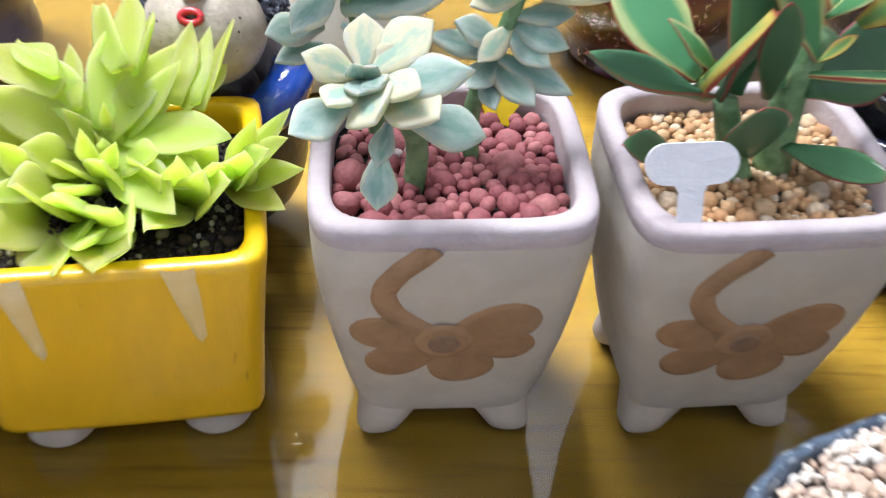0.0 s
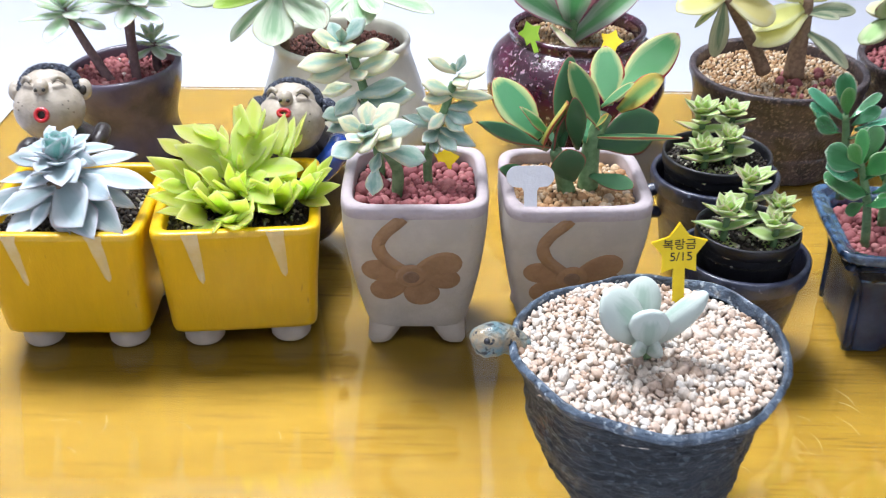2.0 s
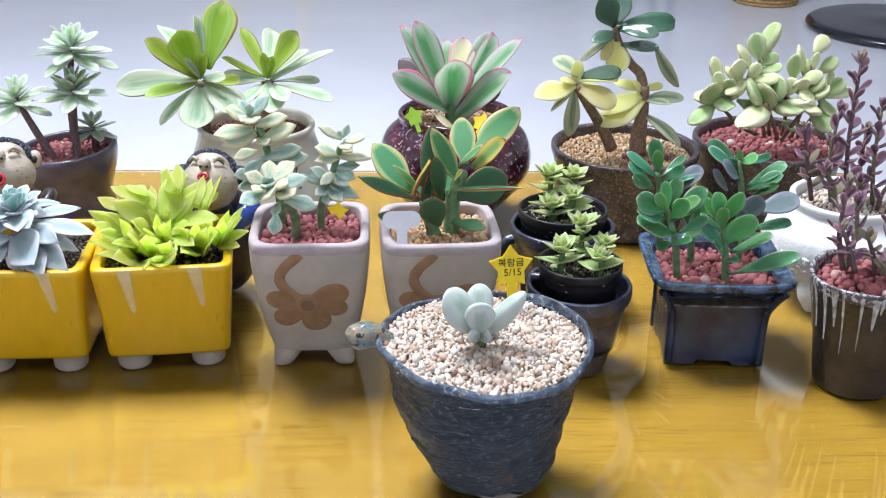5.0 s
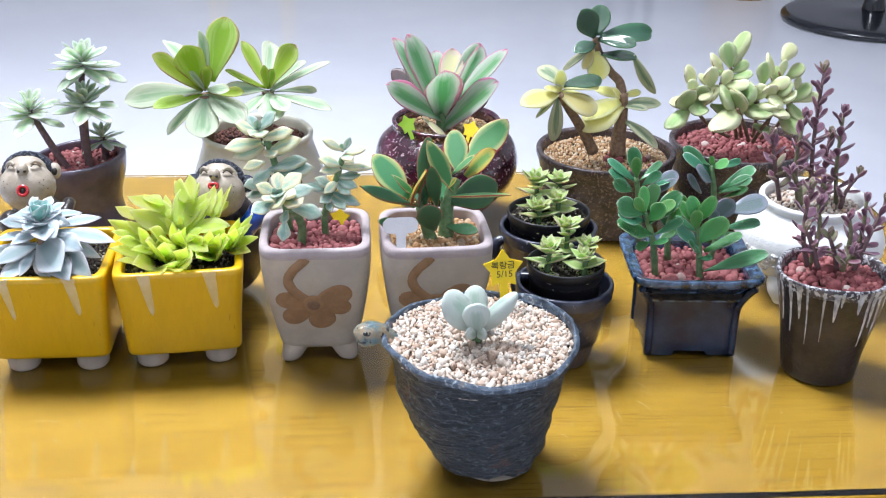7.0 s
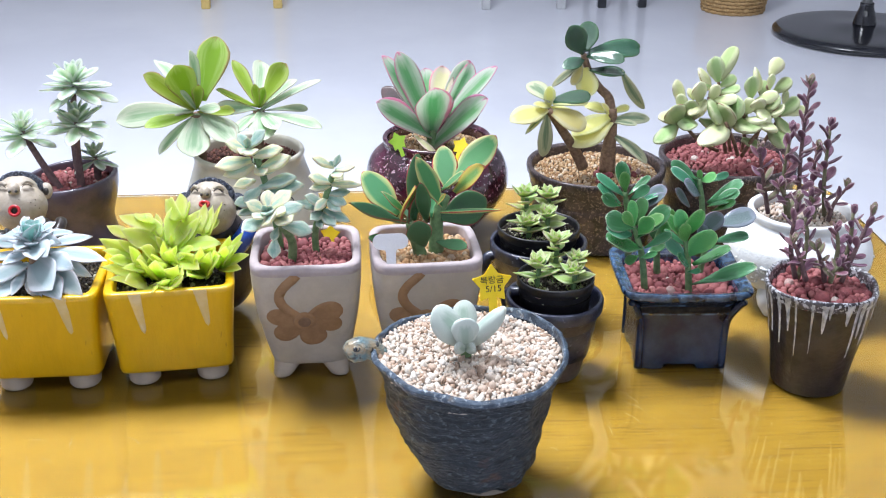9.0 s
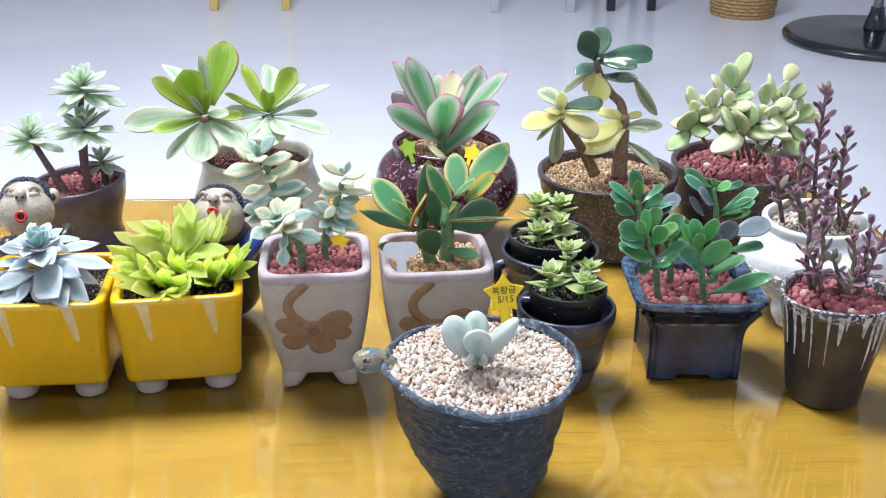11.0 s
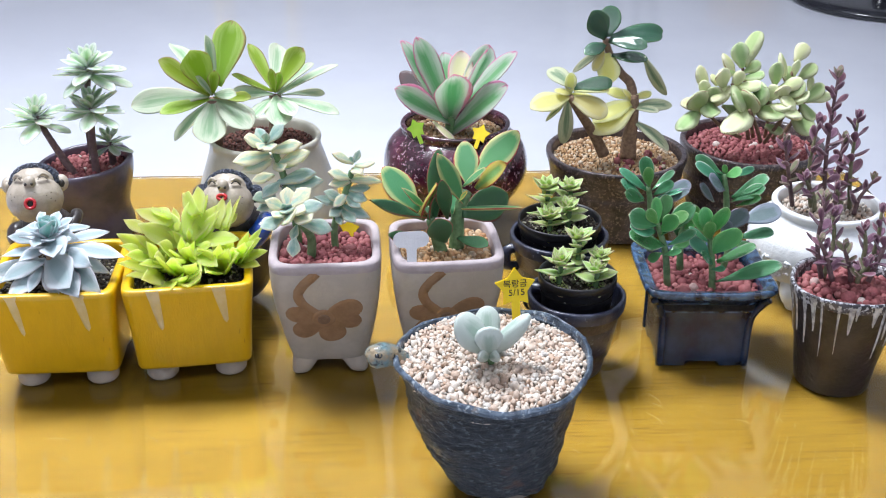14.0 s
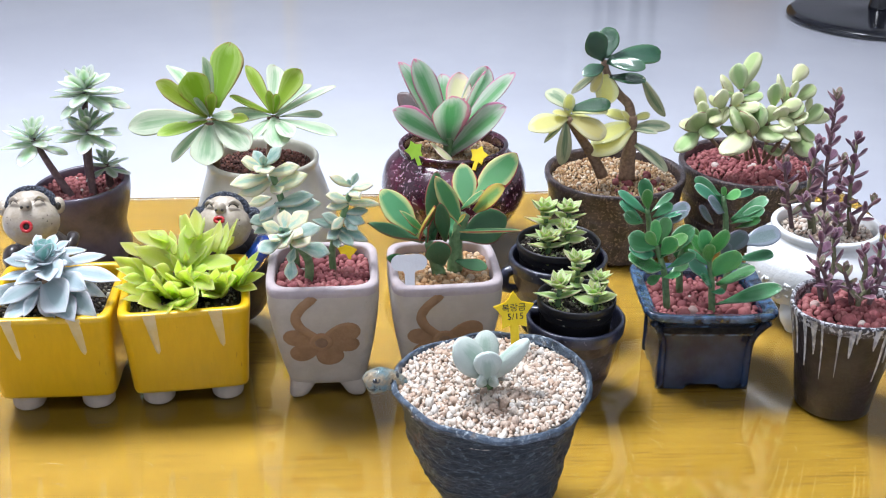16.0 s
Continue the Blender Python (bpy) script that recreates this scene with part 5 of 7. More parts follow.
leaf_to(p, KA[0], (-0.104, -0.014, 0.148), (-0.095, -0.010, 0.155), (-0.55, -0.75, 0.4), 1.34)
leaf_to(p, KB[0], (-0.102, -0.014, 0.146), (-0.076, -0.020, 0.152), (0, -0.6, 0.75), 0.88)
leaf_to(p, KA[1], (-0.100, -0.014, 0.143), (-0.085, -0.030, 0.144), (0, -0.6, 0.75), 1.34)
leaf_to(p, KA[2], (-0.105, -0.014, 0.144), (-0.099, -0.032, 0.145), (0, -1, 0.3), 1.52)
leaf_to(p, KB[1], (-0.109, -0.014, 0.141), (-0.124, -0.024, 0.136), (0, -0.6, 0.75), 1.16)
leaf_to(p, KB[2], (-0.095, -0.014, 0.137), (-0.074, -0.014, 0.130), (0, -0.6, 0.75), 1.10)
leaf_to(p, KB[0], (-0.099, -0.014, 0.135), (-0.102, -0.024, 0.127), (0, -1, 0.3), 1.04)
leaf_to(p, KB[1], (-0.101, -0.014, 0.126), (-0.102, -0.024, 0.114), (0, -1, 0.3), 1.16)
leaf_to(p, KA[0], (-0.108, -0.014, 0.146), (-0.114, -0.028, 0.146), (0, -0.6, 0.75), 1.22)
leaf_to(p, KB[2], (-0.106, -0.014, 0.148), (-0.108, -0.018, 0.155), (0, -1, 0.3), 1.22)
leaf_to(p, KB[0], (-0.105, -0.014, 0.148), (-0.101, -0.018, 0.155), (0, -1, 0.3), 1.22)
leaf_to(p, KB[1], (-0.106, -0.014, 0.147), (-0.106, -0.026, 0.148), (0, -1, 0.3), 1.22)
leaf_to(p, KB[2], (-0.104, -0.014, 0.147), (-0.100, -0.026, 0.151), (0, -0.6, 0.75), 1.22)
leaf_to(p, KA[1], (-0.103, -0.014, 0.146), (-0.089, -0.028, 0.151), (0, -0.6, 0.75), 0.98)

# leaves of the blue-grey rosette
p = ECHEVERIA
leaf_to(p, KE[0], (-0.288, 0.012, 0.114), (-0.313, 0.016, 0.118), (0, -0.6, 0.75), 0.89)
leaf_to(p, KE[1], (-0.288, 0.012, 0.107), (-0.317, 0.006, 0.107), (0, -0.6, 0.75), 0.63)
leaf_to(p, KE[2], (-0.283, 0.012, 0.110), (-0.300, -0.008, 0.109), (0, -0.6, 0.75), 0.95)
leaf_to(p, KE[3], (-0.291, 0.012, 0.099), (-0.329, 0.004, 0.092), (0, -0.6, 0.75), 0.65)
leaf_to(p, KE[0], (-0.286, 0.012, 0.099), (-0.313, -0.012, 0.096), (0, -0.6, 0.75), 0.86)
leaf_to(p, KE[1], (-0.296, 0.012, 0.093), (-0.326, -0.004, 0.088), (0, -0.6, 0.75), 0.58)
leaf_to(p, KE[2], (-0.287, 0.012, 0.092), (-0.308, -0.024, 0.086), (0, -0.6, 0.75), 0.89)
leaf_to(p, KE[3], (-0.282, 0.012, 0.102), (-0.263, -0.030, 0.099), (0, -1, 0.3), 1.47)
leaf_to(p, KE[0], (-0.280, 0.012, 0.093), (-0.256, -0.028, 0.092), (0, -0.6, 0.75), 1.05)
leaf_to(p, KE[1], (-0.274, 0.012, 0.097), (-0.242, -0.022, 0.092), (0, -0.6, 0.75), 0.79)
leaf_to(p, KE[2], (-0.274, 0.012, 0.106), (-0.248, -0.014, 0.109), (0, -0.6, 0.75), 1.05)
leaf_to(p, KE[3], (-0.273, 0.012, 0.109), (-0.227, 0.002, 0.107), (0, -0.6, 0.75), 0.71)
leaf_to(p, KE[0], (-0.270, 0.012, 0.114), (-0.240, 0.024, 0.117), (0, -0.6, 0.75), 0.73)
leaf_to(p, KE[1], (-0.273, 0.012, 0.104), (-0.238, -0.002, 0.096), (0, -0.6, 0.75), 0.58)
leaf_to(p, KE[2], (-0.288, 0.012, 0.090), (-0.271, -0.022, 0.090), (0, -0.6, 0.75), 0.84)
leaf_to(p, KE[3], (-0.289, 0.012, 0.094), (-0.293, -0.018, 0.090), (0, -0.6, 0.75), 0.63)
leaf_to(p, KE[0], (-0.274, 0.012, 0.121), (-0.257, 0.040, 0.115), (0, -0.6, 0.75), 0.73)
leaf_to(p, KE[1], (-0.288, 0.012, 0.121), (-0.313, 0.038, 0.115), (0, -0.6, 0.75), 0.84)
leaf_to(p, KE[0], (-0.282, 0.010, 0.119), (-0.265, -0.014, 0.118), (0, -0.6, 0.75), 1.52)
leaf_to(p, KE[1], (-0.283, 0.010, 0.119), (-0.286, -0.010, 0.122), (0, -0.6, 0.75), 1.37)
leaf_to(p, KE[2], (-0.279, 0.010, 0.122), (-0.258, 0.002, 0.121), (0, -0.6, 0.75), 1.05)
leaf_to(p, KE[3], (-0.275, 0.010, 0.125), (-0.264, 0.018, 0.131), (0, -0.6, 0.75), 1.10)
leaf_to(p, KE[0], (-0.278, 0.010, 0.127), (-0.275, 0.026, 0.133), (0, -1, 0.3), 1.16)
leaf_to(p, KE[1], (-0.284, 0.010, 0.126), (-0.296, 0.014, 0.127), (0, -0.6, 0.75), 1.16)
leaf_to(p, KE[2], (-0.283, 0.010, 0.128), (-0.290, 0.026, 0.133), (0, -1, 0.3), 1.16)
leaf_to(p, KE[3], (-0.281, 0.010, 0.117), (-0.272, -0.018, 0.118), (0, -0.6, 0.75), 1.37)
for n_, s0, s1, r0, r1, up, sd in ((14, 0.006, 0.017, 80, 46, 0.003, 3), (10, 0.016, 0.024, 50, 24, -0.004, 13)):
    rosette(p, KEH if sd == 3 else KE, (-0.280, 0.008, 0.119 + up), n_, s0, s1, r0, r1, seed=sd, height=0.006, wide0=1.3, jit=5)

# spoon-leaved rosettes in the ivory pot
M_AEO = leaf_material("yellow_green_leaf", (0.38, 0.56, 0.05), (0.58, 0.71, 0.20), (0.54, 0.40, 0.18), 0.6, 0.93, soft=0.3, streak=0.8, rough=0.42, coat=0.15, vary=0.12, thin=0.45)
M_AEO2 = leaf_material("cream_margined_leaf", (0.40, 0.60, 0.36), (0.76, 0.83, 0.66), (0.70, 0.66, 0.50), 0.42, 0.97, soft=0.35, streak=0.95, rough=0.45, coat=0.1, vary=0.10, thin=0.4)
KY = leaf_kinds("aeoy", M_AEO, 3, width=0.36, thick=0.05, wide=0.76, point=1.6, base=0.18, bend=0.16, cup=0.16)
KW = leaf_kinds("aeow", M_AEO2, 3, width=0.38, thick=0.05, wide=0.76, point=1.6, base=0.18, bend=-0.24, cup=0.14)
p = plant_at("aeonium", 0, 0, 0, "two spoon-leaved aeonium rosettes, yellow-green with cream margins")
tube("stem", [(-0.196, 0.285, 0.079), (-0.195, 0.280, 0.109), (-0.195, 0.276, 0.133)], [0.0060, 0.0055, 0.0060], STEM_BROWN, p, "", 10)
tube("stem", [(-0.143, 0.305, 0.081), (-0.141, 0.305, 0.103), (-0.139, 0.301, 0.127)], [0.0060, 0.0055, 0.0060], STEM_BROWN, p, "", 10)
leaf_to(p, KW[0], (-0.198, 0.276, 0.136), (-0.269, 0.262, 0.140), (0, -0.6, 0.75), 0.95)
leaf_to(p, KY[0], (-0.198, 0.276, 0.133), (-0.240, 0.250, 0.127), (0, -0.6, 0.75), 0.96)
leaf_to(p, KW[1], (-0.198, 0.276, 0.130), (-0.229, 0.244, 0.109), (0, -0.6, 0.75), 0.84)
leaf_to(p, KW[2], (-0.195, 0.276, 0.133), (-0.196, 0.236, 0.106), (0, -1, 0.3), 1.68)
leaf_to(p, KW[0], (-0.192, 0.276, 0.133), (-0.159, 0.240, 0.123), (0, -0.6, 0.75), 1.68)
leaf_to(p, KY[1], (-0.197, 0.276, 0.137), (-0.243, 0.268, 0.172), (0.55, -0.75, 0.4), 0.92)
leaf_to(p, KY[2], (-0.197, 0.276, 0.140), (-0.211, 0.266, 0.184), (0, -1, 0.3), 1.62)
leaf_to(p, KW[1], (-0.201, 0.276, 0.147), (-0.232, 0.312, 0.184), (0.55, -0.75, 0.4), 1.06)
leaf_to(p, KW[2], (-0.194, 0.276, 0.138), (-0.194, 0.278, 0.194), (0.9, -0.4, 0.3), 0.69)
leaf_to(p, KY[0], (-0.188, 0.276, 0.146), (-0.174, 0.304, 0.200), (0, -1, 0.3), 1.46)
leaf_to(p, KW[0], (-0.193, 0.276, 0.138), (-0.174, 0.252, 0.146), (-0.55, -0.75, 0.4), 1.01)
leaf_to(p, KY[1], (-0.194, 0.276, 0.135), (-0.155, 0.262, 0.136), (0, -0.6, 0.75), 0.62)
leaf_to(p, KY[2], (-0.194, 0.276, 0.138), (-0.189, 0.262, 0.167), (0, -1, 0.3), 0.90)
leaf_to(p, KW[1], (-0.195, 0.276, 0.137), (-0.203, 0.262, 0.159), (0.55, -0.75, 0.4), 0.90)
leaf_to(p, KY[0], (-0.140, 0.301, 0.132), (-0.165, 0.326, 0.171), (0.55, -0.75, 0.4), 0.95)
leaf_to(p, KY[1], (-0.141, 0.301, 0.132), (-0.180, 0.284, 0.151), (0, -0.6, 0.75), 0.62)
leaf_to(p, KW[0], (-0.141, 0.301, 0.129), (-0.175, 0.272, 0.144), (0, -0.6, 0.75), 0.90)
leaf_to(p, KW[1], (-0.138, 0.301, 0.136), (-0.138, 0.345, 0.173), (0, -1, 0.3), 0.90)
leaf_to(p, KY[2], (-0.138, 0.301, 0.132), (-0.109, 0.305, 0.173), (-0.55, -0.75, 0.4), 1.18)
leaf_to(p, KW[2], (-0.135, 0.301, 0.132), (-0.104, 0.335, 0.152), (-0.55, -0.75, 0.4), 0.67)
leaf_to(p, KW[0], (-0.136, 0.301, 0.129), (-0.082, 0.292, 0.164), (-0.55, -0.75, 0.4), 0.47)
leaf_to(p, KW[1], (-0.134, 0.301, 0.128), (-0.091, 0.310, 0.131), (0, -0.6, 0.75), 0.40)
leaf_to(p, KW[2], (-0.136, 0.301, 0.125), (-0.078, 0.268, 0.123), (0, -0.6, 0.75), 0.54)
leaf_to(p, KW[0], (-0.139, 0.301, 0.127), (-0.133, 0.252, 0.122), (0, -0.6, 0.75), 1.51)
leaf_to(p, KW[1], (-0.141, 0.301, 0.125), (-0.157, 0.256, 0.126), (0, -0.6, 0.75), 1.01)
leaf_to(p, KW[2], (-0.137, 0.301, 0.125), (-0.119, 0.256, 0.126), (0, -0.6, 0.75), 0.95)
leaf_to(p, KY[0], (-0.139, 0.301, 0.131), (-0.141, 0.292, 0.158), (0, -1, 0.3), 0.84)
leaf_to(p, KY[1], (-0.138, 0.301, 0.131), (-0.128, 0.290, 0.155), (-0.55, -0.75, 0.4), 0.90)

# pink-edged plant in the wine-red jar
M_KAL = leaf_material("pink_edged_leaf", (0.26, 0.58, 0.29), (0.80, 0.86, 0.77), (0.88, 0.40, 0.57), 0.54, 0.89, soft=0.40, streak=0.6, rough=0.42, coat=0.1, vary=0.12, thin=0.55)
M_KALC = leaf_material("creamy_pink_leaf", (0.86, 0.80, 0.48), (0.84, 0.72, 0.58), (0.80, 0.36, 0.42), 0.6, 0.90, thin=0.15, rough=0.5, coat=0.05)
M_DUSK = leaf_material("dark_maroon_leaf", (0.05, 0.025, 0.025), (0.07, 0.03, 0.03), (0.09, 0.04, 0.035), rough=0.5)
KK = leaf_kinds("kal", M_KAL, 3, width=0.54, thick=0.055, wide=0.66, point=1.7, base=0.32, bend=0.18, cup=0.15)
KC = leaf_kinds("kalc", M_KALC, 2, width=0.5, thick=0.06, wide=0.68, point=1.8, base=0.28, bend=0.10, cup=0.07)
KM = leaf_kinds("kald", M_DUSK, 2, width=0.5, thick=0.05, wide=0.6, point=1.8, base=0.3)
p = plant_at("kalanchoe", 0, 0, 0, "broad-leaved kalanchoe with pink-edged pale green paddles")
tube("stem", [(0.028, 0.275, 0.089), (0.028, 0.275, 0.102), (0.028, 0.274, 0.116)], [0.0060, 0.0055, 0.0050], STEM_GREEN, p, "", 10)
leaf_to(p, KM[0], (0.022, 0.272, 0.119), (-0.019, 0.310, 0.146), (0.55, -0.75, 0.4), 0.78)
leaf_to(p, KK[0], (0.024, 0.272, 0.118), (-0.024, 0.292, 0.180), (0.55, -0.75, 0.4), 0.61)
leaf_to(p, KK[1], (0.025, 0.272, 0.117), (-0.011, 0.280, 0.189), (0.55, -0.75, 0.4), 0.55)
leaf_to(p, KK[2], (0.024, 0.272, 0.122), (0.024, 0.315, 0.163), (0, -1, 0.3), 0.69)
leaf_to(p, KC[0], (0.032, 0.272, 0.122), (0.040, 0.300, 0.170), (0, -1, 0.3), 0.93)
leaf_to(p, KK[0], (0.036, 0.272, 0.125), (0.066, 0.318, 0.167), (0, -1, 0.3), 0.71)
leaf_to(p, KK[1], (0.040, 0.272, 0.125), (0.094, 0.296, 0.166), (-0.55, -0.75, 0.4), 0.61)
leaf_to(p, KD[0], (0.024, 0.272, 0.117), (-0.006, 0.285, 0.140), (0.55, -0.75, 0.4), 0.59)
leaf_to(p, KK[2], (0.026, 0.272, 0.109), (-0.028, 0.248, 0.149), (0, -0.6, 0.75), 0.65)
leaf_to(p, KK[0], (0.027, 0.272, 0.113), (0.028, 0.250, 0.168), (0, -1, 0.3), 1.13)
leaf_to(p, KK[1], (0.029, 0.272, 0.117), (0.068, 0.268, 0.178), (-0.9, -0.4, 0.3), 0.35)
leaf_to(p, KK[2], (0.030, 0.272, 0.100), (0.081, 0.250, 0.152), (-0.55, -0.75, 0.4), 0.76)
leaf_to(p, KC[1], (0.011, 0.268, 0.111), (0.029, 0.240, 0.101), (0, -0.6, 0.75), 0.54)
leaf_to(p, KM[1], (0.034, 0.272, 0.111), (0.075, 0.300, 0.127), (-0.55, -0.75, 0.4), 0.78)
leaf_to(p, KK[0], (0.027, 0.272, 0.113), (0.016, 0.270, 0.148), (0.55, -0.75, 0.4), 0.59)
leaf_to(p, KC[0], (0.030, 0.272, 0.117), (0.044, 0.285, 0.149), (-0.55, -0.75, 0.4), 0.69)

# variegated jade tree in a brown bowl
M_JGREEN = leaf_material("glossy_jade_leaf", (0.022, 0.085, 0.04), (0.035, 0.12, 0.05), (0.10, 0.18, 0.07), 0.7, 0.95, rough=0.24, coat=0.7)
M_JYELLOW = leaf_material("yellow_jade_leaf", (0.88, 0.84, 0.34), (0.90, 0.88, 0.54), (0.90, 0.88, 0.62), 0.6, 0.95, rough=0.35, coat=0.2, thin=0.5)
M_JMIX = leaf_material("striped_jade_leaf", (0.24, 0.34, 0.20), (0.62, 0.64, 0.42), (0.66, 0.64, 0.48), 0.35, 0.95, soft=0.25, streak=0.9, rough=0.35, coat=0.2, thin=0.3)
KJ = leaf_kinds("jg", M_JGREEN, 3, width=0.58, thick=0.10, wide=0.58, point=2.0, base=0.28, bend=0.15, cup=0.12)
KL = leaf_kinds("jy", M_JYELLOW, 3, width=0.56, thick=0.11, wide=0.58, point=2.0, base=0.28, bend=-0.22, cup=0.11)
KX = leaf_kinds("jm", M_JMIX, 3, width=0.48, thick=0.09, wide=0.58, point=1.8, base=0.28, bend=-0.35, cup=0.11)
p = plant_at("variegated_jade_tree", 0, 0, 0, "variegated jade tree with yellow and dark green leaves")
tube("stem", [(0.175, 0.265, 0.077), (0.164, 0.262, 0.098), (0.149, 0.258, 0.121), (0.137, 0.255, 0.139)], [0.0058, 0.0050, 0.0042, 0.0034], STEM_BROWN, p, "", 10)
tube("stem", [(0.201, 0.275, 0.070), (0.201, 0.275, 0.090), (0.203, 0.275, 0.113), (0.202, 0.274, 0.133)], [0.0085, 0.0072, 0.0052, 0.0046], STEM_BROWN, p, "", 10)
tube("stem", [(0.202, 0.275, 0.125), (0.200, 0.284, 0.141), (0.191, 0.290, 0.150), (0.180, 0.291, 0.167), (0.174, 0.288, 0.183)], [0.0052, 0.0046, 0.0042, 0.0036, 0.0030], STEM_BROWN, p, "", 10)
leaf_to(p, KL[0], (0.136, 0.256, 0.138), (0.100, 0.240, 0.134), (0, -0.6, 0.75), 1.09)
leaf_to(p, KX[0], (0.136, 0.256, 0.135), (0.114, 0.242, 0.121), (0, -0.6, 0.75), 0.48)
leaf_to(p, KX[1], (0.136, 0.256, 0.136), (0.133, 0.246, 0.093), (0, -1, 0.3), 0.78)
leaf_to(p, KX[2], (0.139, 0.256, 0.146), (0.121, 0.272, 0.165), (0.55, -0.75, 0.4), 1.32)
leaf_to(p, KL[1], (0.137, 0.256, 0.141), (0.138, 0.256, 0.161), (0, -1, 0.3), 1.03)
leaf_to(p, KJ[0], (0.141, 0.256, 0.147), (0.177, 0.258, 0.150), (0, -0.6, 0.75), 0.76)
leaf_to(p, KL[2], (0.141, 0.256, 0.144), (0.173, 0.250, 0.149), (0, -0.6, 0.75), 0.69)
leaf_to(p, KL[0], (0.139, 0.256, 0.137), (0.171, 0.240, 0.127), (0, -0.6, 0.75), 1.09)
leaf_to(p, KL[1], (0.138, 0.256, 0.141), (0.123, 0.250, 0.147), (0, -0.6, 0.75), 0.92)
leaf_to(p, KL[2], (0.139, 0.256, 0.140), (0.167, 0.262, 0.133), (0, -0.6, 0.75), 0.80)
leaf_to(p, KL[0], (0.201, 0.273, 0.120), (0.162, 0.252, 0.104), (0, -0.6, 0.75), 1.09)
leaf_to(p, KL[1], (0.200, 0.273, 0.125), (0.162, 0.262, 0.114), (0, -0.6, 0.75), 0.92)
leaf_to(p, KL[2], (0.200, 0.273, 0.129), (0.177, 0.290, 0.136), (0, -0.6, 0.75), 0.69)
leaf_to(p, KL[0], (0.201, 0.273, 0.130), (0.219, 0.275, 0.135), (0, -0.6, 0.75), 0.80)
leaf_to(p, KL[1], (0.200, 0.273, 0.128), (0.191, 0.268, 0.140), (0, -0.6, 0.75), 1.03)
leaf_to(p, KX[0], (0.203, 0.273, 0.122), (0.238, 0.268, 0.127), (0, -0.6, 0.75), 0.86)
leaf_to(p, KX[1], (0.203, 0.273, 0.120), (0.222, 0.258, 0.125), (0, -0.6, 0.75), 0.80)
leaf_to(p, KX[2], (0.205, 0.273, 0.106), (0.237, 0.252, 0.089), (0, -0.6, 0.75), 0.71)
leaf_to(p, KJ[0], (0.174, 0.288, 0.185), (0.157, 0.282, 0.211), (0, -1, 0.3), 1.26)
leaf_to(p, KJ[1], (0.175, 0.288, 0.186), (0.182, 0.306, 0.210), (0, -1, 0.3), 1.26)
leaf_to(p, KJ[2], (0.177, 0.288, 0.182), (0.210, 0.270, 0.181), (0, -0.6, 0.75), 0.80)
leaf_to(p, KJ[0], (0.179, 0.288, 0.183), (0.233, 0.312, 0.182), (0, -0.6, 0.75), 0.69)
leaf_to(p, KJ[1], (0.180, 0.288, 0.168), (0.212, 0.272, 0.166), (0, -0.6, 0.75), 0.83)
leaf_to(p, KX[0], (0.209, 0.276, 0.170), (0.231, 0.268, 0.132), (-0.55, -0.75, 0.4), 0.63)
leaf_to(p, KJ[2], (0.174, 0.288, 0.179), (0.153, 0.276, 0.172), (0, -0.6, 0.75), 1.09)
leaf_to(p, KX[1], (0.173, 0.288, 0.174), (0.142, 0.278, 0.158), (0, -0.6, 0.75), 0.48)
leaf_to(p, KL[0], (0.176, 0.288, 0.170), (0.179, 0.274, 0.146), (0, -1, 0.3), 1.44)
leaf_to(p, KL[1], (0.173, 0.288, 0.172), (0.163, 0.276, 0.157), (0, -1, 0.3), 0.80)
leaf_to(p, KX[2], (0.177, 0.288, 0.171), (0.195, 0.300, 0.156), (0, -0.6, 0.75), 0.92)

# furry bear-paw plant in the second brown bowl
M_PAW = leaf_material("furry_pale_green_leaf", (0.34, 0.48, 0.20), (0.56, 0.63, 0.36), (0.30, 0.17, 0.10), 0.6, 1.06, soft=0.3, streak=0.2, rough=0.85, coat=0.0, vary=0.16, tip_at=0.93)
M_PAW2 = leaf_material("furry_cream_leaf", (0.64, 0.69, 0.36), (0.77, 0.77, 0.50), (0.36, 0.20, 0.12), 0.6, 1.06, soft=0.3, streak=0.2, rough=0.85, coat=0.0, vary=0.14, tip_at=0.93)
KP = leaf_kinds("paw", M_PAW, 3, width=0.66, thick=0.30, wide=0.62, point=2.0, base=0.3, bend=0.15, cup=0.03)
KQ = leaf_kinds("paw2", M_PAW2, 3, width=0.64, thick=0.30, wide=0.62, point=2.0, base=0.3, bend=0.15, cup=0.03)
p = plant_at("bear_paw_cotyledon", 0, 0, 0, "bushy furry bear-paw succulent with pale chubby leaves")
tube("stem", [(0.315, 0.290, 0.083), (0.293, 0.283, 0.096), (0.271, 0.280, 0.119)], [0.0020, 0.0018, 0.0016], STEM_BROWN, p, "", 10)
tube("stem", [(0.325, 0.295, 0.079), (0.315, 0.290, 0.107), (0.297, 0.280, 0.141)], [0.0020, 0.0018, 0.0016], STEM_BROWN, p, "", 10)
tube("stem", [(0.331, 0.300, 0.079), (0.321, 0.295, 0.114), (0.308, 0.288, 0.154)], [0.0020, 0.0018, 0.0016], STEM_BROWN, p, "", 10)
tube("stem", [(0.334, 0.285, 0.080), (0.324, 0.275, 0.100), (0.311, 0.262, 0.121)], [0.0020, 0.0018, 0.0016], STEM_BROWN, p, "", 10)
tube("stem", [(0.343, 0.300, 0.079), (0.340, 0.290, 0.106), (0.331, 0.275, 0.129)], [0.0020, 0.0018, 0.0016], STEM_BROWN, p, "", 10)
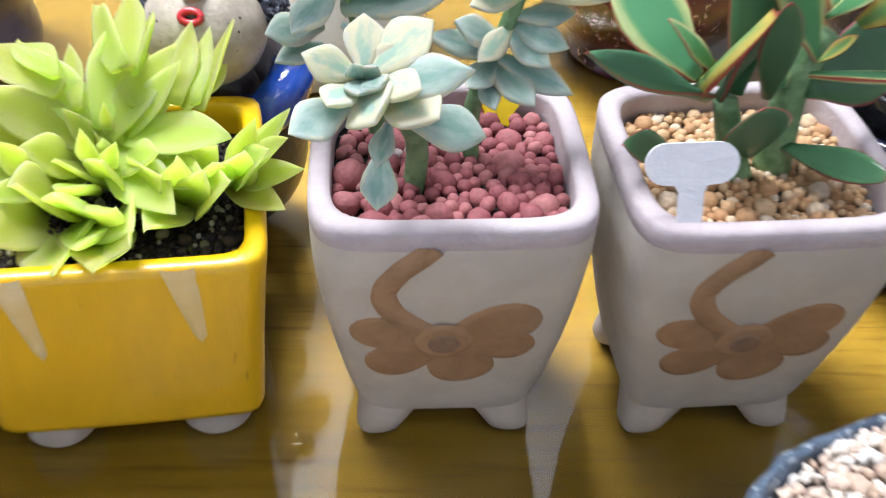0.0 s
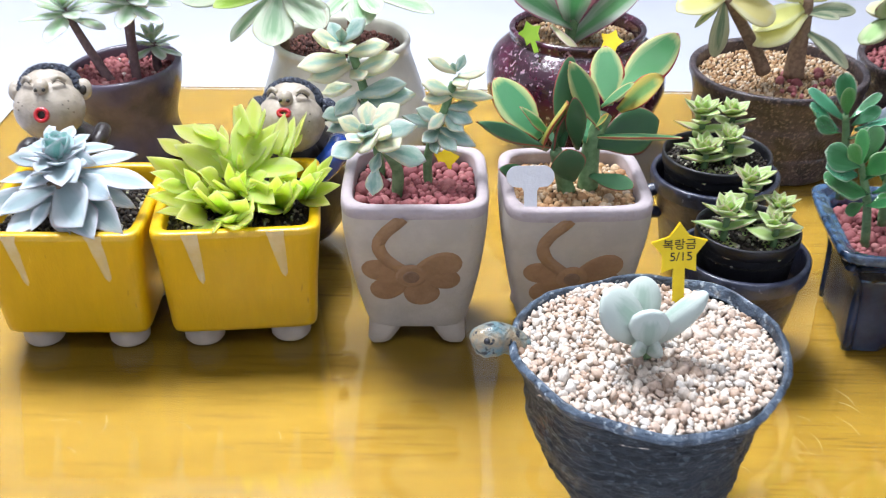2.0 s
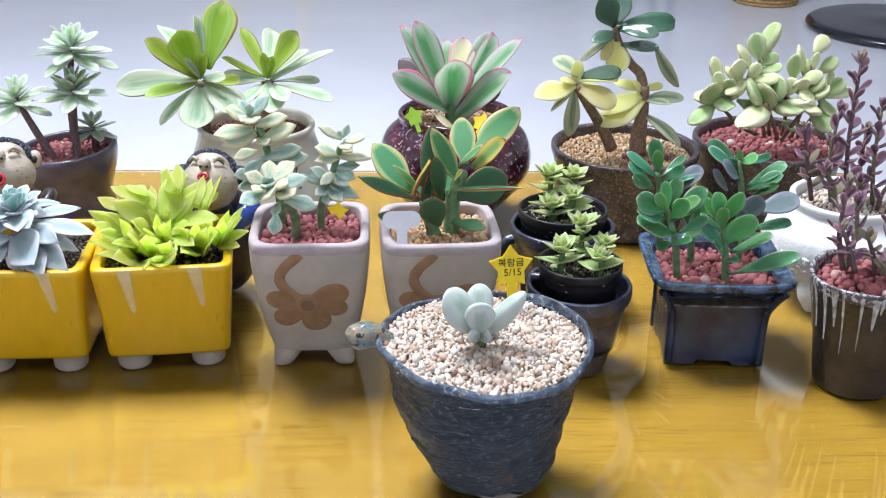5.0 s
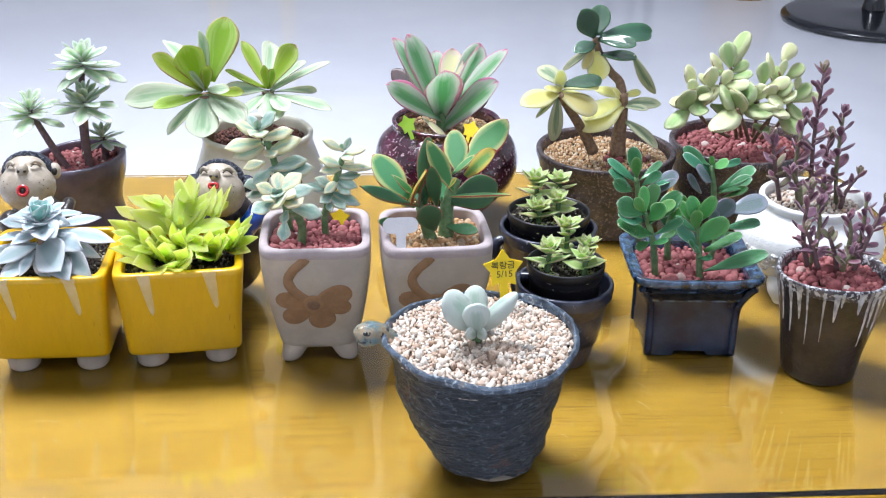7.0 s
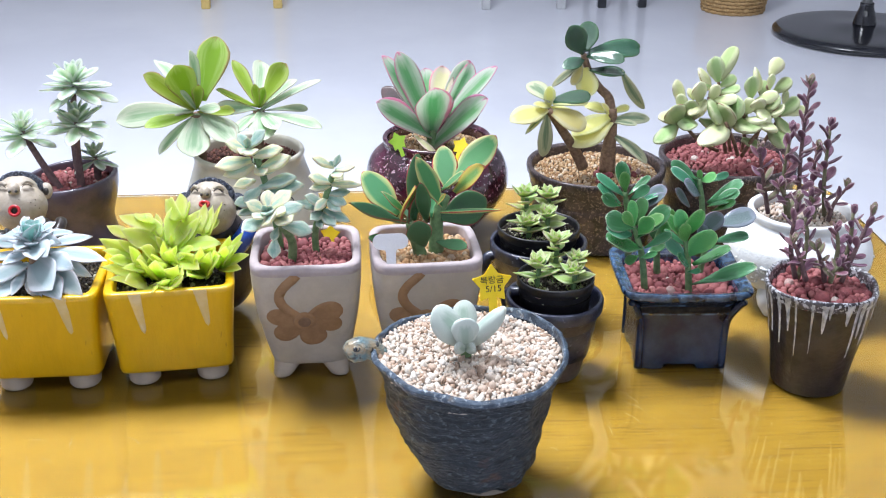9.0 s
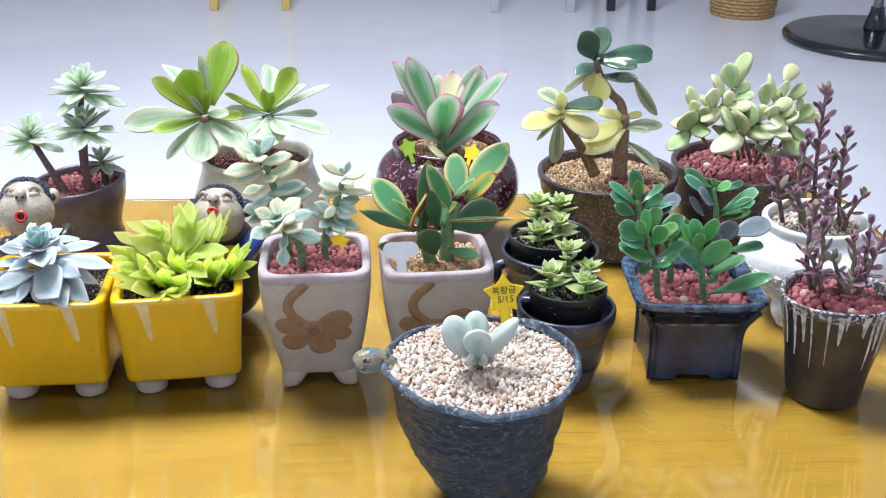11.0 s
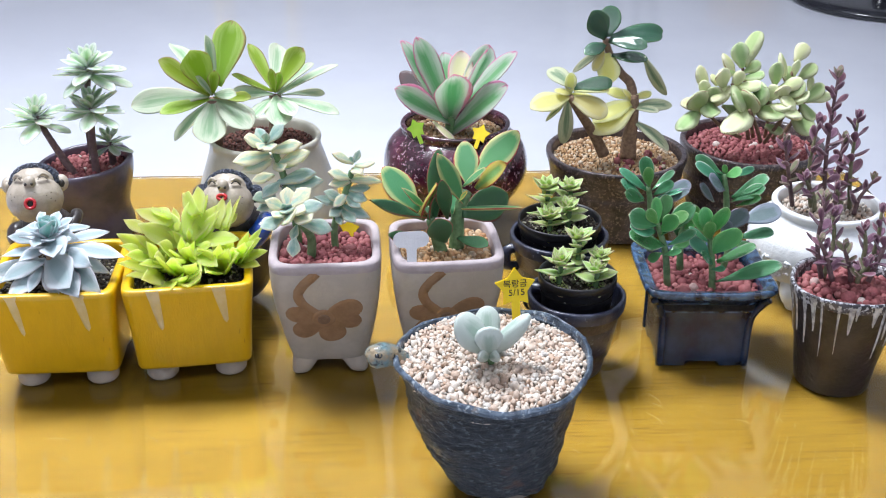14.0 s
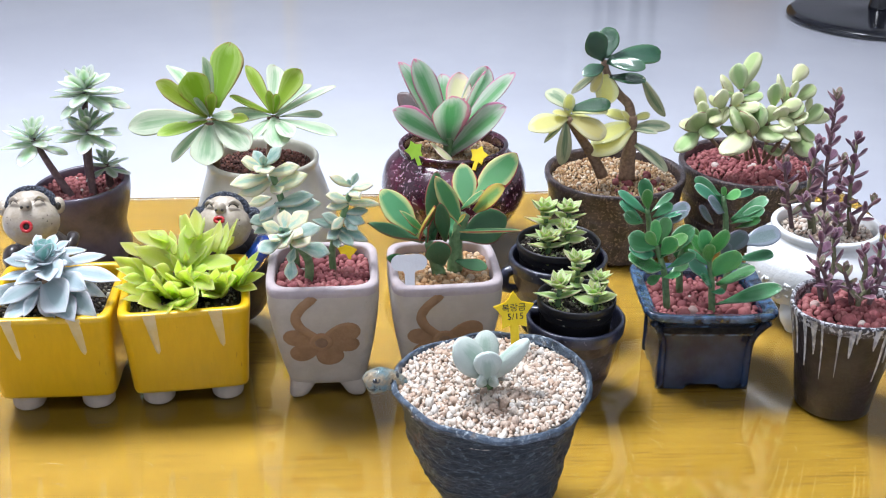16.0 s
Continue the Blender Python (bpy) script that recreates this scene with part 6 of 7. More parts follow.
tube("stem", [(0.352, 0.300, 0.077), (0.358, 0.295, 0.113), (0.357, 0.288, 0.150)], [0.0020, 0.0018, 0.0016], STEM_BROWN, p, "", 10)
tube("stem", [(0.356, 0.295, 0.079), (0.365, 0.288, 0.101), (0.370, 0.280, 0.122)], [0.0020, 0.0018, 0.0016], STEM_BROWN, p, "", 10)
tube("stem", [(0.338, 0.285, 0.079), (0.343, 0.272, 0.101), (0.348, 0.262, 0.119)], [0.0020, 0.0018, 0.0016], STEM_BROWN, p, "", 10)
leaf_to(p, KQ[0], (0.271, 0.284, 0.123), (0.249, 0.278, 0.119), (0, -0.6, 0.75), 1.14)
leaf_to(p, KP[0], (0.272, 0.284, 0.115), (0.256, 0.268, 0.137), (0, -1, 0.3), 1.14)
leaf_to(p, KP[1], (0.270, 0.284, 0.113), (0.244, 0.262, 0.098), (0, -0.6, 0.75), 0.74)
leaf_to(p, KP[2], (0.274, 0.284, 0.121), (0.278, 0.262, 0.112), (0, -1, 0.3), 1.14)
leaf_to(p, KQ[1], (0.273, 0.284, 0.134), (0.264, 0.285, 0.158), (0, -1, 0.3), 0.84)
leaf_to(p, KQ[2], (0.276, 0.284, 0.125), (0.267, 0.278, 0.147), (0, -1, 0.3), 0.78)
leaf_to(p, KQ[0], (0.290, 0.284, 0.136), (0.282, 0.272, 0.160), (0, -1, 0.3), 1.02)
leaf_to(p, KP[0], (0.280, 0.284, 0.119), (0.279, 0.275, 0.142), (0, -1, 0.3), 1.02)
leaf_to(p, KQ[1], (0.298, 0.284, 0.151), (0.287, 0.290, 0.168), (0.55, -0.75, 0.4), 1.08)
leaf_to(p, KP[1], (0.300, 0.284, 0.150), (0.282, 0.280, 0.152), (0, -0.6, 0.75), 0.78)
leaf_to(p, KP[2], (0.306, 0.284, 0.156), (0.300, 0.288, 0.180), (0, -1, 0.3), 0.96)
leaf_to(p, KP[0], (0.308, 0.284, 0.159), (0.328, 0.310, 0.181), (-0.55, -0.75, 0.4), 0.72)
leaf_to(p, KP[1], (0.309, 0.284, 0.151), (0.324, 0.285, 0.160), (0, -0.6, 0.75), 1.02)
leaf_to(p, KP[2], (0.309, 0.284, 0.145), (0.327, 0.275, 0.150), (0, -0.6, 0.75), 0.90)
leaf_to(p, KQ[2], (0.299, 0.284, 0.137), (0.305, 0.276, 0.156), (0, -1, 0.3), 0.90)
leaf_to(p, KQ[0], (0.302, 0.284, 0.136), (0.323, 0.266, 0.142), (0, -0.6, 0.75), 0.78)
leaf_to(p, KQ[1], (0.296, 0.284, 0.136), (0.276, 0.268, 0.127), (0, -0.6, 0.75), 0.78)
leaf_to(p, KQ[2], (0.285, 0.284, 0.119), (0.296, 0.270, 0.138), (0, -0.6, 0.75), 0.84)
leaf_to(p, KP[0], (0.313, 0.284, 0.119), (0.291, 0.262, 0.134), (0, -0.6, 0.75), 1.20)
leaf_to(p, KP[1], (0.315, 0.284, 0.115), (0.315, 0.258, 0.138), (-0.55, -0.75, 0.4), 1.14)
leaf_to(p, KP[2], (0.322, 0.284, 0.120), (0.328, 0.262, 0.145), (-0.55, -0.75, 0.4), 0.96)
leaf_to(p, KQ[0], (0.333, 0.284, 0.123), (0.341, 0.270, 0.142), (-0.55, -0.75, 0.4), 1.02)
leaf_to(p, KQ[1], (0.323, 0.284, 0.113), (0.285, 0.246, 0.103), (0, -0.6, 0.75), 0.74)
leaf_to(p, KP[0], (0.325, 0.284, 0.115), (0.341, 0.252, 0.112), (0, -0.6, 0.75), 1.02)
leaf_to(p, KQ[2], (0.334, 0.284, 0.114), (0.350, 0.256, 0.122), (0, -0.6, 0.75), 0.90)
leaf_to(p, KP[1], (0.360, 0.284, 0.110), (0.372, 0.254, 0.096), (0, -0.6, 0.75), 0.79)
leaf_to(p, KQ[0], (0.356, 0.284, 0.116), (0.350, 0.252, 0.113), (0, -1, 0.3), 1.20)
leaf_to(p, KP[2], (0.340, 0.284, 0.138), (0.338, 0.282, 0.163), (0, -1, 0.3), 0.78)
leaf_to(p, KQ[1], (0.348, 0.284, 0.147), (0.342, 0.288, 0.169), (0.55, -0.75, 0.4), 0.84)
leaf_to(p, KQ[2], (0.357, 0.284, 0.161), (0.368, 0.292, 0.176), (0, -1, 0.3), 1.32)
leaf_to(p, KQ[0], (0.358, 0.284, 0.148), (0.357, 0.280, 0.165), (0, -1, 0.3), 0.84)
leaf_to(p, KP[0], (0.363, 0.284, 0.144), (0.379, 0.284, 0.157), (-0.55, -0.75, 0.4), 1.08)
leaf_to(p, KQ[1], (0.343, 0.284, 0.133), (0.362, 0.268, 0.147), (0, -0.6, 0.75), 0.72)
leaf_to(p, KQ[2], (0.350, 0.284, 0.124), (0.339, 0.266, 0.144), (0, -1, 0.3), 0.96)
leaf_to(p, KP[1], (0.355, 0.284, 0.127), (0.366, 0.266, 0.143), (0, -0.6, 0.75), 1.02)
leaf_to(p, KQ[0], (0.359, 0.284, 0.121), (0.369, 0.262, 0.133), (0, -0.6, 0.75), 0.96)
leaf_to(p, KP[2], (0.368, 0.284, 0.119), (0.375, 0.262, 0.107), (0, -0.6, 0.75), 0.78)
leaf_to(p, KP[0], (0.372, 0.284, 0.121), (0.388, 0.280, 0.139), (-0.55, -0.75, 0.4), 0.96)
leaf_to(p, KQ[1], (0.375, 0.284, 0.121), (0.395, 0.276, 0.130), (0, -0.6, 0.75), 0.66)
leaf_to(p, KQ[2], (0.358, 0.284, 0.125), (0.343, 0.258, 0.123), (0, -0.6, 0.75), 1.08)
leaf_to(p, KQ[0], (0.374, 0.284, 0.132), (0.377, 0.290, 0.145), (0, -1, 0.3), 0.90)
leaf_to(p, KP[1], (0.291, 0.284, 0.118), (0.308, 0.275, 0.111), (0, -0.6, 0.75), 0.84)
leaf_to(p, KP[2], (0.336, 0.284, 0.097), (0.351, 0.275, 0.091), (0, -0.6, 0.75), 0.96)
leaf_to(p, KP[0], (0.315, 0.284, 0.138), (0.310, 0.280, 0.124), (0, -1, 0.3), 0.96)
leaf_to(p, KQ[1], (0.284, 0.284, 0.138), (0.279, 0.290, 0.148), (0, -1, 0.3), 0.96)
leaf_to(p, KP[1], (0.340, 0.284, 0.114), (0.329, 0.290, 0.127), (0, -1, 0.3), 0.96)
leaf_to(p, KP[2], (0.351, 0.284, 0.140), (0.358, 0.300, 0.150), (0, -1, 0.3), 0.96)

# pale plant in the stoneware bowl
M_PALE = leaf_material("powdery_white_leaf", (0.40, 0.52, 0.44), (0.62, 0.70, 0.64), (0.66, 0.72, 0.68), 0.4, 0.97, soft=0.3, streak=0.5, rough=0.7, coat=0.0, vary=0.06)
KB2 = leaf_kinds("pale", M_PALE, 2, width=0.52, thick=0.34, wide=0.6, point=2.0, base=0.3, bend=0.25, cup=0.02)
p = plant_at("young_cotyledon", 0, 0, 0, "small powdery white-green succulent with four plump leaves")
leaf_to(p, KB2[0], (0.026, -0.152, 0.110), (0.004, -0.158, 0.139), (0.5, -0.6, 0.5), 1.15)
leaf_to(p, KB2[1], (0.027, -0.142, 0.107), (0.027, -0.130, 0.131), (0, -1, 0.3), 1.1)
leaf_to(p, KB2[0], (0.026, -0.158, 0.114), (0.024, -0.170, 0.140), (0, -0.8, 0.5), 1.2)
leaf_to(p, KB2[1], (0.028, -0.152, 0.109), (0.053, -0.150, 0.134), (-0.5, -0.4, 0.8), 0.62)
leaf_to(p, KB2[0], (0.025, -0.158, 0.110), (0.019, -0.168, 0.120), (0, -0.8, 0.5), 1.3)
leaf_to(p, KB2[1], (0.027, -0.158, 0.110), (0.031, -0.168, 0.119), (0, -0.8, 0.5), 1.2)
tube("stem", [(0.027, -0.152, 0.103), (0.027, -0.152, 0.111)], [0.0035, 0.003], STEM_GREEN, p, "", 10)

# jade cuttings in the blue planter
M_JADE = leaf_material("blue_green_jade_leaf", (0.045, 0.22, 0.08), (0.09, 0.31, 0.14), (0.40, 0.54, 0.38), 0.68, 0.92, soft=0.25, streak=0.5, rough=0.26, coat=0.6, vary=0.30)
M_JPURP = leaf_material("purple_grey_jade_leaf", (0.13, 0.19, 0.20), (0.22, 0.26, 0.32), (0.38, 0.30, 0.40), 0.6, 0.95, streak=0.5, rough=0.36, coat=0.3, vary=0.2)
M_JNEW = leaf_material("fresh_green_jade_leaf", (0.08, 0.38, 0.08), (0.17, 0.49, 0.15), (0.44, 0.62, 0.32), 0.7, 0.94, streak=0.4, rough=0.3, coat=0.45, vary=0.2)
KJ1 = leaf_kinds("j1", M_JADE, 3, width=0.50, thick=0.09, wide=0.68, point=2.1, base=0.14, bend=0.18, cup=0.13)
KJ2 = leaf_kinds("j2", M_JPURP, 2, width=0.56, thick=0.10, wide=0.66, point=2.1, base=0.14, bend=0.12, cup=0.12)
KJ3 = leaf_kinds("j3", M_JNEW, 2, width=0.50, thick=0.10, wide=0.66, point=2.1, base=0.14, bend=0.2, cup=0.13)
p = plant_at("jade_plant", 0, 0, 0, "bushy dark green jade plant with purple-tinged leaves")
tube("stem", [(0.182, 0.020, 0.062), (0.177, 0.017, 0.093), (0.168, 0.015, 0.119)], [0.0029, 0.0025, 0.0019], STEM_GREEN, p, "", 10)
tube("stem", [(0.216, 0.014, 0.059), (0.212, 0.012, 0.090), (0.207, 0.011, 0.113)], [0.0029, 0.0025, 0.0019], STEM_GREEN, p, "", 10)
tube("stem", [(0.228, 0.040, 0.049), (0.233, 0.040, 0.082), (0.234, 0.040, 0.104)], [0.0029, 0.0025, 0.0019], STEM_GREEN, p, "", 10)
tube("stem", [(0.176, 0.058, 0.075), (0.173, 0.057, 0.110), (0.169, 0.056, 0.131)], [0.0029, 0.0025, 0.0019], STEM_GREEN, p, "", 10)
tube("stem", [(0.236, 0.066, 0.070), (0.236, 0.066, 0.110), (0.231, 0.066, 0.136)], [0.0029, 0.0025, 0.0019], STEM_GREEN, p, "", 10)
tube("stem", [(0.194, 0.032, 0.071), (0.192, 0.032, 0.096), (0.193, 0.032, 0.115)], [0.0029, 0.0025, 0.0019], STEM_GREEN, p, "", 10)
leaf_to(p, KJ1[0], (0.168, 0.015, 0.117), (0.142, 0.006, 0.128), (0, -0.6, 0.75), 1.12)
leaf_to(p, KJ1[1], (0.167, 0.015, 0.111), (0.143, 0.002, 0.120), (0, -0.6, 0.75), 1.00)
leaf_to(p, KJ1[2], (0.175, 0.015, 0.100), (0.142, 0.002, 0.110), (0, -0.6, 0.75), 1.18)
leaf_to(p, KJ3[0], (0.168, 0.015, 0.118), (0.158, 0.012, 0.132), (0, -1, 0.3), 1.00)
leaf_to(p, KJ3[1], (0.168, 0.015, 0.118), (0.165, 0.018, 0.139), (0, -1, 0.3), 0.89)
leaf_to(p, KJ1[0], (0.170, 0.015, 0.119), (0.176, 0.022, 0.139), (0, -1, 0.3), 1.00)
leaf_to(p, KJ3[0], (0.171, 0.015, 0.115), (0.190, 0.008, 0.129), (0, -0.6, 0.75), 0.83)
leaf_to(p, KJ3[1], (0.172, 0.015, 0.112), (0.180, 0.002, 0.131), (-0.55, -0.75, 0.4), 1.00)
leaf_to(p, KJ1[1], (0.172, 0.015, 0.109), (0.195, 0.010, 0.136), (-0.55, -0.75, 0.4), 0.83)
leaf_to(p, KJ1[2], (0.178, 0.015, 0.100), (0.198, 0.006, 0.115), (0, -0.6, 0.75), 0.59)
leaf_to(p, KJ3[0], (0.176, 0.015, 0.092), (0.186, 0.002, 0.100), (0, -0.6, 0.75), 0.71)
leaf_to(p, KJ1[0], (0.174, 0.015, 0.094), (0.160, 0.004, 0.092), (0, -0.6, 0.75), 0.83)
leaf_to(p, KJ1[1], (0.179, 0.015, 0.094), (0.196, 0.022, 0.100), (0, -0.6, 0.75), 0.83)
leaf_to(p, KJ3[0], (0.208, 0.011, 0.110), (0.198, 0.008, 0.135), (0, -1, 0.3), 0.89)
leaf_to(p, KJ3[1], (0.208, 0.011, 0.111), (0.216, 0.006, 0.136), (0, -1, 0.3), 1.00)
leaf_to(p, KJ3[0], (0.207, 0.011, 0.110), (0.190, 0.010, 0.128), (0.55, -0.75, 0.4), 0.89)
leaf_to(p, KJ3[1], (0.212, 0.011, 0.095), (0.224, 0.000, 0.122), (0, -1, 0.3), 1.24)
leaf_to(p, KJ1[0], (0.216, 0.011, 0.087), (0.243, 0.002, 0.103), (0, -0.6, 0.75), 0.77)
leaf_to(p, KJ1[1], (0.217, 0.011, 0.070), (0.263, -0.004, 0.089), (0, -0.6, 0.75), 0.50)
leaf_to(p, KJ1[2], (0.209, 0.011, 0.103), (0.190, 0.014, 0.114), (0, -0.6, 0.75), 0.71)
leaf_to(p, KJ1[0], (0.212, 0.011, 0.090), (0.192, 0.014, 0.107), (0, -0.6, 0.75), 0.71)
leaf_to(p, KJ3[0], (0.209, 0.011, 0.106), (0.202, 0.004, 0.125), (0, -1, 0.3), 1.06)
leaf_to(p, KJ1[1], (0.213, 0.011, 0.085), (0.198, 0.002, 0.099), (0, -0.6, 0.75), 0.83)
leaf_to(p, KJ1[2], (0.212, 0.011, 0.081), (0.221, 0.000, 0.085), (0, -0.6, 0.75), 0.71)
leaf_to(p, KJ2[0], (0.228, 0.040, 0.100), (0.243, 0.040, 0.119), (0, -1, 0.3), 1.18)
leaf_to(p, KJ2[1], (0.239, 0.040, 0.107), (0.272, 0.044, 0.113), (0, -0.6, 0.75), 1.00)
leaf_to(p, KJ1[0], (0.241, 0.040, 0.094), (0.267, 0.038, 0.097), (0, -0.6, 0.75), 1.00)
leaf_to(p, KJ2[0], (0.234, 0.040, 0.096), (0.224, 0.036, 0.110), (0, -1, 0.3), 1.06)
leaf_to(p, KJ1[1], (0.235, 0.040, 0.091), (0.248, 0.026, 0.088), (0, -0.6, 0.75), 0.94)
leaf_to(p, KJ1[0], (0.170, 0.056, 0.129), (0.165, 0.060, 0.156), (0, -1, 0.3), 0.83)
leaf_to(p, KJ3[0], (0.170, 0.056, 0.131), (0.165, 0.052, 0.150), (0, -1, 0.3), 0.94)
leaf_to(p, KJ1[1], (0.168, 0.056, 0.128), (0.145, 0.062, 0.143), (0, -0.6, 0.75), 0.65)
leaf_to(p, KJ1[2], (0.166, 0.056, 0.121), (0.143, 0.052, 0.136), (0, -0.6, 0.75), 1.06)
leaf_to(p, KJ1[0], (0.167, 0.056, 0.119), (0.146, 0.044, 0.130), (0, -0.6, 0.75), 0.77)
leaf_to(p, KJ1[1], (0.172, 0.056, 0.128), (0.191, 0.066, 0.139), (0, -0.6, 0.75), 0.53)
leaf_to(p, KJ1[2], (0.174, 0.056, 0.124), (0.189, 0.056, 0.135), (-0.55, -0.75, 0.4), 1.00)
leaf_to(p, KJ1[0], (0.176, 0.056, 0.121), (0.196, 0.050, 0.129), (0, -0.6, 0.75), 0.65)
leaf_to(p, KJ2[0], (0.183, 0.056, 0.123), (0.203, 0.058, 0.132), (0, -0.6, 0.75), 1.00)
leaf_to(p, KJ2[1], (0.181, 0.056, 0.116), (0.201, 0.046, 0.131), (0, -0.6, 0.75), 0.59)
leaf_to(p, KJ1[1], (0.173, 0.056, 0.115), (0.180, 0.040, 0.126), (0, -0.6, 0.75), 0.83)
leaf_to(p, KJ1[0], (0.230, 0.066, 0.136), (0.208, 0.074, 0.148), (0, -0.6, 0.75), 0.65)
leaf_to(p, KJ1[1], (0.227, 0.066, 0.133), (0.204, 0.062, 0.146), (0, -0.6, 0.75), 0.89)
leaf_to(p, KJ2[0], (0.233, 0.066, 0.123), (0.214, 0.056, 0.136), (0, -0.6, 0.75), 1.12)
leaf_to(p, KJ2[1], (0.225, 0.066, 0.113), (0.207, 0.058, 0.132), (0.55, -0.75, 0.4), 0.59)
leaf_to(p, KJ3[0], (0.232, 0.066, 0.135), (0.243, 0.058, 0.142), (0, -0.6, 0.75), 1.24)
leaf_to(p, KJ3[1], (0.233, 0.066, 0.137), (0.228, 0.064, 0.145), (0, -1, 0.3), 1.18)
leaf_to(p, KJ1[2], (0.236, 0.066, 0.134), (0.256, 0.072, 0.137), (0, -0.6, 0.75), 0.59)
leaf_to(p, KJ1[0], (0.240, 0.066, 0.116), (0.267, 0.062, 0.134), (0, -0.6, 0.75), 0.89)
leaf_to(p, KJ1[1], (0.240, 0.066, 0.113), (0.263, 0.054, 0.129), (0, -0.6, 0.75), 0.77)
leaf_to(p, KJ1[2], (0.244, 0.066, 0.109), (0.260, 0.048, 0.122), (0, -0.6, 0.75), 0.53)
leaf_to(p, KJ1[0], (0.234, 0.066, 0.120), (0.225, 0.070, 0.138), (0, -0.6, 0.75), 0.71)
leaf_to(p, KJ3[0], (0.192, 0.032, 0.105), (0.200, 0.028, 0.128), (0, -1, 0.3), 1.00)
leaf_to(p, KJ1[0], (0.189, 0.032, 0.100), (0.183, 0.028, 0.120), (0, -1, 0.3), 0.83)
leaf_to(p, KJ3[1], (0.194, 0.032, 0.105), (0.201, 0.022, 0.117), (0, -0.6, 0.75), 0.94)
leaf_to(p, KJ1[1], (0.192, 0.032, 0.096), (0.210, 0.024, 0.094), (0, -0.6, 0.75), 0.83)

# tall starry stems in the plum-brown pot
M_STAR = leaf_material("white_edged_leaf", (0.48, 0.65, 0.42), (0.82, 0.88, 0.80), (0.84, 0.82, 0.77), 0.46, 0.95, soft=0.40, streak=0.4, rough=0.5, coat=0.1, vary=0.12, sss=0.2, thin=0.5)
KS = leaf_kinds("starry", M_STAR, 3, width=0.46, thick=0.08, wide=0.62, point=1.6, base=0.34, bend=-0.10, cup=0.06)
p = plant_at("white_edged_sempervivum", 0, 0, 0, "tall bare-stemmed succulent with white-edged star rosettes")
STARS = (
    ((-0.314, 0.284, 0.062), (-0.314, 0.284, 0.115), (-0.307, 0.282, 0.163), 0.040, 24, 1),
    ((-0.308, 0.266, 0.062), (-0.308, 0.266, 0.098), (-0.305, 0.266, 0.130), 0.037, 22, 2),
    ((-0.326, 0.262, 0.062), (-0.342, 0.264, 0.092), (-0.357, 0.268, 0.121), 0.036, 18, 3),
    ((-0.296, 0.284, 0.062), (-0.296, 0.284, 0.078), (-0.297, 0.283, 0.090), 0.026, 16, 4),
)
for a, b_, c, size, n, sd in STARS:
    tube("stem", [a, b_, c], [0.0040, 0.0034, 0.0026], STEM_MAUVE, p, "bare mauve-brown stem")
    rosette(p, KS, c, n, size * 0.34, size, 82, -18, seed=sd, height=size * 0.42, jit=10, power=0.8)

# stacked pointed leaves in the nursery pots
M_PERF = leaf_material("pale_green_pointed_leaf", (0.54, 0.71, 0.24), (0.68, 0.79, 0.42), (0.80, 0.56, 0.46), 0.55, 0.95, streak=0.3, rough=0.5, coat=0.05, vary=0.16, base=(0.50, 0.68, 0.22), sss=0.2, thin=0.3)
KF = leaf_kinds("perf", M_PERF, 3, width=0.76, thick=0.11, wide=0.38, point=1.4, base=0.62, bend=0.22, cup=0.08)


def stacked_crassula(spots, label):
    pl = plant_at("stacked_crassula", 0, 0, 0, label)
    for x, y, z0, z1, size, sd in spots:
        rnd = random.Random(sd)
        tube("stem", [(x, y, z0), (x + 0.001, y, z1)], [0.0022, 0.0018], STEM_GREEN, pl, "", 8)
        n = max(3, int((z1 - z0) / 0.0050))
        for i in range(n):
            t = i / (n - 1)
            s = size * (1.16 - 0.16 * t)
            for side in (0, 180):
                leaf_at(pl, rnd.choice(KF), (x, y, z0 + (z1 - z0) * t), side + 85 * i + rnd.uniform(-8, 8), -4 + 30 * t ** 1.3 + rnd.uniform(-5, 5), s * rnd.uniform(0.9, 1.1))
        rosette(pl, KF, (x, y, z1 + 0.001), 13, size * 0.30, size * 1.02, 84, 18, seed=sd, jit=5, height=0.004, wide0=1.1)
    return pl


stacked_crassula(((0.0935, 0.000, 0.076, 0.0935, 0.0165, 1), (0.1095, 0.016, 0.076, 0.106, 0.0150, 2), (0.1200, -0.007, 0.076, 0.0905, 0.0145, 3), (0.1235, 0.003, 0.076, 0.0965, 0.0130, 4)), "pale green stacked pointed leaves in a black nursery pot")
stacked_crassula(((0.0985, 0.112, 0.077, 0.1075, 0.0160, 5), (0.1180, 0.116, 0.077, 0.1050, 0.0150, 6), (0.1150, 0.098, 0.077, 0.0945, 0.0150, 7), (0.0985, 0.092, 0.077, 0.0900, 0.0160, 8)), "cluster of pale green stacked pointed leaves, nursery pot")

# purple stonecrop stems
M_SED = leaf_material("purple_brown_leaf", (0.19, 0.075, 0.12), (0.29, 0.15, 0.20), (0.46, 0.34, 0.36), 0.55, 0.90, streak=0.4, rough=0.45, coat=0.1, vary=0.22)
M_SEDG = leaf_material("olive_purple_leaf", (0.20, 0.20, 0.10), (0.26, 0.17, 0.15), (0.44, 0.34, 0.32), 0.55, 0.90, streak=0.4, rough=0.45, coat=0.1, vary=0.2)
KU = leaf_kinds("sed", M_SED, 3, width=0.50, thick=0.15, wide=0.58, point=1.7, base=0.32, bend=0.3, cup=0.08)
KG = leaf_kinds("sedg", M_SEDG, 2, width=0.50, thick=0.15, wide=0.58, point=1.7, base=0.32, bend=0.3, cup=0.08)


